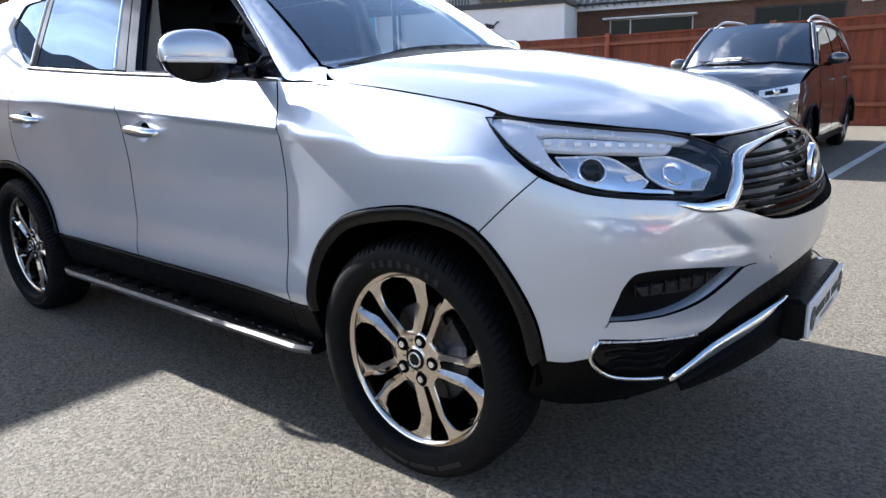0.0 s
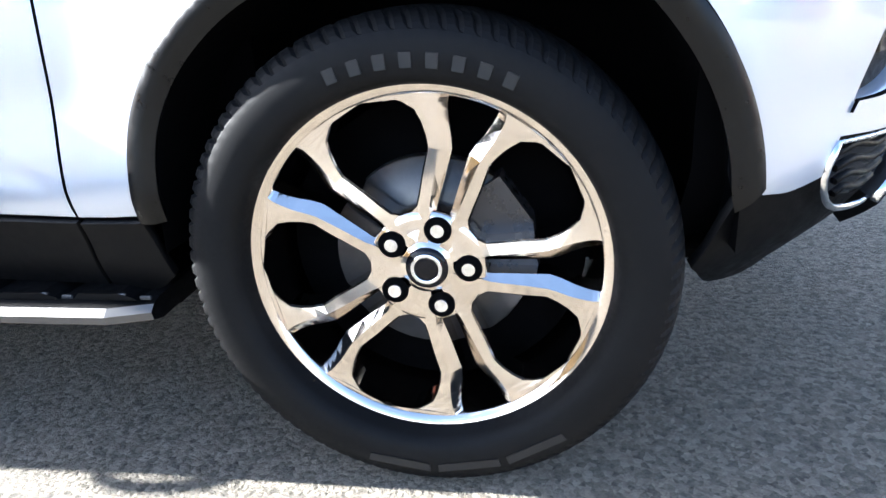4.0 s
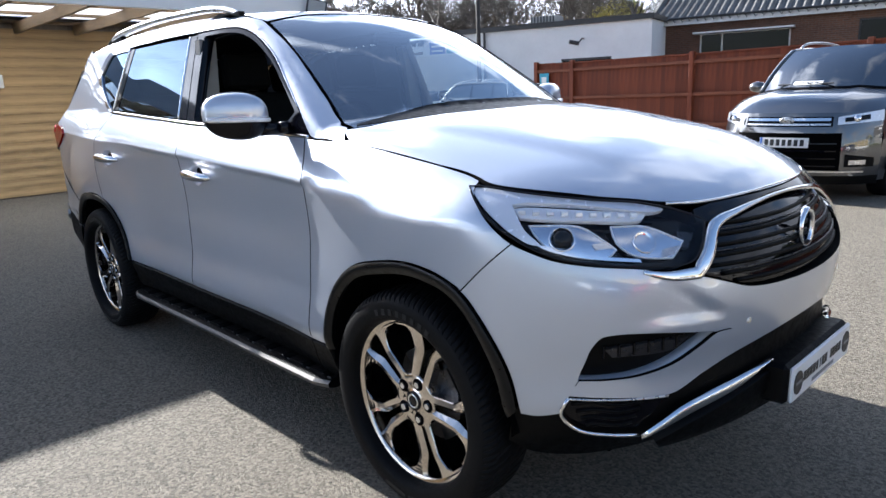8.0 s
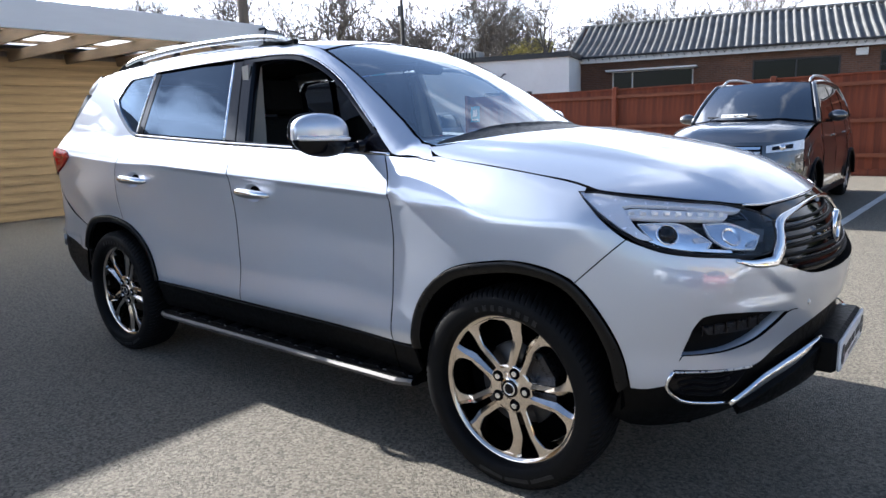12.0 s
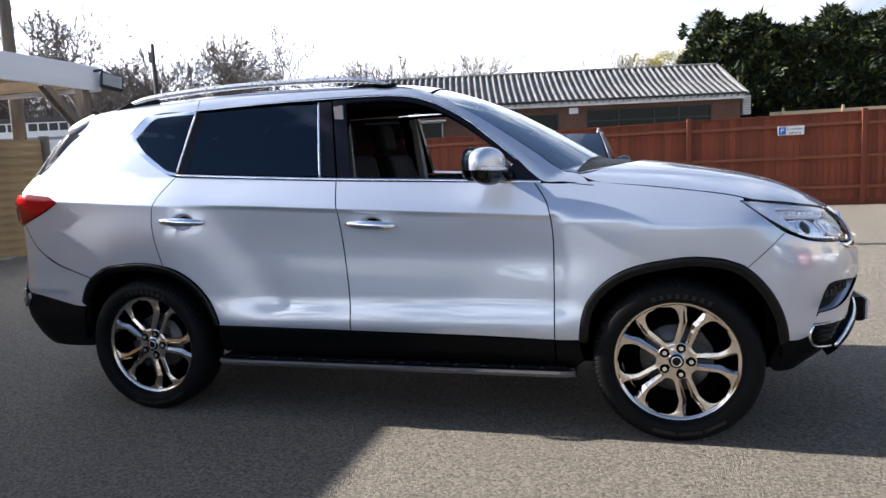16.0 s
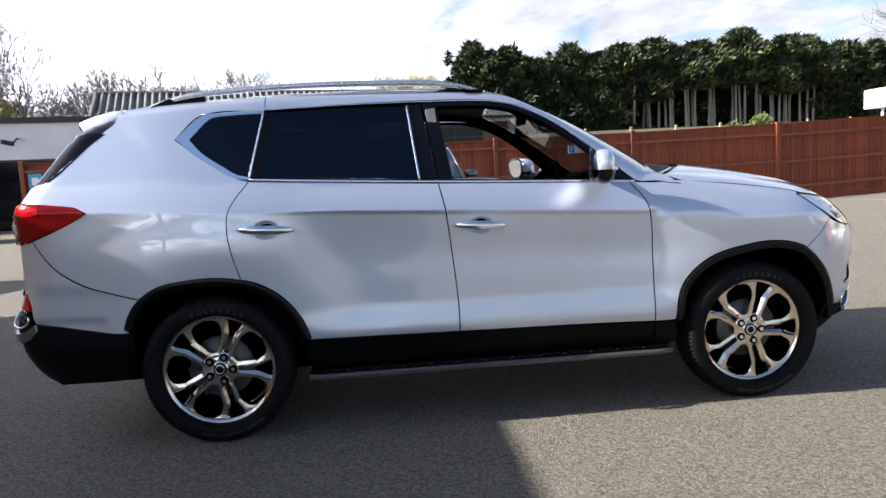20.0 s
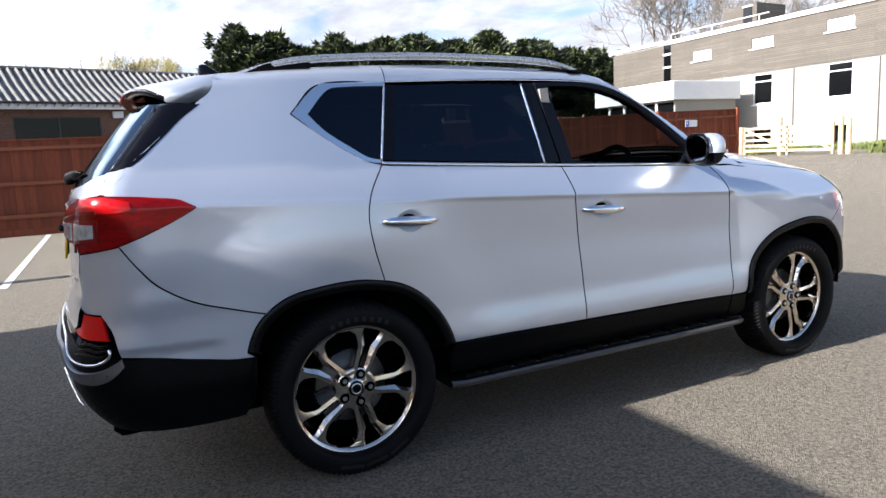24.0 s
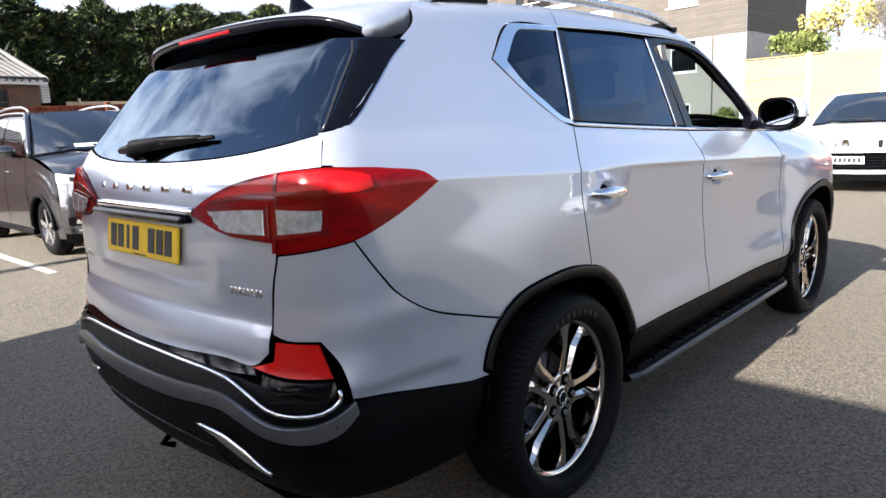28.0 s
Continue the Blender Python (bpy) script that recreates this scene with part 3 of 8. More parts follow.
def shrink(poly, d):
    """Moves a closed line inwards by d."""
    area = np.sum(poly[:, 0] * np.roll(poly[:, 1], -1) - np.roll(poly[:, 0], -1) * poly[:, 1])
    t = np.roll(poly, -1, 0) - poly
    t /= np.maximum(np.linalg.norm(t, axis=1, keepdims=True), 1e-9)
    nn = np.stack([-t[:, 1], t[:, 0]], 1) * (1 if area > 0 else -1)
    m = nn + np.roll(nn, 1, 0)
    m /= np.maximum(np.linalg.norm(m, axis=1, keepdims=True), .6)
    return poly + m * d


def nearest(poly, q):
    return np.sqrt(((q[:, None, :] - poly[None, :, :]) ** 2).sum(-1)).min(1)


def panel_mesh(name, proj, pts, mat, holes=(), gap=.002, thick=.016, grid=.035, lift=0.0, mirror=False, relief=None, sharp=48):
    """A skin panel within an outline, with folded-in edges. relief(p) adds height along the normal."""
    rim = [shrink(curve([flat(proj, p) for p in pts], True, grid * .7, sharp), gap)]
    for h in holes:
        rim.append(shrink(curve([flat(proj, p) for p in h], True, grid * .6, sharp), -gap))
    lo, hi = rim[0].min(0), rim[0].max(0)
    gx, gy = np.meshgrid(np.arange(lo[0], hi[0], grid), np.arange(lo[1], hi[1], grid))
    q = np.stack([gx.ravel(), gy.ravel()], 1)
    q[:, 0] += (np.round((q[:, 1] - lo[1]) / grid) % 2) * grid * .5
    keep = inside(rim[0], q) & (nearest(rim[0], q) > grid * .45)
    for h in rim[1:]:
        keep &= ~inside(h, q) & (nearest(h, q) > grid * .45)
    if proj == "S" and hi[1] > 1.0 and grid < .034:
        cx = np.arange(lo[0], hi[0], grid * .8)
        rows = np.concatenate([np.stack([cx, crease_z(cx) + d], 1) for d in (-.024, -.014, -.006, .002, .009, .018)])
        fine = inside(rim[0], rows) & (nearest(rim[0], rows) > grid * .3)
        for h in rim[1:]:
            fine &= ~inside(h, rows) & (nearest(h, rows) > grid * .3)
        far_off = np.abs(q[:, 1] - crease_z(q[:, 0])) > .034
        q = np.concatenate([q[keep & far_off], rows[fine]])
        keep = np.ones(len(q), bool)
    verts, edges = [], []
    for r in rim:
        k = len(verts)
        verts += r.tolist()
        edges += [(k + i, k + (i + 1) % len(r)) for i in range(len(r))]
    verts += q[keep].tolist()
    v2, _, faces, *_ = delaunay_2d_cdt([Vector(v) for v in verts], edges, [], 0, 1e-6)
    v2 = np.array([tuple(v) for v in v2])
    tri = np.array([f for f in faces if len(f) == 3])
    c = v2[tri].mean(1)
    ok = inside(rim[0], c)
    for h in rim[1:]:
        ok &= ~inside(h, c)
    tri = tri[ok]
    p = skin(proj, v2)
    nrm = skin_normal(p)
    if relief is not None:
        e = .004
        p0 = p.copy()
        p = p0 + nrm * relief(p0)[:, None]
        # tilt the normals by the relief's slope
        g = np.stack([relief(p0 + e * a) - relief(p0 - e * a) for a in np.eye(3)], 1) / (2 * e)
        g -= nrm * (g * nrm).sum(1, keepdims=True)
        nrm = nrm - g
        nrm /= np.linalg.norm(nrm, axis=1, keepdims=True)
    p = p + nrm * lift
    a, b, cc = p[tri[:, 0]], p[tri[:, 1]], p[tri[:, 2]]
    wrong = (np.cross(b - a, cc - a) * nrm[tri[:, 0]]).sum(1) < 0
    tri[wrong] = tri[wrong][:, ::-1]
    use = {}
    for t in tri:
        for i in range(3):
            e = (t[i], t[(i + 1) % 3])
            use[e] = 1
    border = [e for e in use if (e[1], e[0]) not in use]
    vs, ns, fs = p.tolist(), nrm.tolist(), [tuple(t) for t in tri]
    outer = nearest(rim[0], np.array([(v2[i] + v2[j]) / 2 for i, j in border])) < grid * .6
    for i, j in border:
        if thick <= 0:
            break
        pi, pj, ni, nj = p[i], p[j], nrm[i], nrm[j]
        out = np.cross(pj - pi, ni)
        out /= max(np.linalg.norm(out), 1e-9)
        k = len(vs)
        vs += [pi.tolist(), pj.tolist(), (pj - nj * thick).tolist(), (pi - ni * thick).tolist()]
        ni2 = (out * .8 + ni * .6).tolist()
        ns += [ni2, ni2, out.tolist(), out.tolist()]
        fs.append((k + 1, k, k + 3, k + 2))
    vs, ns = np.array(vs), np.array(ns)
    if mirror:
        vs[:, 1] *= -1
        ns[:, 1] *= -1
        fs = [f[::-1] for f in fs]
    me = bpy.data.meshes.new(name)
    me.from_pydata(vs.tolist(), [], fs)
    me.materials.append(M[mat])
    # folded edges of painted panels are coloured black for the shade in the shut lines
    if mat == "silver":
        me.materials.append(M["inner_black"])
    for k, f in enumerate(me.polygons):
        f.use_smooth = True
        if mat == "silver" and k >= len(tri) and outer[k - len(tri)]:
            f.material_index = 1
    me.normals_split_custom_set_from_vertices(ns.tolist())
    return me


def panel(name, proj, pts, mat, parent, label="", both=False, **kw):
    """One panel, or one on each side of the car."""
    ob = part(name, panel_mesh(name, proj, pts, mat, **kw), mat, parent, label)
    if both:
        far = part(name, panel_mesh(name, proj, pts, mat, mirror=True, **kw), mat, parent, label)
        return ob, far
    return ob


def strip_mesh(name, proj, pts, mat, wide=.014, high=.004, lift=0.0, closed=False, mirror=False, step_=.025, sides=6, sharp=48, flatness=.7):
    """A raised rounded strip along a line on the skin; wide may be a list of widths along it."""
    uv = curve([flat(proj, p) for p in pts], closed, step_, sharp)
    p = skin(proj, uv)
    n = skin_normal(p)
    t = np.roll(p, -1, 0) - np.roll(p, 1, 0)
    if not closed:
        t[0], t[-1] = p[1] - p[0], p[-1] - p[-2]
    s = np.cross(n, t)
    s /= np.maximum(np.linalg.norm(s, axis=1, keepdims=True), 1e-9)
    if hasattr(wide, "__len__"):
        w = np.interp(np.linspace(0, 1, len(p)), np.linspace(0, 1, len(wide)), wide)
    else:
        w = np.full(len(p), wide)
    vs, m = [], sides + 1
    for i in range(len(p)):
        for k in range(m):
            a = math.pi * k / sides
            vs.append(p[i] + s[i] * math.cos(a) * w[i] / 2 + n[i] * (abs(math.sin(a)) ** flatness * high + lift - .002))
    fs = []
    for i in range(len(p) if closed else len(p) - 1):
        j = (i + 1) % len(p)
        for k in range(sides):
            fs.append((i * m + k, j * m + k, j * m + k + 1, i * m + k + 1))
    if not closed:
        fs += [tuple(range(m))[::-1], tuple((len(p) - 1) * m + k for k in range(m))]
    vs = np.array(vs)
    if mirror:
        vs[:, 1] *= -1
        fs = [f[::-1] for f in fs]
    me = bpy.data.meshes.new(name)
    me.from_pydata(vs.tolist(), [], fs)
    bm = bmesh.new()
    bm.from_mesh(me)
    bmesh.ops.recalc_face_normals(bm, faces=bm.faces[:])
    bm.to_mesh(me)
    bm.free()
    me.materials.append(M[mat])
    for f in me.polygons:
        f.use_smooth = len(f.vertices) == 4
    return me


def strip(name, proj, pts, mat, parent, label="", both=False, **kw):
    ob = part(name, strip_mesh(name, proj, pts, mat, **kw), mat, parent, label)
    if both:
        part(name, strip_mesh(name, proj, pts, mat, mirror=True, **kw), mat, parent, label)
    return ob


def side(*xz):
    """(x, z) pairs of the right flank as places."""
    return [(x, -.9, z) for x, z in xz]


fuller_f = spl([(0, .02), (11, .03), (27, .046), (42, .056), (56, .060), (72, .030), (95, -.006), (121, -.004), (147, -.012), (167, -.044), (180, -.05)])
fuller_r = spl([(0, .01), (14, .013), (36, .014), (58, .010), (82, -.003), (106, .010), (126, .052), (140, .060), (156, .036), (180, .0)])


def swell(cx, a):
    """The wheel arches are squarer than a circle."""
    return float((fuller_f if cx > 1 else fuller_r)(a))


def arc(cx, cz, r0, a0, a1, n=16):
    return arc_at(cx, cz, [(a, r0 + swell(cx, a)) for a in np.linspace(a0, a1, n)])


def arc_at(cx, cz, pairs):
    return [(cx + r * math.cos(radians(a)), -.92, cz + r * math.sin(radians(a))) for a, r in pairs]


def both_sides(right):
    """A line given from the right edge to the middle, carried on to the left edge."""
    return list(right) + [(x, -y, z) for x, y, z in right[::-1] if abs(y) > 1e-6]


def on_side(pts):
    """Places of the flank moved on to the skin."""
    q = skin("S", [(p[0], p[2]) for p in pts])
    return [(p[0], math.copysign(n[1], p[1]), p[2]) for p, n in zip(pts, q)]


# ---- the silver car ----
car = thing("suv_car", "large silver five-door SUV with chrome trim parked on asphalt", "car")
ARF, ARR, AR = (2.842, .392), (.010, .386), .470

SEAM_F = [(2.219, 1.2225), (2.283, 1.125), (2.309, .995), (2.312, .80), (2.310, .466)]
SEAM_M = [(1.180, 1.268), (1.207, 1.110), (1.232, .870), (1.249, .640), (1.249, .486)]
SEAM_R = [(.208, 1.326), (.118, 1.200), (.098, 1.110), (.110, .985), (.148, .836)]
WING_TOP = [tuple(p) for p in skin("T", [(2.502, -.797), (2.60, -.806), (2.725, -.815), (2.955, -.820), (3.075, -.8165), (3.118, -.8190), (3.150, -.826)])]
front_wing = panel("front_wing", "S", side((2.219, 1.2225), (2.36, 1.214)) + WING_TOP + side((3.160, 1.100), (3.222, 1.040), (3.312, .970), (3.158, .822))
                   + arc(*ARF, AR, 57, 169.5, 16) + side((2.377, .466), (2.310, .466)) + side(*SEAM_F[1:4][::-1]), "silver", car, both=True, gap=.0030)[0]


def dish_rim(cx, cz, n=28):
    return [(cx + .068 * math.cos(a), -.9, cz + .046 * math.sin(a)) for a in np.linspace(0, 2 * math.pi, n, endpoint=False)]


def dish_mesh(cx, cz, sy, n=28):
    """The bowl pressed in behind a door handle."""
    b = bmesh.new()
    rings = []
    for r in (1.05, 1.0, .9, .72, .48, .22):
        q = skin("S", [(cx + .068 * r * math.cos(a), cz + .046 * r * math.sin(a)) for a in np.linspace(0, 2 * math.pi, n, endpoint=False)])
        rings.append([b.verts.new((p[0], sy * (abs(p[1]) - .001 - .030 * max(0, 1 - r * r) ** .8 - (.004 if r > 1 else 0)), p[2])) for p in q])
    for p, q in zip(rings, rings[1:]):
        for k in range(n):
            b.faces.new((p[k], p[(k + 1) % n], q[(k + 1) % n], q[k]))
    b.faces.new(rings[-1])
    bmesh.ops.recalc_face_normals(b, faces=b.faces[:])
    return b


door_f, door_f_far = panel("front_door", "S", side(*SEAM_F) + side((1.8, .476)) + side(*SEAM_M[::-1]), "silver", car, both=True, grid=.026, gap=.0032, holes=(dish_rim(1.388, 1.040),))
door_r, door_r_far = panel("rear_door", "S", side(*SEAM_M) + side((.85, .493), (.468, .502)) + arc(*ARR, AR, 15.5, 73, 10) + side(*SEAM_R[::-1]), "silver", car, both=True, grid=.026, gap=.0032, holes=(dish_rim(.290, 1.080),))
ROOF_EDGE = [(x, -.60, z) for x, z in ((-.44, 1.70), (-.2, 1.745), (.2, 1.768), (.7, 1.776), (1.2, 1.766), (1.5, 1.75), (1.66, 1.715))]
q_top = skin("T", [(x, -.60) for x in (-.44, -.25, 0.0, .3)])
quarter = panel("rear_quarter_panel", "S", side(*SEAM_R) + arc(*ARR, AR, 73, 130.5, 10) + side((-.362, .766), (-.47, .797), (-.62, .846), (-.735, .918), (-.805, 1.00), (-.858, 1.082), (-.752, 1.122), (-.65, 1.168), (-.578, 1.207), (-.637, 1.238), (-.713, 1.250), (-.885, 1.268), (-.868, 1.354), (-.815, 1.366), (-.70, 1.455), (-.60, 1.545), (-.52, 1.612), (-.46, 1.66))
                + [tuple(p) for p in q_top] + side((.30, 1.692), (-.022, 1.678), (-.158, 1.556), (-.05, 1.468), (.07, 1.385), (.145, 1.345)), "silver", car, both=True, grid=.03)[0]

# window surround: the painted frame over the doors and the windscreen pillar
scr_edge = skin("T", [(x, -y) for x, y in ((1.66, .585), (1.85, .612), (2.05, .648), (2.22, .682), (2.35, .712), (2.43, .745))])
rail_top = skin("T", [(x, -.60) for x in (.3, .7, 1.1, 1.4, 1.58)])
FRAME = [tuple(p) for p in rail_top] + [tuple(p) for p in scr_edge] + side((2.49, 1.206), (2.36, 1.220), (2.255, 1.229), (2.125, 1.345), (2.01, 1.440), (1.862, 1.556), (1.70, 1.645), (1.57, 1.688), (1.42, 1.706), (1.10, 1.712), (.70, 1.708), (.30, 1.694))
panel("roof_side_frame", "S", FRAME, "silver", car, both=True, grid=.03)
panel("inner_frame_trim", "S", FRAME, "inner_black", car, both=True, grid=.05, lift=-.022, thick=0, gap=-.01)
roof_pts = both_sides([(-.60, -.52, 1.7), (-.44, -.60, 1.7), (.0, -.60, 1.7), (.7, -.60, 1.7), (1.3, -.60, 1.7), (1.58, -.60, 1.7), (1.655, -.58, 1.7), (1.635, -.3, 1.7), (1.625, 0, 1.7)])
panel("roof", "T", roof_pts + [(-.66, .25, 1.7), (-.67, 0, 1.7), (-.66, -.25, 1.7)], "silver", car, grid=.045)
panel("windscreen", "T", both_sides([(2.44, -.725, 1.2), (2.35, -.705, 1.2), (2.22, -.675, 1.2), (2.05, -.641, 1.2), (1.85, -.605, 1.2), (1.665, -.575, 1.2), (1.645, -.3, 1.2), (1.635, 0, 1.2)]) + [(2.62, .45, 1.2), (2.695, .2, 1.2), (2.70, 0, 1.2), (2.695, -.2, 1.2), (2.62, -.45, 1.2)], "clear_glass", car, "slightly green clear windscreen", grid=.03, thick=0, lift=-.004)
for o in car.children:
    if o.name.startswith("windscreen"):
        o.visible_shadow = False
panel("cowl", "T", both_sides([(2.44, -.640, 1.2), (2.495, -.47, 1.2), (2.555, -.2, 1.2), (2.565, 0, 1.2)]) + [(2.52, .640, 1.2), (2.675, .47, 1.2), (2.755, .2, 1.2), (2.765, 0, 1.2), (2.755, -.2, 1.2), (2.675, -.47, 1.2), (2.52, -.640, 1.2)], "black_plastic", car, "black plastic cowl below the windscreen", grid=.03, lift=-.007, gap=0, thick=.02)
panel("screen_border", "T", both_sides([(2.415, -.690, 1.2), (2.455, -.40, 1.2), (2.490, -.2, 1.2), (2.505, 0, 1.2)]) + [(2.425, .705, 1.2), (2.60, .45, 1.2), (2.675, .2, 1.2), (2.685, 0, 1.2), (2.675, -.2, 1.2), (2.60, -.45, 1.2), (2.425, -.705, 1.2)], "black_plastic", car, "black border along the windscreen's foot", grid=.03, lift=-.002, gap=0, thick=0)
def bonnet_relief(p):
    """Two long folds that draw together towards the nose."""
    edge = .66 - .20 * (p[:, 0] - 2.5)
    return .007 * step(edge + .045, edge - .045, np.abs(p[:, 1])) * step(3.60, 3.25, p[:, 0])


BON = [(2.425, -.762, 1), (2.502, -.797, 1), (2.725, -.815, 1), (2.955, -.820, 1), (3.075, -.812, 1), (3.120, -.815, 1), (3.190, -.822, 1), (3.288, -.772, 1), (3.420, -.662, 1), (3.494, -.572, 1), (3.540, -.508, 1), (3.586, -.402, 1), (3.628, -.22, 1), (3.643, 0, 1)]
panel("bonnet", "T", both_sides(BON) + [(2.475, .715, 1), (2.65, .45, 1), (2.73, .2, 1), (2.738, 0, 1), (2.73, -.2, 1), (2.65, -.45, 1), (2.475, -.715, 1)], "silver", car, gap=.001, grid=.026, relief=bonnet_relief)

# near-black inner skin that stands for shade behind the gaps; wheel wells, underside
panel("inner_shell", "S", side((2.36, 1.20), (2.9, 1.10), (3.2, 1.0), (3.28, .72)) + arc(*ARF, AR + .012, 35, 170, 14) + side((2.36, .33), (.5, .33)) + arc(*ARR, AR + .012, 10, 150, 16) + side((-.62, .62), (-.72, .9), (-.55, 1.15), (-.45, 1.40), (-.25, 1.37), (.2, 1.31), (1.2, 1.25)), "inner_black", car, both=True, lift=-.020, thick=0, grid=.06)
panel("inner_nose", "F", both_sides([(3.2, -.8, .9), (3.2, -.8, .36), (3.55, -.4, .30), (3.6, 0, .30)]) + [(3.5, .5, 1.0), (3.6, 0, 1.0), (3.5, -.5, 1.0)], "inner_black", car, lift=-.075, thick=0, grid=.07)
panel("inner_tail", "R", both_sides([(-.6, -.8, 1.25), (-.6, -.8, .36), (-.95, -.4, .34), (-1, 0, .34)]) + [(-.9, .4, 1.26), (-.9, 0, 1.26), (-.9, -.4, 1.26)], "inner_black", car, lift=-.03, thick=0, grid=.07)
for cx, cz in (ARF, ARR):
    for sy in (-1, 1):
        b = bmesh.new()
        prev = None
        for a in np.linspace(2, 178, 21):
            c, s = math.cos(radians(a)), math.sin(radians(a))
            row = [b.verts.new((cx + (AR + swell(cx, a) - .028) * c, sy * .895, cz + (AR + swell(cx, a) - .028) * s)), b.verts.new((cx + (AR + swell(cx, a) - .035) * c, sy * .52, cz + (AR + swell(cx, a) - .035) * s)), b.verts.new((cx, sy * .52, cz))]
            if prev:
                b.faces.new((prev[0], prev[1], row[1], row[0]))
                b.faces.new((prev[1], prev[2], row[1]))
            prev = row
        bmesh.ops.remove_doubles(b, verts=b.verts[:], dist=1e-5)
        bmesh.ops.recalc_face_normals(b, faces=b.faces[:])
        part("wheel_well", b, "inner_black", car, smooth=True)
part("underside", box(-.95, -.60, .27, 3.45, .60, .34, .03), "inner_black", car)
# unseen wide slab, added to darken the ground under the sills
part("shade_tray", box(.46, -.80, .262, 2.40, .80, .335, .02), "inner_black", car)
part("axle", tube([(0, -.7, .372), (0, .7, .372)], .045, sides=12), "inner_black", car)
for cx in (.14, 2.70):
    part("damper", tube([(cx, -.62, .30), (cx, -.60, .66)], .028, sides=10), "inner_black", car)

# black arch trims, sills, lower bumpers
def arch_trim(c, a0, a1, tail0, tail1):
    outer = arc(*c, AR - .004, a0, a1, 24)
    inner = arc(*c, AR - .040, a1, a0, 24)

    def crown(p):
        """A rounded section, rolling inwards at the wheel side."""
        dx, dz = p[:, 0] - c[0], p[:, 2] - c[1]
        edge = np.array([AR + swell(c[0], float(a)) for a in np.degrees(np.arctan2(dz, dx))])
        k = np.clip((edge - np.hypot(dx, dz)) / .040, 0, 1)
        return .007 * np.sin(math.pi * k ** .7) - .006 * k ** 3
    panel("wheel_arch_trim", "S", outer + side(*tail1) + inner + side(*tail0), "arch_plastic", car, both=True, grid=.012, lift=.007, gap=.001, thick=.03, relief=crown)


arch_trim(ARF, 13, 169.5, [(3.30, .47)], [(2.430, .466)])
arch_trim(ARR, 14.5, 152, [(.43, .50)], [(-.385, .60)])
panel("sill_trim", "S", side((2.308, .462), (1.25, .480), (.474, .497), (.455, .42), (.475, .35), (1.3, .342), (2.308, .335)), "black_plastic", car, both=True, grid=.035, lift=.006)
panel("sill_end", "S", side((2.428, .464), (2.314, .462), (2.314, .335), (2.40, .33), (2.445, .36)), "black_plastic", car, both=True, grid=.03, lift=.007)

# ---- front end ----
BUMP = on_side([(3.146, -.923, .832), (3.302, -.876, .976), (3.33, -.86, .962)]) + [(3.40, -.826, .930), (3.474, -.759, .914), (3.566, -.655, .900), (3.606, -.60, .880), (3.640, -.520, .868), (3.672, -.46, .848), (3.712, -.367, .818), (3.75, -.20, .806), (3.76, 0, .803)]
BLOW = [(3.735, 0, .664), (3.725, -.20, .652), (3.685, -.38, .620), (3.645, -.49, .580), (3.606, -.583, .538), (3.53, -.69, .540), (3.438, -.805, .549), (3.424, -.819, .497), (3.37, -.855, .484), (3.335, -.875, .486)]
FOG = [(3.507, -.748, .722), (3.587, -.646, .725), (3.645, -.535, .712), (3.668, -.48, .703), (3.640, -.523, .672), (3.605, -.582, .632), (3.556, -.662, .606), (3.500, -.735, .598), (3.455, -.790, .598), (3.470, -.777, .651), (3.483, -.769, .690)]


def nose_relief(p):
    """The arrow-shaped hollow between the lamp and the fog lamp: a sharp ridge from the grille's wing down to a point."""
    y, z = np.abs(p[:, 1]), p[:, 2]
    a = (y - .43) * .783 + (z - .727) * .622
    s = (y - .43) * .622 - (z - .727) * .783
    hollow = step(-.014, .030, s) * (1 - step(.05, .24, s)) * step(.0, .08, a) * step(.29, .19, a) * step(.735, .775, z)
    return -.011 * hollow


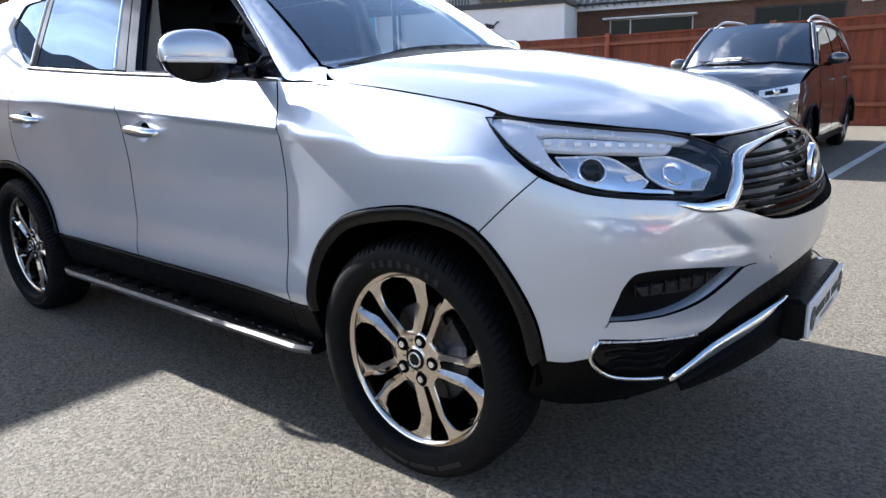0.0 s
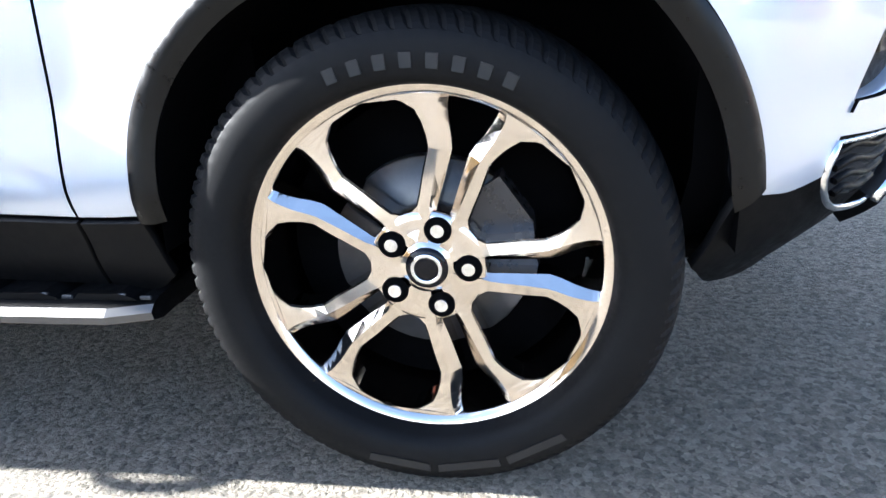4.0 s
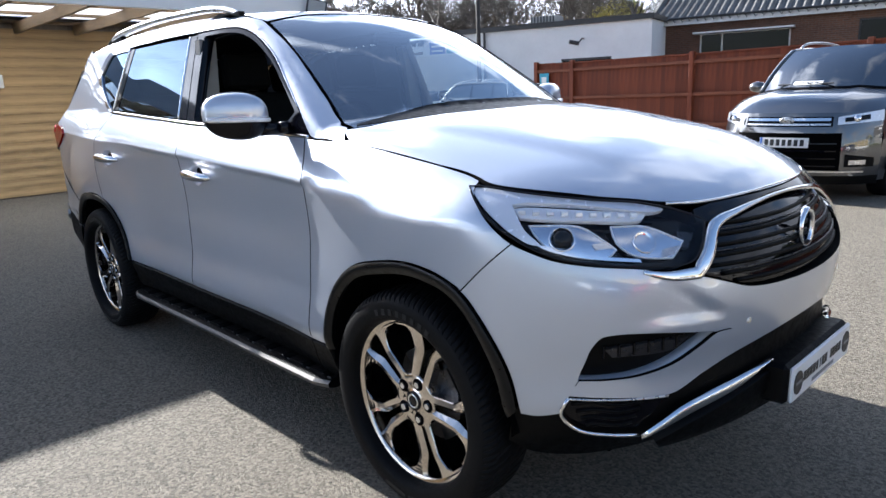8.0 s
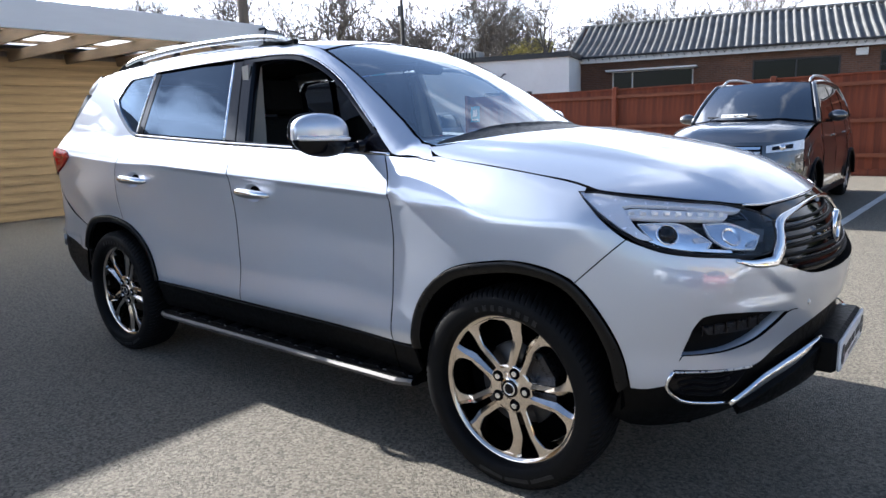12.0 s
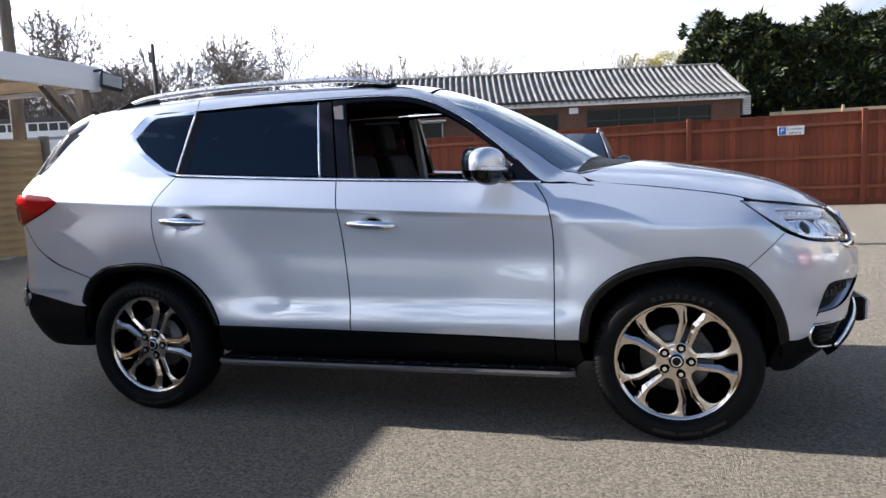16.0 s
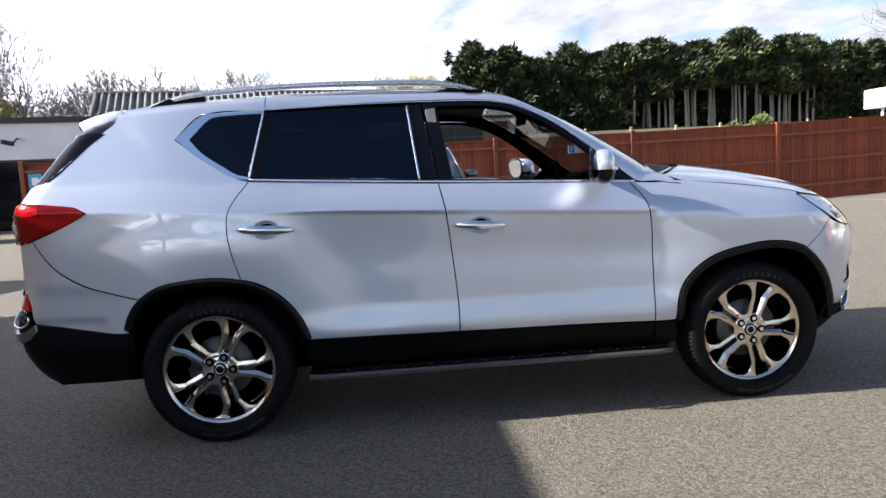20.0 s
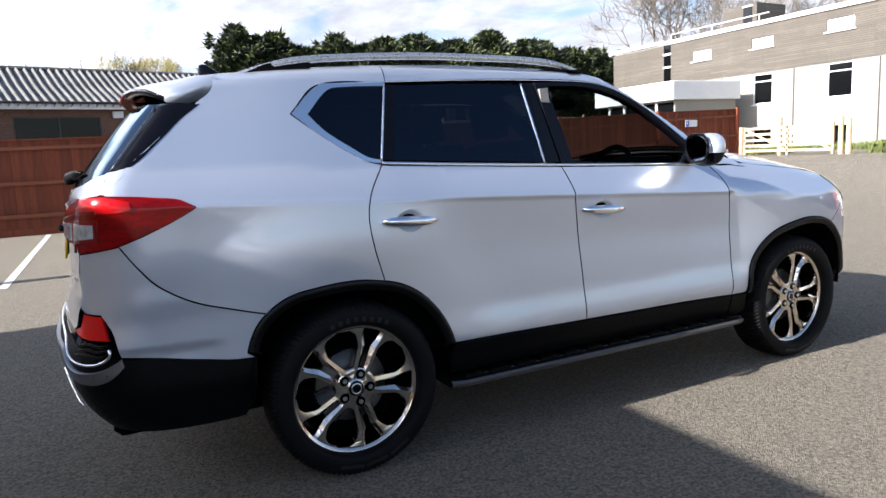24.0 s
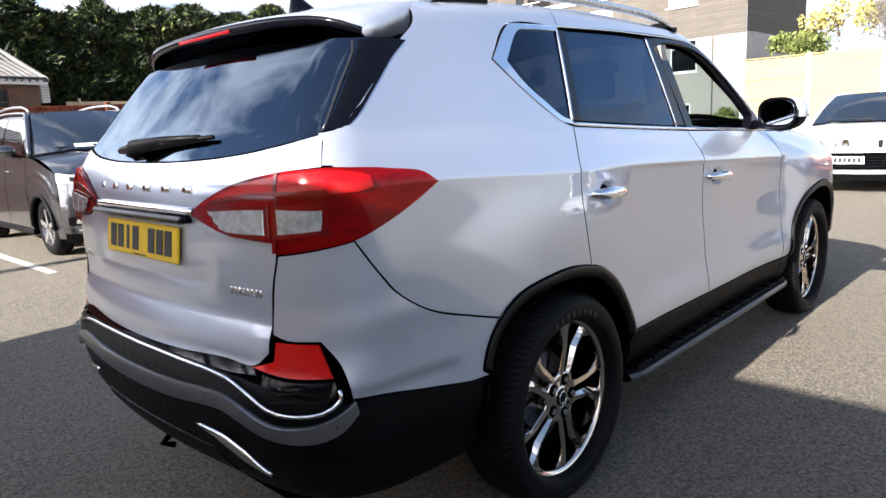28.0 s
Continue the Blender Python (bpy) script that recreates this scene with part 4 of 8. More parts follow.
# black strip laid on the skin for the shade in this gap
strip("shut_line", "S", side((3.318, .976), (3.235, .896), (3.150, .815)), "inner_black", car, "dark shut line between wing and bumper", both=True, wide=.0040, high=.0024, lift=.0006)
arch_f = on_side(arc(*ARF, AR, 11, 55, 9))
panel("front_bumper", "F", both_sides(arch_f + BUMP[1:]) + [(x, -y, z) for x, y, z in BLOW[::-1]] + BLOW[1:], "silver", car, gap=.0026, lift=-.0006, holes=(FOG, [(x, -y, z) for x, y, z in FOG[::-1]]), grid=.013, thick=.040, relief=nose_relief)
for sy in (-1, 1):
    fog = [(x, y * -sy, z) for x, y, z in FOG]
    pocket = panel("fog_pocket", "F", fog, "black_plastic", car, lift=-.040, thick=0, gap=-.01, grid=.03)
    lip = [(x, y * -sy, z) for x, y, z in ((3.668, -.478, .704), (3.687, -.432, .706), (3.655, -.49, .645), (3.620, -.545, .592), (3.577, -.627, .572), (3.500, -.735, .576), (3.448, -.795, .582), (3.455, -.788, .597), (3.500, -.735, .597), (3.556, -.662, .605), (3.605, -.582, .631), (3.640, -.523, .671))]
    panel("fog_blade", "F", lip, "silver", car, "silver lip round the fog lamp", lift=.0045, grid=.02, thick=.012, gap=0)
    lampb = [(x, y * -sy, z) for x, y, z in ((3.505, -.745, .676), (3.60, -.62, .690), (3.640, -.54, .690), (3.62, -.58, .655), (3.52, -.725, .648))]
    fl = panel("fog_lamp", "F", lampb, "wheel_dark", car, "long thin LED fog lamp", lift=-.024, grid=.02, thick=.02)
    q = skin("F", [flat("F", (3.505 + .024 * k, sy * (.742 - .033 * k), .668 + .003 * k)) for k in range(6)])
    for p in q:
        n = Vector(skin_normal(p[None])[0])
        part("lamp_rib", tube([Vector(p) - n * .022 + Vector((0, 0, -.016)), Vector(p) - n * .022 + Vector((0, 0, .018))], .004, sides=6), "gloss_black", fl)
low = both_sides([(3.305, -.885, .482), (3.25, -.85, .36), (3.30, -.80, .31), (3.44, -.62, .285), (3.56, -.35, .275), (3.60, 0, .272)])
panel("lower_bumper", "F", low + [(x, -y, z + .035) for x, y, z in BLOW[::-1][:-1]] + [(x, y, z + .035) for x, y, z in BLOW], "black_plastic", car, lift=-.014, grid=.035)
guard = both_sides([(3.56, -.60, .405), (3.58, -.56, .35), (3.66, -.35, .335), (3.70, 0, .33)])
panel("bumper_guard", "F", guard + [(3.61, .52, .455), (3.70, .27, .535), (3.74, 0, .545), (3.70, -.27, .535), (3.61, -.52, .455)], "black_plastic", car, lift=.024, grid=.035, thick=.04)
mesh_in = both_sides([(3.60, -.585, .525), (3.685, -.38, .615), (3.725, -.2, .650), (3.74, 0, .660)])
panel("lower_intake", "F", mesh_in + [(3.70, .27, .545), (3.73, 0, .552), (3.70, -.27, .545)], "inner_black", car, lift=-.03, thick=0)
for k in range(3):
    strip("intake_slat", "F", both_sides([(3.64 + .02 * k, -.47 + .05 * k, .545 + .030 * k), (3.70, -.27, .566 + .026 * k), (3.73, 0, .572 + .026 * k)]), "gloss_black", car, wide=.010, high=.006, lift=-.018)
strip("bumper_chrome", "F", [(3.434, -.808, .545), (3.421, -.820, .495), (3.447, -.775, .442), (3.50, -.69, .420), (3.545, -.632, .412)], "chrome", car, "slim chrome moulding", both=True, wide=.011, high=.006, lift=.002, sharp=60)
strip("bumper_chrome", "F", [(3.545, -.632, .415), (3.575, -.60, .445), (3.625, -.52, .495), (3.68, -.37, .532), (3.728, -.235, .560)], "chrome", car, "broad chrome moulding", both=True, wide=[.012, .042, .040, .030, .010], high=.012, lift=.010, sharp=70)
strip("bumper_chrome", "F", [(3.434, -.808, .543), (3.53, -.69, .537), (3.60, -.59, .535)], "satin", car, both=True, wide=.007, high=.004)
side_grille = [(3.434, -.805, .540), (3.53, -.69, .535), (3.60, -.588, .533), (3.57, -.62, .47), (3.54, -.64, .425), (3.447, -.775, .45), (3.424, -.815, .495)]
panel("bumper_side_grille", "F", side_grille, "gloss_black", car, both=True, lift=-.012, thick=0)
for k in range(4):
    strip("grille_wave", "F", [(3.44 + .008 * k, -.800 + .012 * k, .522 - .024 * k), (3.48, -.755, .530 - .024 * k), (3.52, -.705, .518 - .024 * k), (3.56 - .006 * k, -.645 - .006 * k, .526 - .024 * k)], "black_plastic", car, both=True, wide=.012, high=.008, lift=-.012)

# upper grille
GR = [(3.640, -.512, .880), (3.650, -.470, .925), (3.640, -.40, .978), (3.65, -.30, .996), (3.66, -.126, 1.010), (3.665, 0, 1.013)]
GB = [(3.755, 0, .810), (3.75, -.20, .813), (3.712, -.367, .828), (3.672, -.46, .860)]
grille_back = panel("grille", "F", both_sides(GR) + [(x, -y, z) for x, y, z in GB[::-1]] + GB[1:], "gloss_black", car, "gloss black radiator grille with thin chrome bars", lift=-.024, thick=0, gap=-.004)
for k in range(7):
    z = .838 + .0260 * k
    ylim = min(.50, .30 + 1.6 * (z - .80)) if z < .90 else max(.16, .485 - 1.2 * (z - .90))
    line = both_sides([(3.6, -ylim, z), (3.7, -.26, z - .006), (3.74, 0, z - .010)])
    part("grille_bar", strip_mesh("grille_bar", "F", line, "grille_black", wide=.013, high=.009, lift=-.022), "grille_black", grille_back)
    if k in (1, 3, 5):
        part("grille_bar", strip_mesh("grille_bar", "F", [(x, y, z2 + .010) for x, y, z2 in line], "wheel_dark", wide=.0035, high=.004, lift=-.016), "wheel_dark", grille_back, "thin bright bar")
strip("grille_chrome", "F", both_sides([(3.56, -.664, .893), (3.60, -.61, .878), (3.636, -.53, .876), (3.646, -.488, .915), (3.637, -.415, .982), (3.65, -.30, 1.004), (3.66, -.126, 1.018), (3.665, 0, 1.021)]), "chrome", car, "chrome winged grille surround", wide=[.012, .030, .040, .034, .022, .014, .011, .010, .011, .014, .022, .034, .040, .030, .012], high=.009, lift=-.002, sharp=40, flatness=.3)
panel("grille_top_band", "F", both_sides([(3.585, -.43, 1.028), (3.60, -.45, 1.00), (3.637, -.40, .996), (3.65, -.30, 1.012), (3.66, -.126, 1.026), (3.665, 0, 1.030)]) + [(3.60, .30, 1.040), (3.63, .11, 1.044), (3.635, 0, 1.045), (3.63, -.11, 1.044), (3.60, -.30, 1.040)], "gloss_black", car, lift=-.006, gap=0)
strip("bonnet_chrome", "F", both_sides([(3.53, -.50, 1.046), (3.578, -.40, 1.040), (3.62, -.22, 1.041), (3.635, 0, 1.043)]), "chrome", car, "thin chrome line under the bonnet edge", wide=.008, high=.006)
# badge: a plain upright ring on two bars
ring = lathe([(.045, -.004), (.050, .008), (.062, .010), (.067, -.004)], 40, "y", None, True)
for v in ring.verts:
    v.co = Vector((3.744 + v.co.y * 1.2, v.co.x * .82, .918 + v.co.z))
part("badge", ring, "chrome", car, "chrome oval ring badge", smooth=True)

# headlamps
LAMP = on_side([(3.135, -.868, 1.109)]) + [(3.175, -.83, 1.108), (3.254, -.775, 1.094), (3.393, -.662, 1.070), (3.477, -.572, 1.056), (3.53, -.515, 1.040), (3.57, -.45, 1.015), (3.612, -.435, .998), (3.628, -.49, .940), (3.622, -.545, .905), (3.566, -.651, .905), (3.474, -.759, .920), (3.40, -.826, .937)] + on_side([(3.312, -.866, .985), (3.222, -.868, 1.042)])


def headlamp(sy):
    f = lambda pts: [(x, y * -sy, z) for x, y, z in pts]
    lamp = panel("headlamp", "F", f(LAMP), "gloss_black", car, "clear headlamp with LED strip and twin reflectors", lift=-.045, thick=0, gap=-.004, grid=.03)
    rimm = strip_mesh("lamp_surround", "F", f(LAMP), "gloss_black", wide=.006, high=.004, closed=True, lift=.001)
    part("lamp_surround", rimm, "gloss_black", lamp)
    part("lamp_trim", panel_mesh("lamp_trim", "F", f([(3.148, -.862, 1.106), (3.18, -.828, 1.1055), (3.258, -.772, 1.092), (3.395, -.660, 1.068), (3.479, -.570, 1.054), (3.532, -.514, 1.037), (3.517, -.560, 1.036), (3.417, -.690, 1.061), (3.287, -.789, 1.075), (3.256, -.815, 1.070), (3.285, -.826, 1.038), (3.315, -.836, 1.005), (3.36, -.826, .968), (3.33, -.845, .975), (3.23, -.862, 1.04)]), "lamp_silver", lift=-.005, grid=.02, gap=-.002), "lamp_silver", lamp)
    part("lamp_trim", panel_mesh("lamp_trim", "F", f([(3.33, -.842, .975), (3.40, -.815, .946), (3.474, -.755, .930), (3.56, -.655, .918), (3.56, -.66, .930), (3.48, -.755, .945), (3.40, -.815, .965)]), "reflector", lift=-.016, grid=.02), "reflector", lamp)
    drl = part("led_strip", panel_mesh("led_strip", "F", f([(3.262, -.812, 1.066), (3.287, -.789, 1.070), (3.417, -.690, 1.056), (3.52, -.560, 1.038), (3.515, -.590, 1.020), (3.428, -.704, 1.028), (3.289, -.822, 1.040)]), "lamp_white", lift=-.016, grid=.02), "lamp_white", lamp)
    for k in range(9):
        t = k / 8
        q = skin("F", [flat("F", (3.285 + .21 * t, sy * (.805 - .205 * t), 1.055 - .022 * t))])[0]
        n = Vector(skin_normal(q[None])[0])
        s = n.cross(Vector((0, 0, 1))).normalized()
        part("led", tube([Vector(q) - n * .011 - s * .009, Vector(q) - n * .011 + s * .009], .008, sides=6), "lamp_white", drl)
    for outline in ([(3.325, -.830, 1.025), (3.42, -.738, 1.022), (3.47, -.70, .985), (3.510, -.694, .958), (3.500, -.722, .936), (3.44, -.78, .938), (3.375, -.822, .965)],
                    [(3.475, -.668, 1.016), (3.53, -.585, 1.010), (3.605, -.515, .965), (3.602, -.570, .925), (3.545, -.655, .938), (3.50, -.680, .975)]):
        bowl = part("lamp_reflector", panel_mesh("lamp_reflector", "F", f(outline), "reflector", lift=-.026, grid=.012, thick=.016), "reflector", lamp)
        edge = strip_mesh("reflector_edge", "F", f(outline), "lamp_silver", wide=.005, high=.005, closed=True, lift=-.025)
        part("reflector_edge", edge, "lamp_silver", bowl)
        mid = np.mean(np.array(outline), 0)
        for k in range(7):
            # fine ribs across the lower inner part
            t = .25 + k * .085
            a = Vector(outline[2]).lerp(Vector(outline[3]), t)
            e = a.lerp(Vector(mid), .55)
            e.z = a.z - .006
            pts = []
            for q in (a, e):
                w = skin("F", [flat("F", (q.x, q.y * -sy, q.z))])[0]
                pts.append(Vector(w) - Vector(skin_normal(w[None])[0]) * .023)
            part("reflector_rib", tube(pts, .0016, sides=5), "chrome", bowl)
    c = skin("F", [flat("F", (3.548, sy * .620, .972))])[0]
    n = Vector(skin_normal(c[None])[0])
    m = Matrix.Translation(Vector(c) - n * .022) @ n.to_track_quat("Y", "Z").to_matrix().to_4x4()
    cup = lathe([(.0, -.016), (.010, -.015), (.022, -.008), (.030, .002), (.032, .002), (.032, -.012)], 28)
    cup.transform(m)
    part("reflector_cup", cup, "chrome", lamp, smooth=True)
    c = skin("F", [flat("F", (3.40, sy * .785, .988))])[0]
    n = Vector(skin_normal(c[None])[0])
    m = Matrix.Translation(Vector(c) - n * .022) @ n.to_track_quat("Y", "Z").to_matrix().to_4x4()
    eye = lathe([(.0, .018), (.012, .016), (.022, .010), (.028, .0), (.028, -.01)], 28)
    eye.transform(m)
    part("projector_lens", eye, "window_dark", lamp, "round dark projector lens", smooth=True)
    ring = lathe([(.029, -.01), (.029, .004), (.034, .007), (.036, -.01)], 28)
    ring.transform(m)
    part("projector_ring", ring, "chrome", lamp, smooth=True)
    amber = panel_mesh("side_reflector", "F", f([(3.57, -.50, .995), (3.603, -.455, .985), (3.612, -.50, .945), (3.59, -.53, .955)]), "wheel_dark", lift=-.03, grid=.02)
    part("side_reflector", amber, "wheel_dark", lamp)
    lens = part("lens", panel_mesh("lens", "F", f(LAMP), "lens", lift=.0, grid=.03, thick=0), "lens", lamp, "clear plastic lens")
    lens.visible_shadow = False
    return lamp


for sy in (-1, 1):
    headlamp(sy)

# front plate: white show plate on a black holder
pl = part("front_plate", box(3.8170, -.262, .445, 3.8300, .262, .556, .006), "white_plate", car, "white show plate with dark printing")
part("plate_holder", box(3.7300, -.272, .438, 3.8160, .272, .562, .012), "black_plastic", car)
for i, w in enumerate((.022, .022, .020, .020, .016, .006, .022, .020, 0, .022, .022, .020, .020)):
    if w:
        y = -.165 + i * .0265
        part("print_bar", box(3.8305, y - w / 2, .490, 3.8315, y + w / 2, .520), "ink", pl)
part("print_line", box(3.8305, -.10, .464, 3.8315, .10, .476), "grey_ink", pl)
for y in (-.218, .218):
    d = lathe([(0, .0016), (.036, .0016), (.036, 0)], 28)
    for v in d.verts:
        v.co = Vector((3.8300 + v.co.y, y + v.co.x, .500 + v.co.z))
    part("plate_disc", d, "ink", pl)
    part("disc_bar", box(3.8318, y - .022, .496, 3.8326, y + .022, .505), "grey_ink", pl)
for y in (-.36, .36):
    q = skin("F", [flat("F", (3.7, y, .715))])[0]
    dot = lathe([(0, .002), (.009, .0015), (.011, -.004)], 14)
    dot.transform(Matrix.Translation(q) @ Matrix.Rotation(-math.pi / 2, 4, "Z"))
    part("parking_sensor", dot, "satin", car)

# ---- side windows and chrome ----
QOUT = side((.208, 1.333), (.145, 1.343), (.07, 1.383), (-.05, 1.466), (-.155, 1.556), (-.022, 1.675), (.10, 1.684), (.292, 1.690))
QIN = side((.206, 1.348), (.15, 1.362), (.09, 1.400), (-.02, 1.478), (-.085, 1.552), (.02, 1.655), (.10, 1.668), (.288, 1.674))
panel("quarter_window_chrome", "S", QOUT + QIN[::-1], "chrome", car, "broad chrome frame round the rear quarter window", both=True, grid=.025, gap=.0005, lift=.004, thick=.008)
panel("quarter_window", "S", QIN, "tint_glass", car, "dark tinted glass", both=True, grid=.06, lift=-.005, thick=0, gap=0)
panel("rear_door_window", "S", side((.272, 1.345), (.6, 1.325), (1.075, 1.297), (1.038, 1.684), (.75, 1.688), (.345, 1.680)), "tint_glass", door_r, "dark tinted glass", grid=.06, lift=-.005, thick=0, gap=0)
panel("rear_door_window", "S", side((.272, 1.345), (.6, 1.325), (1.075, 1.297), (1.038, 1.684), (.75, 1.688), (.345, 1.680)), "tint_glass", door_r_far, "dark tinted glass", grid=.06, lift=-.005, thick=0, gap=0, mirror=True)
panel("window_pillar", "S", side((.214, 1.346), (.276, 1.343), (.35, 1.682), (.296, 1.684)), "gloss_black", car, both=True, lift=-.002, grid=.05)
panel("door_pillar", "S", side((1.087, 1.296), (1.176, 1.289), (1.118, 1.694), (1.046, 1.691)), "gloss_black", car, both=True, lift=-.001, grid=.05)
FW_OUT = side((1.186, 1.283), (1.7, 1.255), (2.255, 1.231), (2.125, 1.340), (2.01, 1.434), (1.862, 1.548), (1.70, 1.637), (1.57, 1.680), (1.42, 1.697), (1.124, 1.698))
FW_HOLE = side((1.262, 1.288), (1.7, 1.264), (2.02, 1.250), (2.115, 1.318), (2.00, 1.417), (1.855, 1.528), (1.695, 1.615), (1.56, 1.659), (1.41, 1.677), (1.202, 1.678))
panel("front_window_frame", "S", FW_OUT, "gloss_black", door_f, "black frame of the lowered window", grid=.04, holes=(FW_HOLE,), thick=.05)
panel("front_window_frame", "S", FW_OUT, "gloss_black", door_f_far, grid=.04, holes=(FW_HOLE,), thick=.05, mirror=True)
strip("belt_chrome", "S", side((2.25, 1.2245), (1.8, 1.2475), (1.19, 1.276), (.70, 1.303), (.21, 1.334)), "chrome", car, "slim chrome belt line", both=True, wide=.015, high=.007)
strip("window_top_chrome", "S", side((-.02, 1.682), (.30, 1.694), (.70, 1.706), (1.10, 1.708), (1.42, 1.703), (1.57, 1.686), (1.70, 1.643), (1.862, 1.554), (2.01, 1.438), (2.13, 1.338)), "chrome", car, both=True, wide=.007, high=.004)
strip("pillar_chrome", "S", side((1.083, 1.290), (1.042, 1.690)), "chrome", car, both=True, wide=.012, high=.006)
strip("pillar_chrome", "S", side((.210, 1.340), (.292, 1.688)), "chrome", car, both=True, wide=.010, high=.007)
strip("wing_seam_trim", "S", side((2.24, 1.226), (2.36, 1.216), (2.50, 1.200)), "gloss_black", car, both=True, wide=.006, high=.002)

# ---- door handles ----
def handle(door, cx, cz, sy):
    pts, rad = [], []
    for t in np.linspace(-1, 1, 13):
        x = cx + t * .138
        y0 = skin("S", [(x, cz)])[0][1]
        off = .030 * (1 - abs(t) ** 3.0) + .004
        pts.append((x, sy * (abs(y0) + off), cz + .006 * t * -1))
        rad.append(.0185 * (1 - .5 * abs(t) ** 3))
    b = tube(pts, rad, sides=10)
    for v in b.verts:
        v.co.y = v.co.y * 1.0
        v.co.z = cz + (v.co.z - cz) * (1.30 - .9 * abs(v.co.x - cx))
    part("handle_dish", dish_mesh(cx, cz, sy), "silver", door, smooth=True)
    part("door_handle", b, "chrome", door, "chrome pull handle", smooth=True)


for door, dfar, cx, cz in ((door_f, door_f_far, 1.388, 1.040), (door_r, door_r_far, .290, 1.080)):
    handle(door, cx, cz, -1)
    handle(dfar, cx, cz, 1)

# ---- mirrors ----
def mirror_unit(sy):
    def blob(sz0, sz1, grow, mat, name, parent, cut=None, lab=""):
        b = bmesh.new()
        bmesh.ops.create_uvsphere(b, u_segments=36, v_segments=22, radius=1)
        for v in b.verts:
            x, y, z = v.co
            e = lambda a, k: math.copysign(abs(a) ** k, a)
            x2, y2, z2 = e(x, .75), e(y, .72), e(z, .80)
            ta = 1 - .10 * (y2 > 0) * y2
            v.co = Vector((2.035 + x2 * .060 * grow * (1 - .12 * y2), sy * (.972 + y2 * .122 * grow), 1.318 + z2 * (.082 if z2 > 0 else .098) * grow * ta + .006 * y2))
        if cut:
            geom = b.verts[:] + b.edges[:] + b.faces[:]
            bmesh.ops.bisect_plane(b, geom=geom, plane_co=cut[0], plane_no=cut[1], clear_outer=True)
        return part(name, b, mat, parent, lab, smooth=True)
    cap = blob(0, 1, 1.0, "silver", "door_mirror", car, ((2, 0, 1.296), (0, 0, -1)), "silver mirror cap over a black base")
    blob(0, 1, .985, "gloss_black", "mirror_base", cap, ((2, 0, 1.298), (0, 0, 1)))
    line = []
    for a in np.linspace(-100, 62, 20):
        y = math.sin(radians(a))
        line.append(Vector((2.035 + .061 * abs(math.cos(radians(a))) ** .75, sy * (.972 + .123 * math.copysign(abs(y) ** .72, y)), 1.2975 + .004 * y)))
    part("indicator", tube(line, [.003] + [.0085] * 18 + [.004], sides=8), "lamp_white", cap, "slim white indicator strip", smooth=True)
    part("indicator_chrome", tube([p + Vector((.004, 0, .008)) for p in line], .0032, sides=6), "chrome", cap, smooth=True)
    gl = bmesh.new()
    vs = [gl.verts.new((1.966 - .0060 * math.copysign(abs(math.sin(a)) ** .75, math.sin(a)), sy * (.972 + .098 * math.copysign(abs(math.cos(a)) ** .7, math.cos(a))), 1.322 + .066 * math.copysign(abs(math.sin(a)) ** .75, math.sin(a)))) for a in np.linspace(0, 2 * math.pi, 32, endpoint=False)]
    gl.faces.new(vs if sy > 0 else vs[::-1])
    part("mirror_glass", gl, "chrome", cap, "mirror glass")
    loop = [(sy * (.972 + .106 * math.copysign(abs(math.cos(a)) ** .7, math.cos(a))), 1.322 + .073 * math.copysign(abs(math.sin(a)) ** .75, math.sin(a))) for a in np.linspace(0, 2 * math.pi, 32)]
    part("mirror_rim", tube([(1.968, y, z) for y, z in loop], .008, sides=6), "gloss_black", cap, smooth=True)
    part("mirror_arm", tube([(2.045, sy * .79, 1.256), (2.045, sy * .86, 1.256), (2.035, sy * .93, 1.262)], [.024, .024, .034], sides=12), "gloss_black", cap, smooth=True)
    part("mirror_foot", tube([(2.06, sy * .775, 1.262), (2.05, sy * .81, 1.258)], [.026, .025], sides=12), "gloss_black", cap, smooth=True)

    pv = Matrix.Translation((2.035, sy * .93, 0))
    cap.matrix_basis = pv @ Matrix.Rotation(radians(sy * 17), 4, "Z") @ pv.inverted()


mirror_unit(-1)
mirror_unit(1)

# ---- roof rails, aerial fin, roof extras ----
for sy in (-1, 1):
    line = [(-.36, 1.722), (-.25, 1.757), (-.10, 1.788), (.10, 1.806), (.5, 1.821), (.9, 1.818), (1.15, 1.810), (1.32, 1.792), (1.43, 1.765), (1.47, 1.752)]
    uv = curve(line, False, .04)
    b = bmesh.new()
    prev = None
    for i, (x, z) in enumerate(uv):
        t = min(1, min(x + .36, 1.47 - x) / .25)
        w, h = .012 + .010 * t, .008 + .008 * t
        y = sy * (.600 - .02 * step(-.1, -.36, x) + .0)
        ring = [b.verts.new((x, y + w * c, z + h * s)) for c, s in ((-1, -.8), (1, -.8), (1.1, .3), (.5, 1), (-.5, 1), (-1.1, .3))]
        if prev:
            for k in range(6):
                b.faces.new((prev[k], prev[(k + 1) % 6], ring[(k + 1) % 6], ring[k]))
        prev = ring
    bmesh.ops.recalc_face_normals(b, faces=b.faces[:])
    rail = part("roof_rail", b, "satin", car, "raised silver roof rail", smooth=True)
    for x0, x1, z0, z1 in ((-.40, -.02, 1.715, 1.792), (1.10, 1.47, 1.760, 1.752)):
        f = prism([(x0, z0 - .015), (x1, z0 + .01), (x1, max(z0, z1) + .005 if x0 < 0 else z1 - .004), ((x0 + x1) / 2, (z0 + z1) / 2 + .022)], sy * .585, sy * .615)
        part("rail_foot", f, "black_plastic", rail)
fin = bmesh.new()
rows = []
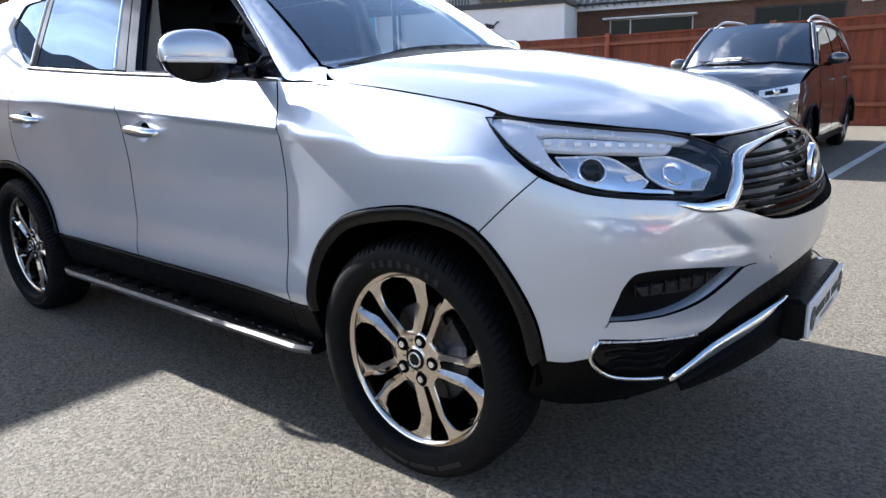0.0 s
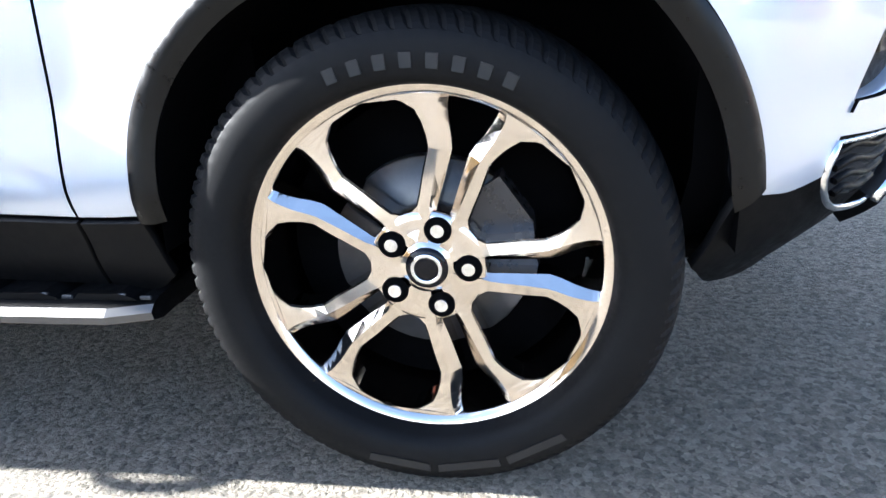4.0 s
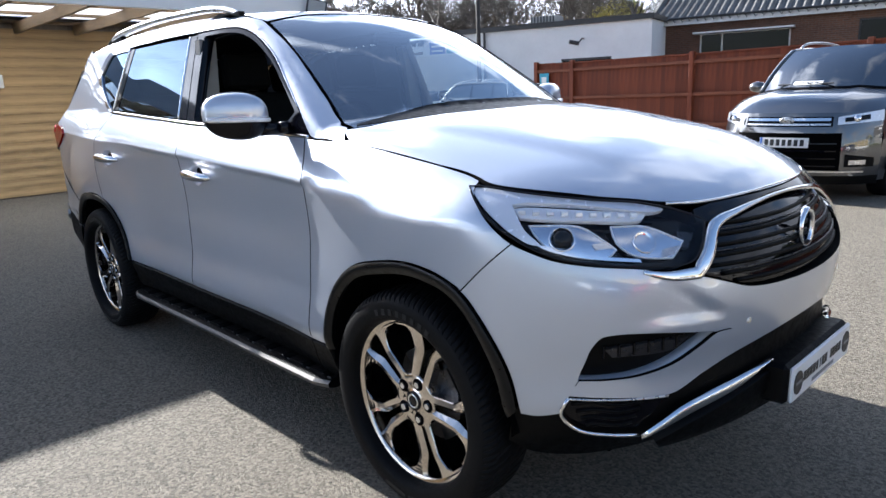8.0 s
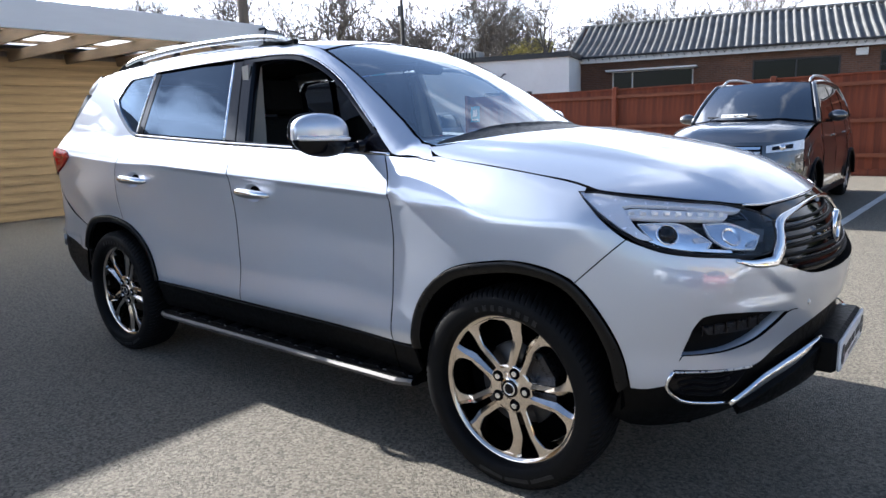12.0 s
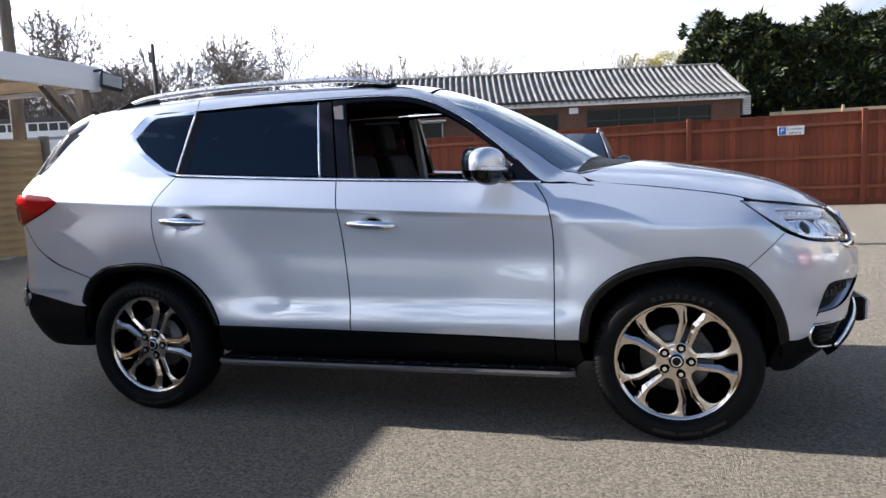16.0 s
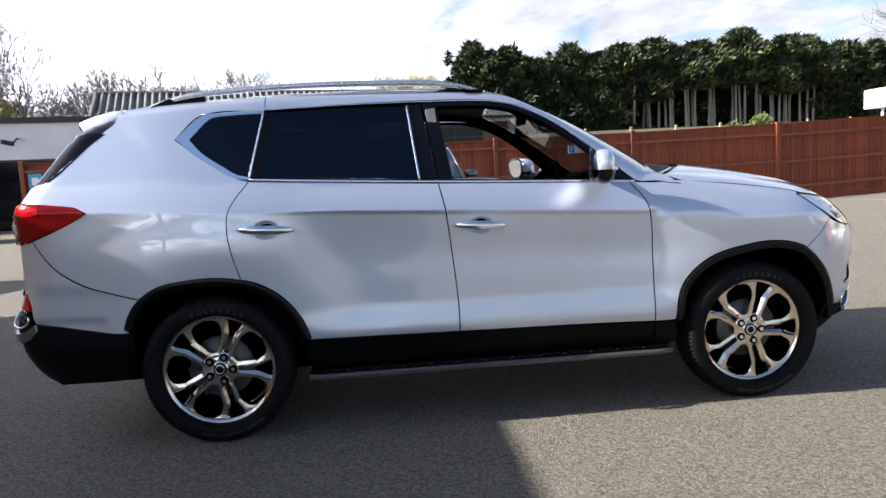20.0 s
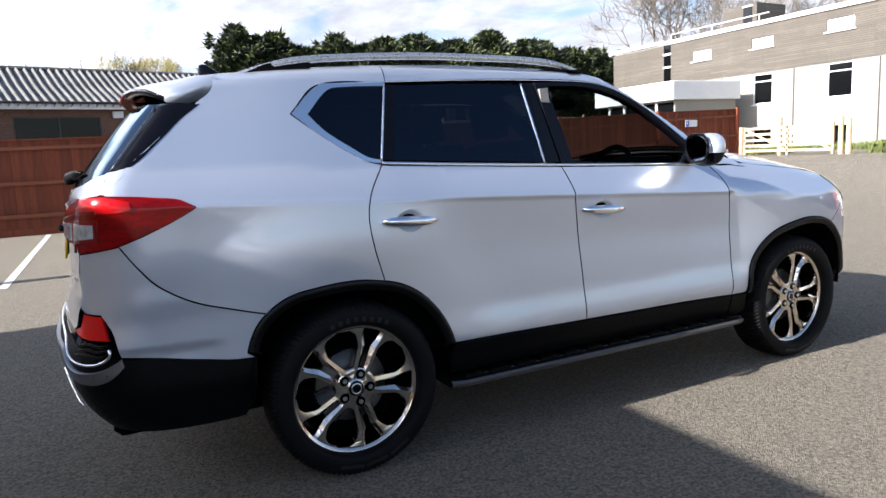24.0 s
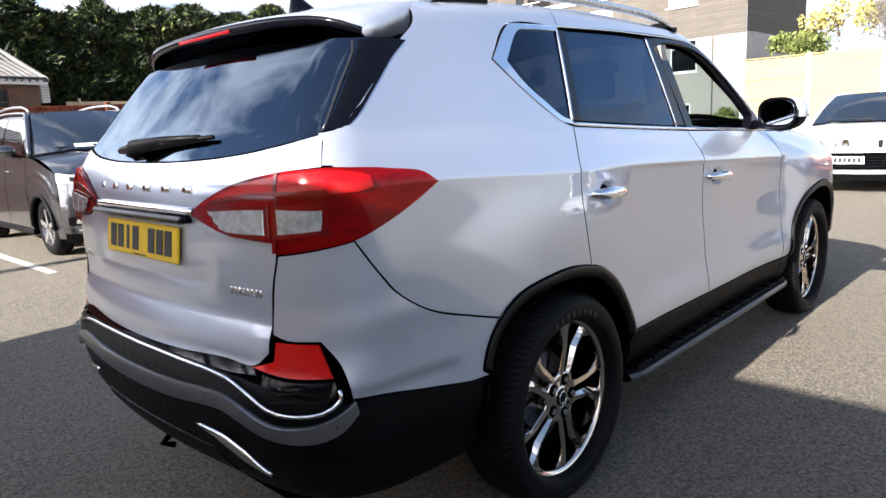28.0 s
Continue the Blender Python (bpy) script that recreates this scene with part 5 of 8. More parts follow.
for t in np.linspace(0, 1, 7):
    z = .078 * t
    xf, xr = -.03 - .15 * t ** .8, -.235 + .02 * t
    w = .026 * (1 - t) ** .7 + .003
    c, hx = (xf + xr) / 2, (xf - xr) / 2
    rows.append([fin.verts.new((c + hx * math.cos(a) - .18, w * math.sin(a), 1.770 + z)) for a in np.linspace(0, 2 * math.pi, 16, endpoint=False)])
for p, q in zip(rows, rows[1:]):
    for k in range(16):
        fin.faces.new((p[k], p[(k + 1) % 16], q[(k + 1) % 16], q[k]))
fin.faces.new(rows[-1])
bmesh.ops.recalc_face_normals(fin, faces=fin.faces[:])
part("roof_fin", fin, "gloss_black", car, "black shark-fin aerial", smooth=True)

# ---- tail ----
GL_B = [(-.815, -.800, 1.366), (-.868, -.757, 1.354), (-.915, -.64, 1.330), (-.964, -.481, 1.307), (-.985, -.25, 1.293), (-.99, 0, 1.290)]
glass_r = both_sides(GL_B)
panel("rear_window", "R", glass_r + [(-.70, .770, 1.455), (-.60, .745, 1.545), (-.515, .722, 1.606), (-.60, .70, 1.612), (-.666, .66, 1.612), (-.72, .39, 1.625), (-.735, 0, 1.632), (-.72, -.39, 1.625), (-.666, -.66, 1.612), (-.60, -.70, 1.612), (-.515, -.722, 1.606), (-.60, -.745, 1.545), (-.70, -.770, 1.455)], "rear_glass", car, "dark rear window", lift=-.004, grid=.05, thick=0)
panel("pillar_gloss", "R", [(-.815, -.799, 1.369), (-.868, -.756, 1.357), (-.70, -.705, 1.565), (-.665, -.68, 1.600), (-.60, -.70, 1.610), (-.515, -.722, 1.604), (-.60, -.745, 1.545), (-.70, -.770, 1.455)], "gloss_black", car, both=True, lift=.001, grid=.04, thick=.004)
strip("window_edge", "R", [(-.868, -.752, 1.358), (-.78, -.725, 1.475), (-.705, -.700, 1.568), (-.675, -.665, 1.598)], "wheel_dark", car, both=True, wide=.008, high=.003, lift=.002)
LT = [(-.885, -.805, 1.268), (-.905, -.79, 1.268), (-.956, -.692, 1.261), (-.985, -.59, 1.243), (-1.005, -.49, 1.218), (-1.029, -.365, 1.163)]
LB = [(-1.029, -.352, 1.140), (-1.026, -.42, 1.118), (-1.021, -.493, 1.098), (-.993, -.678, 1.084), (-.991, -.684, 1.052)]
SEAMT = [(-.998, -.665, .97), (-.999, -.653, .904), (-1.004, -.650, .84), (-1.015, -.652, .79), (-1.044, -.600, .752), (-1.055, -.481, .755), (-1.06, -.25, .745), (-1.062, 0, .742)]


def gate_relief(p):
    """The number plate recess and the crease under it."""
    y, z = np.abs(p[:, 1]), p[:, 2]
    return -.012 * step(.46, .36, y) * step(1.135, 1.115, z) * step(.90, .96, z) + .010 * step(.865, .825, z) * step(.765, .80, z)


panel("corner_panel", "R", [(-.815, -.800, 1.362), (-.872, -.757, 1.350), (-.905, -.788, 1.274), (-.885, -.805, 1.272)], "silver", car, both=True, grid=.03, gap=.001)
tailgate = panel("tailgate", "R", [(-.872, -.757, 1.352), (-.905, -.79, 1.270)] + LT[2:] + LB + SEAMT + [(x, -y, z) for x, y, z in (SEAMT[::-1][1:] + LB[::-1] + LT[2:][::-1] + [(-.905, -.79, 1.270), (-.872, -.757, 1.352)])] + [(x, -y, z - .003) for x, y, z in GL_B[2:]] + [(x, y, z - .003) for x, y, z in GL_B[2:][::-1][1:]], "silver", car, grid=.028, relief=gate_relief)
TAIL = on_side([(-.578, -.87, 1.207), (-.637, -.86, 1.238), (-.713, -.85, 1.250), (-.80, -.835, 1.262)]) + LT + LB + [(-.93, -.775, 1.066)] + on_side([(-.858, -.836, 1.084), (-.752, -.856, 1.122), (-.65, -.862, 1.168)])


def tail_lamp(sy):
    f = lambda pts: [(x, y * -sy, z) for x, y, z in pts]

    def swell(p):
        y, z = np.abs(p[:, 1]), p[:, 2]
        return .008 * step(1.06, 1.10, z) * step(1.27, 1.23, z)
    lamp = panel("tail_lamp", "R", f(TAIL), "red_deep", car, "large red wraparound tail lamp", grid=.022, relief=swell, gap=.002, lift=.004)
    band = f([(-1.024, -.375, 1.168), (-1.006, -.49, 1.208), (-.986, -.59, 1.234), (-.957, -.692, 1.251), (-.906, -.79, 1.258)] + on_side([(-.85, -.83, 1.252), (-.805, -.84, 1.238), (-.800, -.84, 1.215), (-.84, -.835, 1.205)]) + [(-.90, -.795, 1.205), (-.965, -.70, 1.200), (-1.0, -.56, 1.191), (-1.018, -.44, 1.177)])
    part("lamp_band", panel_mesh("lamp_band", "R", band, "red_lens", lift=.0135, grid=.02, thick=.006), "red_lens", lamp, "bright red upper band")
    white = [(-1.022, -.440, 1.158), (-1.008, -.56, 1.166), (-.990, -.668, 1.170), (-.992, -.668, 1.103), (-1.011, -.56, 1.102), (-1.02, -.50, 1.110)]
    part("reversing_lamp", panel_mesh("reversing_lamp", "R", f(white), "lamp_clear", lift=.0215, grid=.012, thick=.006, relief=lambda p: .0010 * np.sin(p[:, 1] * 260)), "lamp_clear", lamp, "clear white lens")
    part("reversing_lamp", panel_mesh("reversing_lamp", "R", f([(-.980, -.700, 1.172), (-.918, -.80, 1.170), (-.925, -.795, 1.118), (-.983, -.700, 1.106)]), "lamp_clear", lift=.0215, grid=.012, thick=.006, relief=lambda p: .0010 * np.sin(p[:, 1] * 260)), "lamp_clear", lamp, "clear white lens")
    for k, (nm, outline, mat) in enumerate((
            ("lamp_divider", [(-.962, -.682, 1.256), (-.962, -.695, 1.256), (-.985, -.692, 1.06), (-.985, -.678, 1.06)], "red_dark"),
            ("lamp_light_guide", [(-1.02, -.43, 1.176), (-1.0, -.56, 1.190), (-.965, -.70, 1.199), (-.90, -.80, 1.204), (-.90, -.80, 1.216), (-.965, -.70, 1.211), (-1.0, -.56, 1.202), (-1.02, -.44, 1.184)], "red_dark"),
            ("lamp_chamber", [(-1.02, -.42, 1.166), (-1.0, -.56, 1.176), (-.99, -.676, 1.180), (-.99, -.676, 1.094), (-1.01, -.50, 1.100)], "red_dark"),
            ("lamp_chamber", [(-.985, -.696, 1.182), (-.905, -.808, 1.180), (-.912, -.803, 1.106), (-.985, -.696, 1.096)], "red_dark"))):
        part(nm, panel_mesh(nm, "R", f(outline), mat, lift=.0165, grid=.014, thick=.006, gap=0), mat, lamp)


tail_lamp(-1)
tail_lamp(1)
strip("tailgate_chrome", "R", both_sides([(-1.03, -.352, 1.150), (-1.045, -.18, 1.153), (-1.05, 0, 1.154)]), "chrome", tailgate, "chrome strip between the lamps", wide=.026, high=.016)
# plain bars where the model name stands
for i in range(6):
    y = .30 - i * .122
    strip("badge_bar", "R", [(-1.03, y + .024, 1.213), (-1.03, y - .024, 1.213)], "chrome", tailgate, wide=.024, high=.005)
for i in range(8):
    y = -.492 - i * .0185
    strip("badge_bar", "R", [(-1.02, y, .945), (-1.02, y - .012, .945)], "chrome", tailgate, wide=.024, high=.004)
for i in range(4):
    y = .60 - i * .03
    strip("badge_bar", "R", [(-1.02, y, .95), (-1.02, y - .02, .95)], "chrome", tailgate, wide=.024, high=.004)
plate = part("rear_plate", box(-.006, -.26, -.0555, .004, .26, .0555, .004), "yellow_plate", car, "yellow number plate with black characters")
plate.matrix_world = Matrix.Translation((-1.046, 0, 1.048)) @ Matrix.Rotation(radians(8), 4, "Y")
for i, w in enumerate((.046, .046, .020, .046, 0, .046, .046, .046)):
    if w:
        y = .205 - i * .058
        c = part("plate_character", box(-.0075, y - w / 2, -.036, -.0063, y + w / 2, .040), "ink", plate)
part("plate_line", box(-.0072, -.05, -.050, -.0063, .05, -.046), "ink", plate)
part("plate_lamp_bar", box(-1.07, -.33, 1.118, -1.02, .33, 1.140, .008), "gloss_black", tailgate)

# rear bumper
RB = on_side([(-.362, -.891, .764), (-.47, -.88, .795), (-.62, -.87, .844), (-.735, -.855, .916), (-.805, -.84, .998), (-.858, -.834, 1.080)]) + [(-.93, -.772, 1.064), (-.989, -.686, 1.050), (-.997, -.667, .97), (-.998, -.657, .904), (-1.003, -.654, .84), (-.985, -.69, .826), (-.945, -.775, .824), (-.915, -.81, .76), (-.896, -.832, .664), (-.80, -.845, .650), (-.64, -.87, .620)] + on_side([(-.50, -.885, .600), (-.415, -.89, .597)])


def rb_relief(p):
    z = p[:, 2]
    return -.012 * step(.70, .655, z) * step(.5, .6, np.abs(p[:, 0])) + .006 * bump(z, .86, .05)


panel("rear_bumper", "R", RB + on_side(arc(*ARR, AR, 153, 131, 5)), "silver", car, both=True, grid=.026, relief=rb_relief)
low_r = both_sides([(-.405, -.89, .594), (-.42, -.87, .42), (-.47, -.85, .335), (-.62, -.80, .325), (-.83, -.66, .33), (-.96, -.35, .345), (-1.0, 0, .35)])
panel("rear_lower_bumper", "R", low_r + [(-.50, .885, .598), (-.64, .87, .618), (-.80, .845, .648), (-.92, .80, .66), (-1.05, .60, .715), (-1.07, .0, .735), (-1.05, -.60, .715), (-.92, -.80, .66), (-.80, -.845, .648), (-.64, -.87, .618), (-.50, -.885, .598)], "black_plastic", car, lift=-.010, grid=.035)
sil = [(-.893, -.836, .662), (-.94, -.80, .628), (-.99, -.76, .612), (-1.055, -.69, .612), (-1.08, -.60, .645), (-1.09, -.50, .672), (-1.10, -.25, .665), (-1.105, 0, .662)]
sil_low = [(-.885, -.838, .628), (-.92, -.81, .585), (-.985, -.77, .562), (-1.06, -.68, .570), (-1.09, -.58, .605), (-1.10, -.50, .625), (-1.11, -.25, .610), (-1.115, 0, .605)]
panel("bumper_silver", "R", both_sides(sil) + [(x, -y, z) for x, y, z in sil_low] + sil_low[::-1][1:], "bumper_satin", car, "satin silver rear bumper moulding", lift=.006, grid=.03)
chl = [(-.925, -.812, .700), (-.925, -.812, .672), (-.965, -.785, .645), (-1.04, -.70, .648), (-1.075, -.60, .690), (-1.085, -.50, .712), (-1.09, -.25, .722), (-1.095, 0, .724)]
strip("bumper_chrome", "R", both_sides(chl), "chrome", car, "chrome line along the rear bumper", wide=.011, high=.006, lift=.005, sharp=80)
panel("bumper_dark_band", "R", both_sides([(-1.06, -.62, .73), (-1.08, -.50, .724), (-1.09, 0, .732)]) + [(-1.05, .60, .752), (-1.06, .48, .755), (-1.062, 0, .742 + .01), (-1.06, -.48, .755), (-1.05, -.60, .752)], "gloss_black", car, lift=-.006)
panel("rear_reflector", "R", [(-1.048, -.585, .748), (-1.01, -.652, .772), (-1.006, -.656, .820), (-.985, -.690, .820), (-.948, -.770, .818), (-.930, -.803, .728), (-1.0, -.715, .732)], "red_lens", car, "red rear reflector lamp", both=True, lift=-.004, grid=.02)
panel("reflector_grille", "R", [(-1.04, -.62, .738), (-1.0, -.715, .726), (-.930, -.803, .722), (-.922, -.812, .69), (-.935, -.805, .662), (-.97, -.78, .648), (-1.04, -.695, .652), (-1.06, -.64, .69)], "gloss_black", car, both=True, lift=-.014)
for k in range(3):
    strip("grille_wave", "R", [(-1.03, -.70 + .02 * k, .712 - .020 * k), (-.995, -.735, .718 - .020 * k), (-.965, -.775, .708 - .020 * k), (-.937, -.80, .714 - .018 * k)], "black_plastic", car, both=True, wide=.010, high=.008, lift=-.012)
strip("exhaust_trim", "R", [(-1.01, -.615, .450), (-1.045, -.54, .492), (-1.07, -.46, .528), (-1.09, -.36, .552)], "chrome", car, "chrome blade in the rear apron", both=True, wide=[.010, .040, .034, .006], high=.007, lift=.004, flatness=.35)
panel("skid_plate", "R", both_sides([(-1.0, -.42, .385), (-1.03, 0, .385)]) + [(-1.07, .38, .47), (-1.09, 0, .475), (-1.07, -.38, .47)], "black_plastic", car, lift=-.004)
part("tow_eye", tube([(-.98, .12, .33), (-1.02, .12, .30), (-.98, .12, .28)], .012, sides=8), "inner_black", car)

# spoiler
sp = bmesh.new()
rows = []
for y in np.linspace(-.66, .66, 27):
    a = abs(y) / .66
    xe = -.755 + .075 * a ** 2 + .05 * a ** 8
    drop = .018 * a ** 2 + .045 * a ** 8
    x0 = -.60 + .17 * a ** 6
    sect = []
    z0 = float(skin("T", [(x0, y * .97)])[0][2]) + .0015
    zt = 1.700 - drop
    for x, z in ((x0, z0), (x0 * .6 + xe * .4, z0 * .6 + zt * .4 + .006), (x0 * .25 + xe * .75, z0 * .25 + zt * .75 + .006), (xe, zt), (xe - .004, zt - .016), (xe + .01, zt - .030), (x0 * .4 + xe * .6, zt - .030), (x0 - .02, z0 - .075 - .01 * a)):
        sect.append(sp.verts.new((x, y, z)))
    rows.append(sect)
for p, q in zip(rows, rows[1:]):
    for k in range(7):
        f = sp.faces.new((p[k], p[k + 1], q[k + 1], q[k]))
        f.material_index = 1 if k >= 3 else 0
sp.faces.new(rows[0][::-1])
sp.faces.new(rows[-1])
bmesh.ops.recalc_face_normals(sp, faces=sp.faces[:])
me = mesh_from(sp, "spoiler", "silver", True)
me.materials.append(M["gloss_black"])
spoiler = part("spoiler", me, None, car, "silver roof spoiler with a black underside")
part("brake_lamp", box(-.763, -.17, 1.672, -.752, .17, 1.684, .003), "red_dark", spoiler, "dark red high brake lamp")
part("wiper_arm", tube([(-1.005, .06, 1.315), (-1.01, .05, 1.335), (-.985, -.10, 1.352), (-.965, -.30, 1.357)], [.030, .026, .014, .008], sides=8), "black_plastic", car, "black rear wiper", smooth=True)
part("wiper_arm", tube([(-1.005, .17, 1.325), (-1.0, .05, 1.335), (-.955, -.36, 1.356)], [.012, .018, .007], sides=6), "black_plastic", car, smooth=True)

# ---- side steps ----
for sy in (-1, 1):
    st = bmesh.new()
    prev = None
    for x in np.linspace(.455, 2.405, 28):
        t = min(1, min(x - .455, 2.405 - x) / .05)
        yo = .905 + .022 * math.sqrt(max(t, .0))
        ring = [st.verts.new((x, sy * y, z)) for y, z in ((.74, .322), (yo - .035, .322), (yo - .012, .316), (yo, .305), (yo - .004, .290), (yo - .03, .282), (.74, .285))]
        if prev:
            for k in range(7):
                f = st.faces.new((prev[k], prev[(k + 1) % 7], ring[(k + 1) % 7], ring[k]))
                f.material_index = 1 if k in (2, 3, 4) else 0
        else:
            st.faces.new(ring)
        prev = ring
    st.faces.new(prev)
    bmesh.ops.recalc_face_normals(st, faces=st.faces[:])
    me = mesh_from(st, "side_step", "black_plastic", False)
    me.materials.append(M["step_edge"])
    stp = part("side_step", me, None, car, "black side step with a silver edge")
    for k in range(13):
        x = .52 + k * .145
        tread = prism([(x, .322), (x + .012, .334), (x + .085, .334), (x + .110, .327), (x + .118, .322)], sy * .79, sy * .896)
        pad = part("tread_pad", tread, "black_plastic", stp)
        # sheen as paler bars on edges of the pad and small pad beside it
        for x0, x1, y, z in ((x + .010, x + .098, .893, .333), (x + .120, x + .140, .889, .327)):
            part("pad_edge", box(x0, sy * y - .0028, z - .006, x1, sy * y + .0028, z + .001, .0015), "pad_edge", pad)
    for x in (.9, 1.9):
        part("step_bracket", beam((x, sy * .60, .30), (x, sy * .86, .29), .05, .02), "inner_black", stp)

# ---- wheels ----
def tyre_mesh():
    prof = [(.278, .050), (.2795, .070), (.2835, .092), (.289, .105), (.300, .1115), (.318, .114), (.340, .1125), (.354, .108), (.362, .102), (.369, .094), (.3745, .084), (.3775, .074), (.380, .055), (.381, .030), (.3812, .0)]
    full = [(r, -a) for r, a in prof] + [(r, a) for r, a in prof[::-1][1:]]
    b = bmesh.new()
    sides, rings = 396, []
    for i, (r, a) in enumerate(full):
        ring = []
        for k in range(sides):
            rr = r
            if .3615 < r and abs(a) > .072 and k % 4 == 0:
                rr = r - .0050
            elif abs(a) < .06 and abs(a) > .02 and k % 6 == (3 if a > 0 else 0):
                rr = r - .005
            th = 2 * math.pi * (k + (a * 60 if r > .36 else a * 60)) / sides
            ring.append(b.verts.new((rr * math.cos(th), a, rr * math.sin(th))))
        rings.append(ring)
    for p, q in zip(rings, rings[1:]):
        for k in range(sides):
            f = b.faces.new((p[k], p[(k + 1) % sides], q[(k + 1) % sides], q[k]))
            f.smooth = max(v.co.x ** 2 + v.co.z ** 2 for v in f.verts) < .3615 ** 2
    bmesh.ops.recalc_face_normals(b, faces=b.faces[:])
    me = mesh_from(b, "tyre", "rubber")
    return me


def rim_mesh():
    """Rim ring, barrel and hub; the outer face is at y = 0, the wheel's inside at y > 0."""
    b = lathe([(.2835, .012), (.2835, -.009), (.2815, -.0115), (.278, -.0115), (.2745, -.0075), (.2665, -.0055), (.2655, -.002), (.264, .010), (.261, .05), (.254, .12), (.258, .17)], 140)
    lathe([(.0, .0), (.040, .0), (.042, .003), (.074, .001), (.089, .002), (.0925, .006), (.093, .04)], 60, "y", b)
    bmesh.ops.recalc_face_normals(b, faces=b.faces[:])
    return mesh_from(b, "wheel", "wheel", True)


def spoke_mesh(s):
    """One arm of a pair beside the axis +x, on the side s: a flat face, a long bevel along the slot and deep flanks."""
    b = bmesh.new()
    path = [(0.04, 0.006, 0.034, 0.003), (0.062, 0.0095, 0.046, 0.006), (0.088, 0.01, 0.05, 0.008), (0.1, 0.0115, 0.0414, 0.01), (0.118, 0.0115, 0.0425, 0.012), (0.15, 0.012, 0.0458, 0.0145), (0.188, 0.013, 0.0479, 0.0185), (0.206, 0.019, 0.0558, 0.018), (0.225, 0.0275, 0.067, 0.016), (0.243, 0.0335, 0.0809, 0.014), (0.255, 0.0365, 0.101, 0.013), (0.262, 0.037, 0.117, 0.012), (0.2655, 0.038, 0.156, 0.01), (0.2725, 0.0405, 0.16, 0.004)]
    prev = None
    for i, (r, inn, out, bev) in enumerate(path):
        t = i / (len(path) - 1)
        yb = .001 - .007 * t
        cols = []
        for tt, yy in ((inn, .052), (inn, yb + .006 + .45 * bev), (inn + bev, yb), (out - .0025, yb + .0035), (out, yb + .0070), (out - .002, .052)):
            a = math.asin(min(.9, tt / r))
            cols.append(b.verts.new((r * math.cos(a), yy, r * math.sin(a) * s)))
        if prev:
            for q in range(5):
                b.faces.new((prev[q], prev[q + 1], cols[q + 1], cols[q]))
        prev = cols
    bmesh.ops.recalc_face_normals(b, faces=b.faces[:])
    return mesh_from(b, "spoke", "wheel")


SPOKES = (spoke_mesh(-1), spoke_mesh(1))
TYRE, RIM = tyre_mesh(), rim_mesh()
nut_b = lathe([(.0, -.004), (.0105, -.004), (.012, .0), (.012, .012)], 12)
NUT = mesh_from(nut_b, "wheel_nut", "chrome", False)
well_b = lathe([(.0, -.0005), (.020, -.0005), (.0215, .0)], 24)
WELL = mesh_from(well_b, "nut_recess", "inner_black", False)
CAP = mesh_from(lathe([(0, -.006), (.028, -.005), (.033, -.002), (.035, .004)], 32), "hub_cap", "gloss_black", True)
CAPR = mesh_from(lathe([(.018, -.0062), (.020, -.0080), (.024, -.0080), (.026, -.006)], 28, "y", None, True), "cap_ring", "chrome", True)
DISC = mesh_from(lathe([(.05, .060), (.16, .060), (.162, .066), (.162, .085), (.05, .085)], 40), "brake_disc", "disc", True)
# black disc closing the barrel, in place of shade behind the spokes
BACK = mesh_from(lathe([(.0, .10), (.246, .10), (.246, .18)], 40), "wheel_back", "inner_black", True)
cal = prism([(.085, -.07), (.15, -.085), (.172, .0), (.15, .085), (.085, .07)], .045, .105)
CAL = mesh_from(cal, "brake_caliper", "wheel_dark")
LETTER = mesh_from(prism([(-.008, .306), (.008, .306), (.0085, .326), (-.0085, .326)], -.1155, -.105), "sidewall_bar", "rubber_mark")
SMALL = mesh_from(prism([(-.05, .322), (.05, .322), (.052, .336), (-.052, .336)], -.1152, -.105), "sidewall_bar", "rubber_mark")
for wx, turn in ((2.865, 0), (0.0, 3)):
    for sy in (-1, 1):
        m = Matrix.Translation((wx, sy * .872, .374)) @ Matrix.Rotation(0 if sy < 0 else math.pi, 4, "Z") @ Matrix.Rotation(radians(turn), 4, "Y")
        wheel = part("wheel", RIM, None, car, "polished ten-spoke alloy wheel")
        wheel.matrix_world = m
        ty = part("tyre", TYRE, None, wheel, "black road tyre")
        ty.location = (0, .058, 0)
        for k in range(8):
            part("sidewall_bar", LETTER, None, ty).matrix_basis = Matrix.Rotation(radians(26 - k * 6.4) - radians(turn), 4, "Y")
        for k in range(3):
            part("sidewall_bar", SMALL, None, ty).matrix_basis = Matrix.Rotation(radians(150 + k * 20) - radians(turn), 4, "Y")
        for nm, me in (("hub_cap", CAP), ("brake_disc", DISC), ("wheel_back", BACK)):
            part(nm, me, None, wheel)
        part("cap_ring", CAPR, None, wheel)
        c = part("brake_caliper", CAL, None, wheel)
        c.matrix_basis = Matrix.Rotation(radians(-20 if wx > 1 else 150) - radians(turn), 4, "Y")
        for k in range(5):
            a = radians(71.5 + 72 * k)
            for me in SPOKES:
                o = part("spoke", me, None, wheel)
                o.matrix_basis = Matrix.Rotation(-a, 4, "Y")
            for nm, me, off in (("nut_recess", WELL, -.0012), ("wheel_nut", NUT, -.003)):
                o = part(nm, me, None, wheel)
                o.location = (.065 * math.cos(a), off, .065 * math.sin(a))

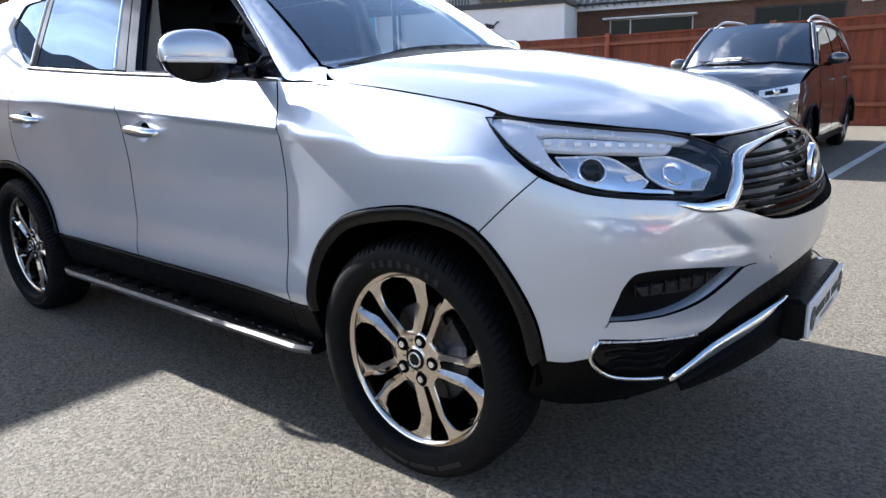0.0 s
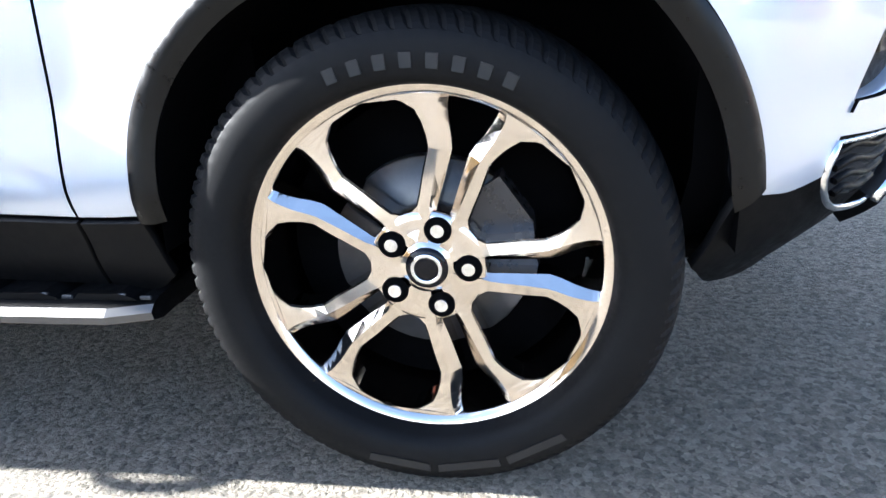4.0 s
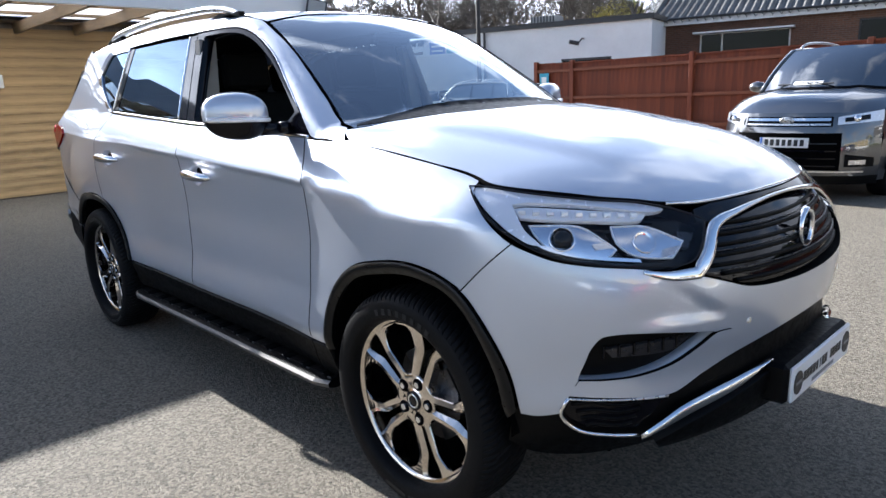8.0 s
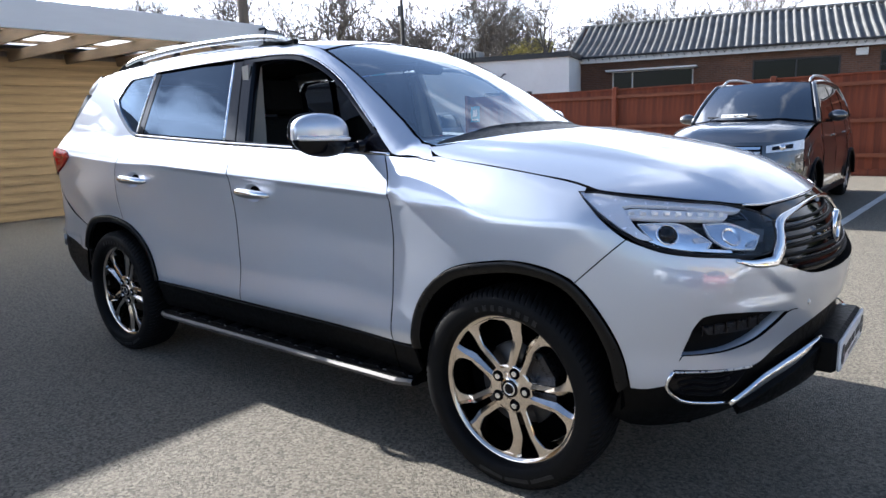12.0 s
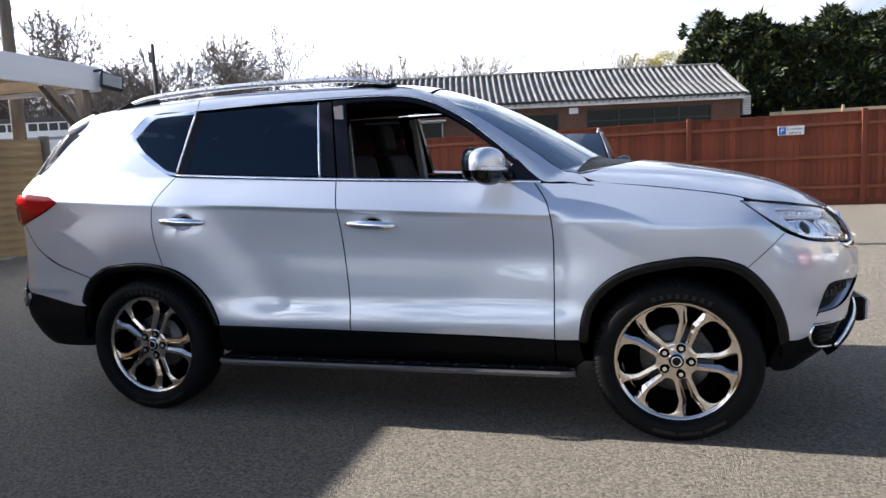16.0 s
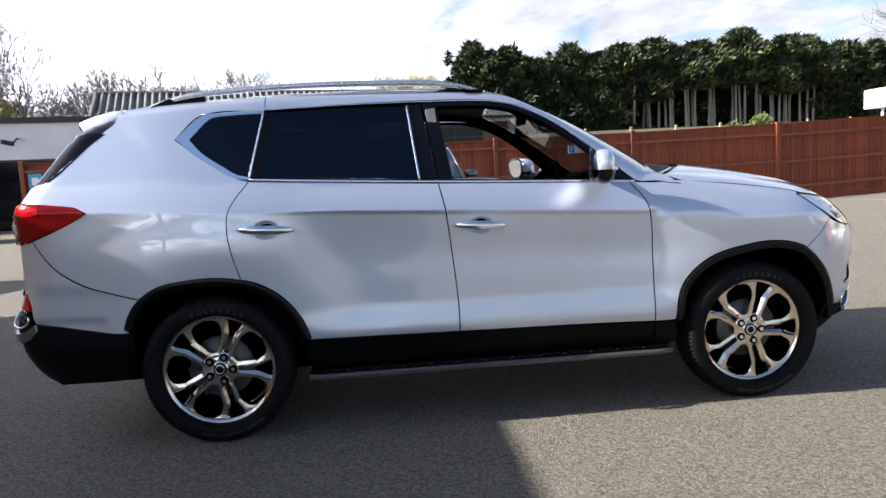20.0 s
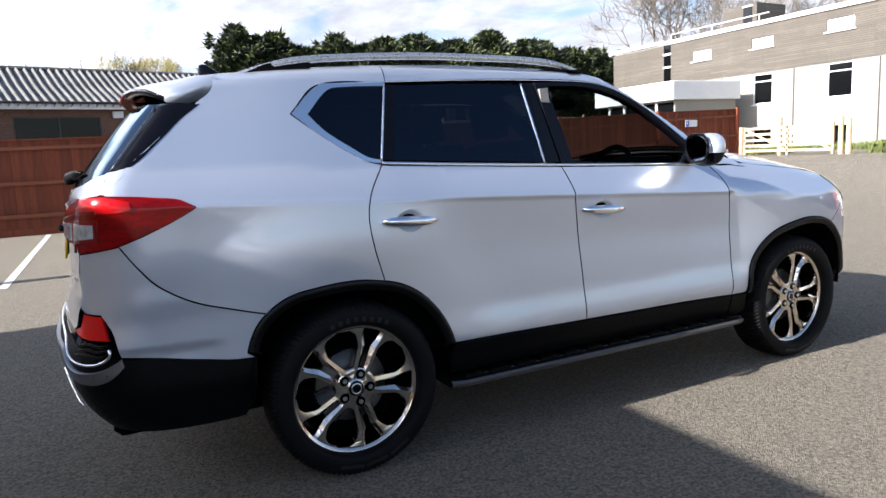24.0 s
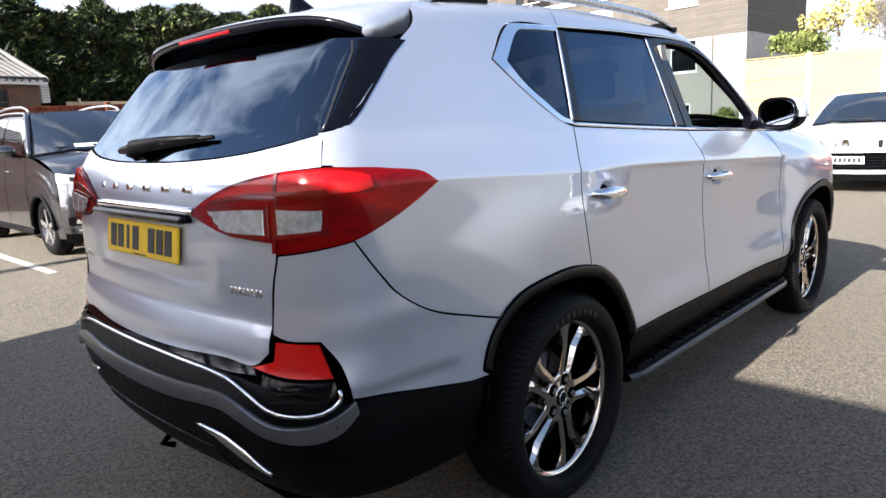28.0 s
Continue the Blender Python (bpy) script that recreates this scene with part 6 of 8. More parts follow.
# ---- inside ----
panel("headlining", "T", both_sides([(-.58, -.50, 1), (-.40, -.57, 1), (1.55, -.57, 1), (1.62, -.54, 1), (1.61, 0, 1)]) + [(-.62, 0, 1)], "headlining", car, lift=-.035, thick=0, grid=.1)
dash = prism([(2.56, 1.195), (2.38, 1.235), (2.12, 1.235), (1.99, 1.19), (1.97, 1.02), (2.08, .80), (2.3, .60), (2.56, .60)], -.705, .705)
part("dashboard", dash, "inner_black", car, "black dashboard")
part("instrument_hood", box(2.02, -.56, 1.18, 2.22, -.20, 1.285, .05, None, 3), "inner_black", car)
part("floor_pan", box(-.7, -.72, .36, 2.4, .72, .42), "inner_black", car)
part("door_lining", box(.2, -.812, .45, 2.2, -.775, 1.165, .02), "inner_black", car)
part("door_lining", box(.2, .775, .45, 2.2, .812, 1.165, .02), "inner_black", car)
wheel_ring = bmesh.new()
ringp = [(0, .185 * math.cos(a), .185 * math.sin(a)) for a in np.linspace(0, 2 * math.pi, 33)]
tube(ringp, .016, wheel_ring, 10)
tube([(.02, -.17, 0), (.03, .17, 0)], .018, wheel_ring, 8)
tube([(.03, 0, 0), (.02, 0, -.17)], .018, wheel_ring, 8)
sw = part("steering_wheel", wheel_ring, "inner_black", car, "black steering wheel", smooth=True)
sw.matrix_world = Matrix.Translation((1.86, -.36, 1.175)) @ Matrix.Rotation(radians(22), 4, "Y")
part("steering_boss", lathe([(0, -.02), (.07, -.01), (.075, .05)], 20), "inner_black", sw).matrix_basis = Matrix.Rotation(radians(-90), 4, "Z")


def seat(cx, cy, wide, rows=1):
    s = part("seat", box(cx - .02, cy - wide / 2, .68, cx + .50, cy + wide / 2, .84, .05, None, 3), "seat", car, "black leather seat")
    back = box(-.09, -wide / 2, 0, .09, wide / 2, .66, .06, None, 3)
    back.transform(Matrix.Translation((cx, cy, .76)) @ Matrix.Rotation(radians(-14), 4, "Y"))
    part("backrest", back, "seat", s)
    for k in range(rows):
        yy = cy if rows == 1 else cy + (k - (rows - 1) / 2) * .46
        head = box(-.05, -.13, 0, .05, .13, .19, .04, None, 3)
        head.transform(Matrix.Translation((cx - .18, yy, 1.425)) @ Matrix.Rotation(radians(-10), 4, "Y"))
        part("headrest", head, "seat", s)


seat(1.22, -.37, .52)
seat(1.22, .37, .52)
seat(.30, 0, 1.35, 3)
for sy in (-1, 1):
    part("pillar_trim", beam((1.225, sy * .70, 1.02), (1.165, sy * .645, 1.66), .05, .085, None, (0, 1, 0)), "pillar_cloth", car, "pale grey pillar lining")
    part("seat_belt", beam((1.20, sy * .665, 1.10), (1.155, sy * .61, 1.60), .006, .045, None, (0, 1, 0)), "seat", car)
part("inner_mirror", box(1.80, -.11, 1.60, 1.82, .11, 1.66, .02), "inner_black", car)

# ---- ground ----
def ground_z(x, y):
    return .55 * step(11.0, 24.0, x)


b = bmesh.new()
xs = np.concatenate([[-900, -300, -90, -40], np.arange(-20, 36, 2.0), [45, 70, 150, 400, 900]])
ys = np.concatenate([[-900, -300, -90, -40], np.arange(-20, 46, 3.0), [60, 120, 400, 900]])
grid_v = [[b.verts.new((x, y, float(ground_z(x, y)))) for y in ys] for x in xs]
for i in range(len(xs) - 1):
    for j in range(len(ys) - 1):
        b.faces.new((grid_v[i][j], grid_v[i + 1][j], grid_v[i + 1][j + 1], grid_v[i][j + 1]))
tagged(part("ground", b, "asphalt", smooth=True), "worn grey asphalt car yard", "ground", kind="structure")


def bay_line(x0, y0, x1, y1, w=.10):
    d = Vector((x1 - x0, y1 - y0, 0)).normalized()
    s = Vector((-d.y, d.x, 0)) * w / 2
    lb = bmesh.new()
    n = 8
    rows = []
    for k in range(n + 1):
        p = Vector((x0 + (x1 - x0) * k / n, y0 + (y1 - y0) * k / n, 0))
        p.z = float(ground_z(p.x, p.y)) + .004
        rows.append((lb.verts.new(p - s), lb.verts.new(p + s)))
    for a, c in zip(rows, rows[1:]):
        lb.faces.new((a[0], a[1], c[1], c[0]))
    bmesh.ops.recalc_face_normals(lb, faces=lb.faces[:])
    tagged(part("bay_line", lb, "line_paint"), "faded white painted parking bay line", "road marking", "bay lines", "structure")


for x0, y0, x1, y1 in ((-2.02, 5.9, -1.9, 13.2), (.29, 5.7, .22, 13.2), (2.85, 5.8, 3.10, 13.2), (5.90, 7.3, 6.45, 13.2), (8.6, 8.3, 9.3, 13.2), (13.9, 11.0, 13.5, 13.3), (14.75, 6.3, 15.4, 8.2), (19.95, 11.2, 19.7, 9.0), (12.6, 9.6, 17.0, 8.9)):
    bay_line(x0, y0, x1, y1)

# ---- stained close-board fence ----
FX = [-7.86, -6.64, -3.25, .42, 4.05, 7.80, 11.92, 16.00, 19.8]
FZ = [2.12, 2.10, 2.10, 2.12, 2.16, 2.18, 2.24, 2.36, 2.42]
timber_fence = thing("fence", "red-brown stained close-board timber fence along the yard", "fence")
BOARD = mesh_from(prism([(-.066, 0), (.066, 0), (.066, 1), (-.066, 1)], 0, .020), "board", "fence")
for i in range(len(FX) - 1):
    x0, x1 = FX[i], FX[i + 1]
    z0, z1 = float(ground_z(x0, 0)), float(ground_z(x1, 0))
    t0, t1 = FZ[i] - .07, FZ[i + 1] - .07
    bay = part("fence_bay", beam((x0, 13.49, t0 + .012), (x1, 13.49, t1 + .012), .085, .03), "fence", timber_fence)
    n = int((x1 - x0 - .1) / .125)
    for k in range(n):
        t = (k + .5) / n
        bx = x0 + .05 + (x1 - x0 - .1) * t
        zb, zt = z0 + (z1 - z0) * t + .14, t0 + (t1 - t0) * t
        o = part("board", BOARD, None, bay)
        o.matrix_basis = Matrix.LocRotScale((bx, 13.5 + .004 * (k % 3), zb), Euler((0, 0, radians(6 + random.uniform(-2, 2)))), (1, 1, zt - zb + random.uniform(-.006, .006)))
    for hgt, nm in ((.42, "rail"), (1.12, "rail"), (1.86, "rail")):
        part(nm, beam((x0, 13.455, z0 + hgt), (x1, 13.455, z1 + hgt * (t1 - z1) / (t0 - z0)), .07, .075), "fence_rail", bay)
    part("gravel_board", beam((x0, 13.495, z0 + .07), (x1, 13.495, z1 + .07), .03, .15), "fence", bay)
for x, z in zip(FX, FZ):
    part("post", box(x - .055, 13.40, float(ground_z(x, 0)) - .02, x + .055, 13.52, z, .006), "fence", timber_fence)
# parking sign on the fence
sg = thing("parking_sign", "small white customer parking sign with blue square", "sign")
part("plate", box(6.00, 13.40, 1.66, 6.56, 13.412, 1.86, .004), "white_sign", sg)
part("blue_square", box(6.015, 13.396, 1.675, 6.17, 13.3995, 1.845), "blue_sign", sg)


def words(txt, size, m, mat, parent, name="lettering"):
    c = bpy.data.curves.new(name, "FONT")
    c.body, c.size, c.align_x, c.align_y, c.extrude = txt, size, "CENTER", "CENTER", .001
    ob = new("t", c)
    dg = bpy.context.evaluated_depsgraph_get()
    me = bpy.data.meshes.new_from_object(ob.evaluated_get(dg))
    bpy.data.objects.remove(ob)
    me.materials.clear()
    me.materials.append(M[mat])
    o = part(name, me, None, parent)
    o.matrix_basis = m
    return o


FACE_CAM = Matrix.Rotation(radians(90), 4, "X")
words("P", .15, Matrix.Translation((6.092, 13.394, 1.76)) @ FACE_CAM, "white_sign", sg)
words("Customer", .085, Matrix.Translation((6.365, 13.397, 1.80)) @ FACE_CAM, "ink", sg)
words("parking", .085, Matrix.Translation((6.365, 13.397, 1.715)) @ FACE_CAM, "ink", sg)
sg2 = thing("parking_sign", "small white customer parking sign with blue square", "sign")
part("plate", box(17.2, 13.40, 1.80, 17.76, 13.412, 2.02, .004), "white_sign", sg2)
part("blue_square", box(17.21, 13.396, 1.815, 17.37, 13.3995, 2.0), "blue_sign", sg2)
words("P", .15, Matrix.Translation((17.29, 13.394, 1.91)) @ FACE_CAM, "white_sign", sg2)
bs = thing("blue_sign", "small pale blue notice board on the fence", "sign")
part("plate", box(-7.72, 13.41, 1.36, -7.40, 13.42, 1.80, .004), "cyan_sign", bs)
part("emblem", box(-7.64, 13.404, 1.52, -7.48, 13.409, 1.70), "white_sign", bs)
part("print_bar", box(-7.68, 13.404, 1.40, -7.44, 13.409, 1.45), "white_sign", bs)

# ---- carport ----
cp = thing("carport", "open timber carport with white fascia and cloudy plastic roof sheets", "carport")
Y0, Y1, XF, XB = -14.0, 3.38, -3.93, -8.35
part("fascia", box(XF - .04, Y0, 2.475, XF, Y1, 2.785, .006), "white_wood", cp, "white painted fascia board")
part("fascia", box(XB, Y1 - .04, 2.475, XF - .042, Y1, 2.775, .006), "white_wood", cp)
ny = 21
for k in range(ny):
    y = Y1 - .12 - k * (Y1 - Y0 - .2) / (ny - 1)
    part("joist", beam((XB, y, 2.60), (XF - .05, y, 2.60), .05, .15), "joist", cp)
for x in (-4.6, -5.7, -6.8, -7.9):
    part("purlin", beam((x, Y0, 2.695), (x, Y1 - .05, 2.695), .09, .04), "joist", cp)
SHEET = (-3.98, -4.62, -5.72, -6.82, -7.50)
for i in range(4):
    for k in range(0, ny - 1):
        ya, yb = Y1 - .12 - k * (Y1 - Y0 - .2) / (ny - 1), Y1 - .12 - (k + 1) * (Y1 - Y0 - .2) / (ny - 1)
        if k == 0:
            ya = Y1 - .075
        part("roof_sheet", box(SHEET[i + 1] - .06, yb - .03, 2.718 + .006 * (i % 2) + .003 * (k % 2), SHEET[i] + .002, ya + .03, 2.7205 + .006 * (i % 2) + .003 * (k % 2)), "sheet", cp, "cloudy plastic roof sheet")
part("roof_felt", box(XB, Y0, 2.742, -7.47, Y1 - .045, 2.757), "dark_trim", cp)
for y in (3.27, -3.2, -9.5):
    post = part("post", box(-4.20, y - .06, 0, -4.08, y + .06, 2.53, .006), "post_wood", cp, "weathered square post")
    part("brace", beam((-4.14, y - .02, 1.95), (-4.14, y - .62, 2.52), .09, .09), "post_wood", cp)
    part("brace", beam((-4.18, y, 1.95), (-4.75, y, 2.55), .09, .09), "post_wood", cp)
fl = thing("floodlight", "black square floodlight on the carport corner", "floodlight")
part("bracket", tube([(-3.93, 3.27, 2.72), (-3.86, 3.32, 2.73), (-3.82, 3.36, 2.68)], .018, sides=8), "dark_trim", fl)
hb = box(-.14, -.03, -.11, .14, .03, .11, .012)
hm = Matrix.Translation((-3.78, 3.40, 2.585)) @ Matrix.Rotation(radians(62), 4, "Z") @ Matrix.Rotation(radians(-22), 4, "X") @ Matrix.Rotation(radians(14), 4, "Y")
hb.transform(hm)
part("housing", hb, "dark_trim", fl)
hg = box(-.115, -.036, -.085, .115, -.031, .085)
hg.transform(hm)
part("lens", hg, "concrete", fl, "greenish floodlight lens")
pir = thing("security_camera", "small dark security camera under the carport", "camera")
part("body", tube([(-5.2, 2.7, 2.46), (-5.0, 2.62, 2.44)], .05, sides=10), "dark_trim", pir)
part("mount", tube([(-5.2, 2.7, 2.53), (-5.2, 2.7, 2.45)], .02, sides=8), "dark_trim", pir)

# board wall at the back of the carport
bw = thing("timber_wall", "overlapped horizontal timber board wall", "wall", kind="structure")
TB = mesh_from(prism([(0, 0), (1, 0), (1, .152), (0, .152)], 0, .022), "plank", "timber")
for r in range(18):
    z = .02 + r * .143
    cuts = [-14.0, -9.0 - (r % 3) * .7, -3.4 - (r % 2) * 1.3, 3.32]
    for a, c in zip(cuts, cuts[1:]):
        o = part("plank", TB, None, bw)
        o.matrix_basis = Matrix.LocRotScale((-8.0 + random.uniform(-.004, .004), a + .004, z), Euler((radians(0), 0, radians(90))), (c - a - .008, 1, 1)) @ Matrix.Rotation(radians(-5), 4, "X")
part("backing", box(-8.12, -14, 0, -8.03, 3.3, 2.735), "post_wood", bw)
side_wall = thing("low_board_wall", "weathered grey horizontal board fence", "fence")
for r in range(14):
    o = part("plank", TB, None, side_wall)
    o.matrix_basis = Matrix.LocRotScale((-8.9, 3.35, .03 + r * .15), Euler((0, 0, radians(72))), (3.1, 1, 1)) @ Matrix.Rotation(radians(-4), 4, "X")
part("post", box(-8.0, 6.25, 0, -7.88, 6.37, 2.2), "post_wood", side_wall)
nsg = thing("wall_sign", "white nameplate with two rows of dark bars", "sign")
part("plate", box(-7.965, -.21, 1.71, -7.955, .39, 1.91, .003), "white_sign", nsg)
for i, w in enumerate((.03, .03, .028, .028, .022, .01, .03, .028, 0, .03, .03, .028, .028)):
    if w:
        y = -.15 + i * .038
        part("print_bar", box(-7.954, y, 1.80, -7.952, y + w, 1.845), "grey_ink", nsg)

bush = thing("bush", "dark tangled bush behind the low board fence", "shrub")
BUSH_AT = [(-10.2 - .25 * k, 3.6 + .5 * k, 1.5 + .35 * (k % 3)) for k in range(7)]

# ---- poles ----
def pole(x, y, r, h, lab):
    p = thing("utility_pole", lab, "pole")
    part("shaft", tube([(x, y, -.1), (x, y, h)], [r, r * .72], sides=14), "post_wood" if r > .11 else "pole", p, smooth=True)
    part("fitting", box(x - .09, y - .16, h - .75, x + .09, y - .05, h - .35), "dark_trim", p)


pole(-8.7, 6.5, .13, 8.5, "tall round timber utility pole")
pole(-15.1, 18.9, .10, 6.5, "dark tarred pole with a small box on top")


# ---- parked cars ----
def grid_mesh(f, nu, nv, name, mat, thick=0.0):
    """A sheet over f(u, v), u and v from 0 to 1."""
    vs = [tuple(f(i / nu, j / nv)) for i in range(nu + 1) for j in range(nv + 1)]
    fs = [(i * (nv + 1) + j, (i + 1) * (nv + 1) + j, (i + 1) * (nv + 1) + j + 1, i * (nv + 1) + j + 1) for i in range(nu) for j in range(nv)]
    me = bpy.data.meshes.new(name)
    me.from_pydata(vs, [], fs)
    me.materials.append(M[mat])
    for p in me.polygons:
        p.use_smooth = True
    return me


def both_ways(me):
    """The mesh of the other side."""
    m2 = me.copy()
    m2.transform(Matrix.Scale(-1, 4, (0, 1, 0)))
    m2.flip_normals()
    return m2


def mix3(a, b, t):
    return Vector(a).lerp(Vector(b), t)


def parked_car(name, label, at, L=4.5, W=1.84, H=1.69, zn=.98, zc=1.13, zb=1.17, xc=1.12, r0=1.85, r1=3.95, xt=4.32, wf=.95, wr=3.64, R=.345,
               body="ford_grey", rails=False, strip=False, grille="bar", rear_plate=False, bumper="black_plastic", bow=.42):
    c = thing(name, label, "car", "parked cars", at=at)
    hw = W / 2
    sill = .24

    def width(z):
        return hw * (1 - .07 * max(0, (z - .62) / .6) ** 1.6 - .05 * max(0, (.5 - z) / .4) ** 2)

    def front(eta, z):
        a = abs(eta)
        rake = .10 * max(0, (z - .55) / .5) ** 1.8 + .05 * max(0, (.42 - z) / .25) ** 2
        return Vector((-bow * a ** 3.0 - rake, eta * width(z) * (1 - .05 * a ** 4), z))

    def tail(eta, z):
        a = abs(eta)
        rake = .16 * max(0, (z - .6) / .6) ** 1.6 + .06 * max(0, (.5 - z) / .3) ** 2
        return Vector((-L + .26 * a ** 3.5 + rake, eta * width(z) * (1 - .05 * a ** 4), z))

    def top_at(u):
        zf, zr_ = zn - .05, zb
        k = min(1, u / .27)
        return zf + (zc - .01 - zf) * (1 - (1 - k) ** 2.2) + (zr_ - zc) * max(0, (u - .27) / .73)

    def low_at(x):
        z = sill
        for wx in (-wf, -wr):
            d = abs(x - wx)
            if d < R * 1.14:
                z = max(z, R + math.sqrt((R * 1.14) ** 2 - d * d))
        return z

    def side(u, v):
        xf, xr = front(1, .7).x, tail(1, .7).x
        x = xf + (xr - xf) * u
        z = low_at(x) + (top_at(u) - low_at(x)) * v
        a, b = front(1, z), tail(1, z)
        k = u
        p = a.lerp(b, k)
        end = min(1, min(u, 1 - u) / .12)
        y = width(z) * (.95 + .05 * (1 - (1 - end) ** 2)) + .012 * math.exp(-((v - .62) / .09) ** 2)
        arch = min(abs(x + wf), abs(x + wr))
        y += .018 * max(0, 1 - max(0, arch - R * 1.1) / .10) * (1 if v < .5 else .4)
        return Vector((p.x if v > .3 else x * (1 - v / .3) + p.x * v / .3, y, z))

    sm = grid_mesh(side, 96, 14, "side_panel", body)
    part("side_panel", sm, None, c)
    part("side_panel", both_ways(sm), None, c)
    part("front_panel", grid_mesh(lambda u, v: front(u * 2 - 1, .30 + (zn - .05 - .30) * v), 28, 14, "front_panel", body), None, c)
    part("front_skirt", grid_mesh(lambda u, v: front(u * 2 - 1, .20 + .10 * v), 28, 4, "front_skirt", bumper), None, c)
    part("tail_panel", grid_mesh(lambda u, v: tail(1 - u * 2, .28 + (zb - .28) * v), 24, 14, "tail_panel", body), None, c)

    def bonnet(u, v):
        eta = v * 2 - 1
        a = front(eta, zn - .05)
        cowl = Vector((-xc - .30 * abs(eta) ** 2, eta * width(zc) * .97, zc - .01))
        p = a.lerp(cowl, u)
        p.z = a.z + (cowl.z - a.z) * (1 - (1 - u) ** 2.2) + .05 * (1 - abs(eta) ** 3) * min(1, u * 4) + .018 * math.exp(-((abs(eta) - .52) / .07) ** 2) * u
        return p

    part("bonnet", grid_mesh(bonnet, 22, 32, "bonnet", body), None, c)
    # upper part: windscreen, roof, sides, rear window
    rw = hw * .70

    def screen(u, v):
        eta = v * 2 - 1
        a = bonnet(1, v) + Vector((0, 0, .01))
        b = Vector((-r0 - .10 * eta * eta, eta * rw, H - .05 + .03 * (1 - eta * eta)))
        p = a.lerp(b, u)
        p += Vector((.05, 0, .05)) * math.sin(math.pi * u) * .6
        return p

    def roof(u, v):
        eta = v * 2 - 1
        a = screen(1, v)
        b = Vector((-r1 + .04 * eta * eta, eta * rw * .96, H - .07 + .02 * (1 - eta * eta)))
        p = a.lerp(b, u)
        p.z += .035 * math.sin(math.pi * u)
        return p

    def backlight(u, v):
        eta = v * 2 - 1
        a = roof(1, v)
        b = tail(eta, zb)
        return a.lerp(b, u) + Vector((-.03, 0, .03)) * math.sin(math.pi * u)

    def belt(k):
        return side(.27 + .73 * k, 1)

    def flank(u, v):
        """u along the car, v from the belt to the roof edge; the +y side."""
        if u < .25:
            t = screen(u / .25, 1)
        elif u < .8:
            t = roof((u - .25) / .55, 1)
        else:
            t = backlight((u - .8) / .2, 1)
        b0, b1 = bonnet(1, 1), tail(1, zb)
        bx = b0.lerp(b1, max(0, min(1, (t.x - b0.x) / (b1.x - b0.x))))
        p = Vector((t.x, bx.y, bx.z)).lerp(t, v)
        p.y += .03 * math.sin(math.pi * v)
        return p

    part("roof", grid_mesh(roof, 16, 20, "roof", body), None, c)
    fm = grid_mesh(flank, 60, 8, "window_frame", "gloss_black")
    part("window_frame", fm, None, c)
    part("window_frame", both_ways(fm), None, c)
    part("windscreen", grid_mesh(lambda u, v: screen(.02 + .96 * u, .03 + .94 * v) + Vector((.004, 0, .004)), 12, 16, "windscreen", "parked_glass"), None, c, "glossy windscreen reflecting the clouds")
    part("windscreen_frame", grid_mesh(screen, 12, 16, "windscreen_frame", "gloss_black"), None, c)
    part("rear_window", grid_mesh(lambda u, v: backlight(.1 + .8 * u, .08 + .84 * v) + Vector((-.005, 0, .004)), 8, 12, "rear_window", "parked_glass"), None, c)
    part("tailgate_frame", grid_mesh(backlight, 8, 12, "tailgate_frame", body), None, c)
    for a, b in ((.13, .43), (.45, .66), (.68, .85)):
        gm = grid_mesh(lambda u, v: flank(a + (b - a) * u, .07 + .80 * v) + Vector((0, .005, .001)), 12, 5, "side_window", "parked_glass")
        part("side_window", gm, None, c)
        part("side_window", both_ways(gm), None, c)
    # the painted rail over the windows and the pillar beside the screen
    for s in (1, -1):
        pts = [flank(u, 1) for u in [k / 24 * .98 for k in range(25)]]
        part("roof_edge", tube([(p.x, s * (p.y + .004), p.z) for p in pts], .030, sides=8), body, c, smooth=True)
        if rails:
            rp = [roof(u, 1) for u in (.05, .1, .2, .4, .6, .8, .9, .95)]
            hh = (.01, .05, .075, .08, .08, .075, .05, .01)
            part("roof_rail", tube([(p.x, s * (p.y - .06), p.z + h + .015) for p, h in zip(rp, hh)], .017, sides=8), "satin", c, "silver roof rail", smooth=True)
    # dark floor and wheel wells
    part("underbody", box(-L + .35, -hw + .22, .20, -.42, hw - .22, zc - .22), "inner_black", c)
    part("seat_row", box(-2.5, -hw + .3, .5, -2.3, hw - .3, 1.15, .05), "seat", c)
    for wx in (-wf, -wr):
        for s in (1, -1):
            w = part("wheel", lathe([(R * .62, -.10), (R * .93, -.10), (R * .99, -.06), (R, 0), (R * .99, .06), (R * .93, .095), (R * .80, .105), (R * .68, .095), (R * .66, .08)], 40), "rubber", c, smooth=True)
            w.matrix_basis = Matrix.Translation((wx, s * (hw - .125), R)) @ (Matrix.Identity(4) if s > 0 else Matrix.Rotation(math.pi, 4, "Z"))
            part("rim", lathe([(R * .66, .085), (R * .64, .092), (R * .60, .06), (R * .3, .03), (.0, .03)], 32), "bumper_satin", w)
            sp = bmesh.new()
            for k in range(5):
                ang = 2 * math.pi * k / 5 + .3
                d = Vector((math.cos(ang), 0, math.sin(ang)))
                beam(d * R * .10 + Vector((0, .075, 0)), d * R * .65 + Vector((0, .085, 0)), .055, .03, sp, up=(0, 1, 0))
            part("spokes", sp, "satin", w)
            lip = [(wx + R * 1.16 * math.cos(t), s * (width(R + R * 1.16 * math.sin(t)) + .014), R + R * 1.16 * math.sin(t)) for t in [math.pi * (k / 20 * 1.0) for k in range(21)]]
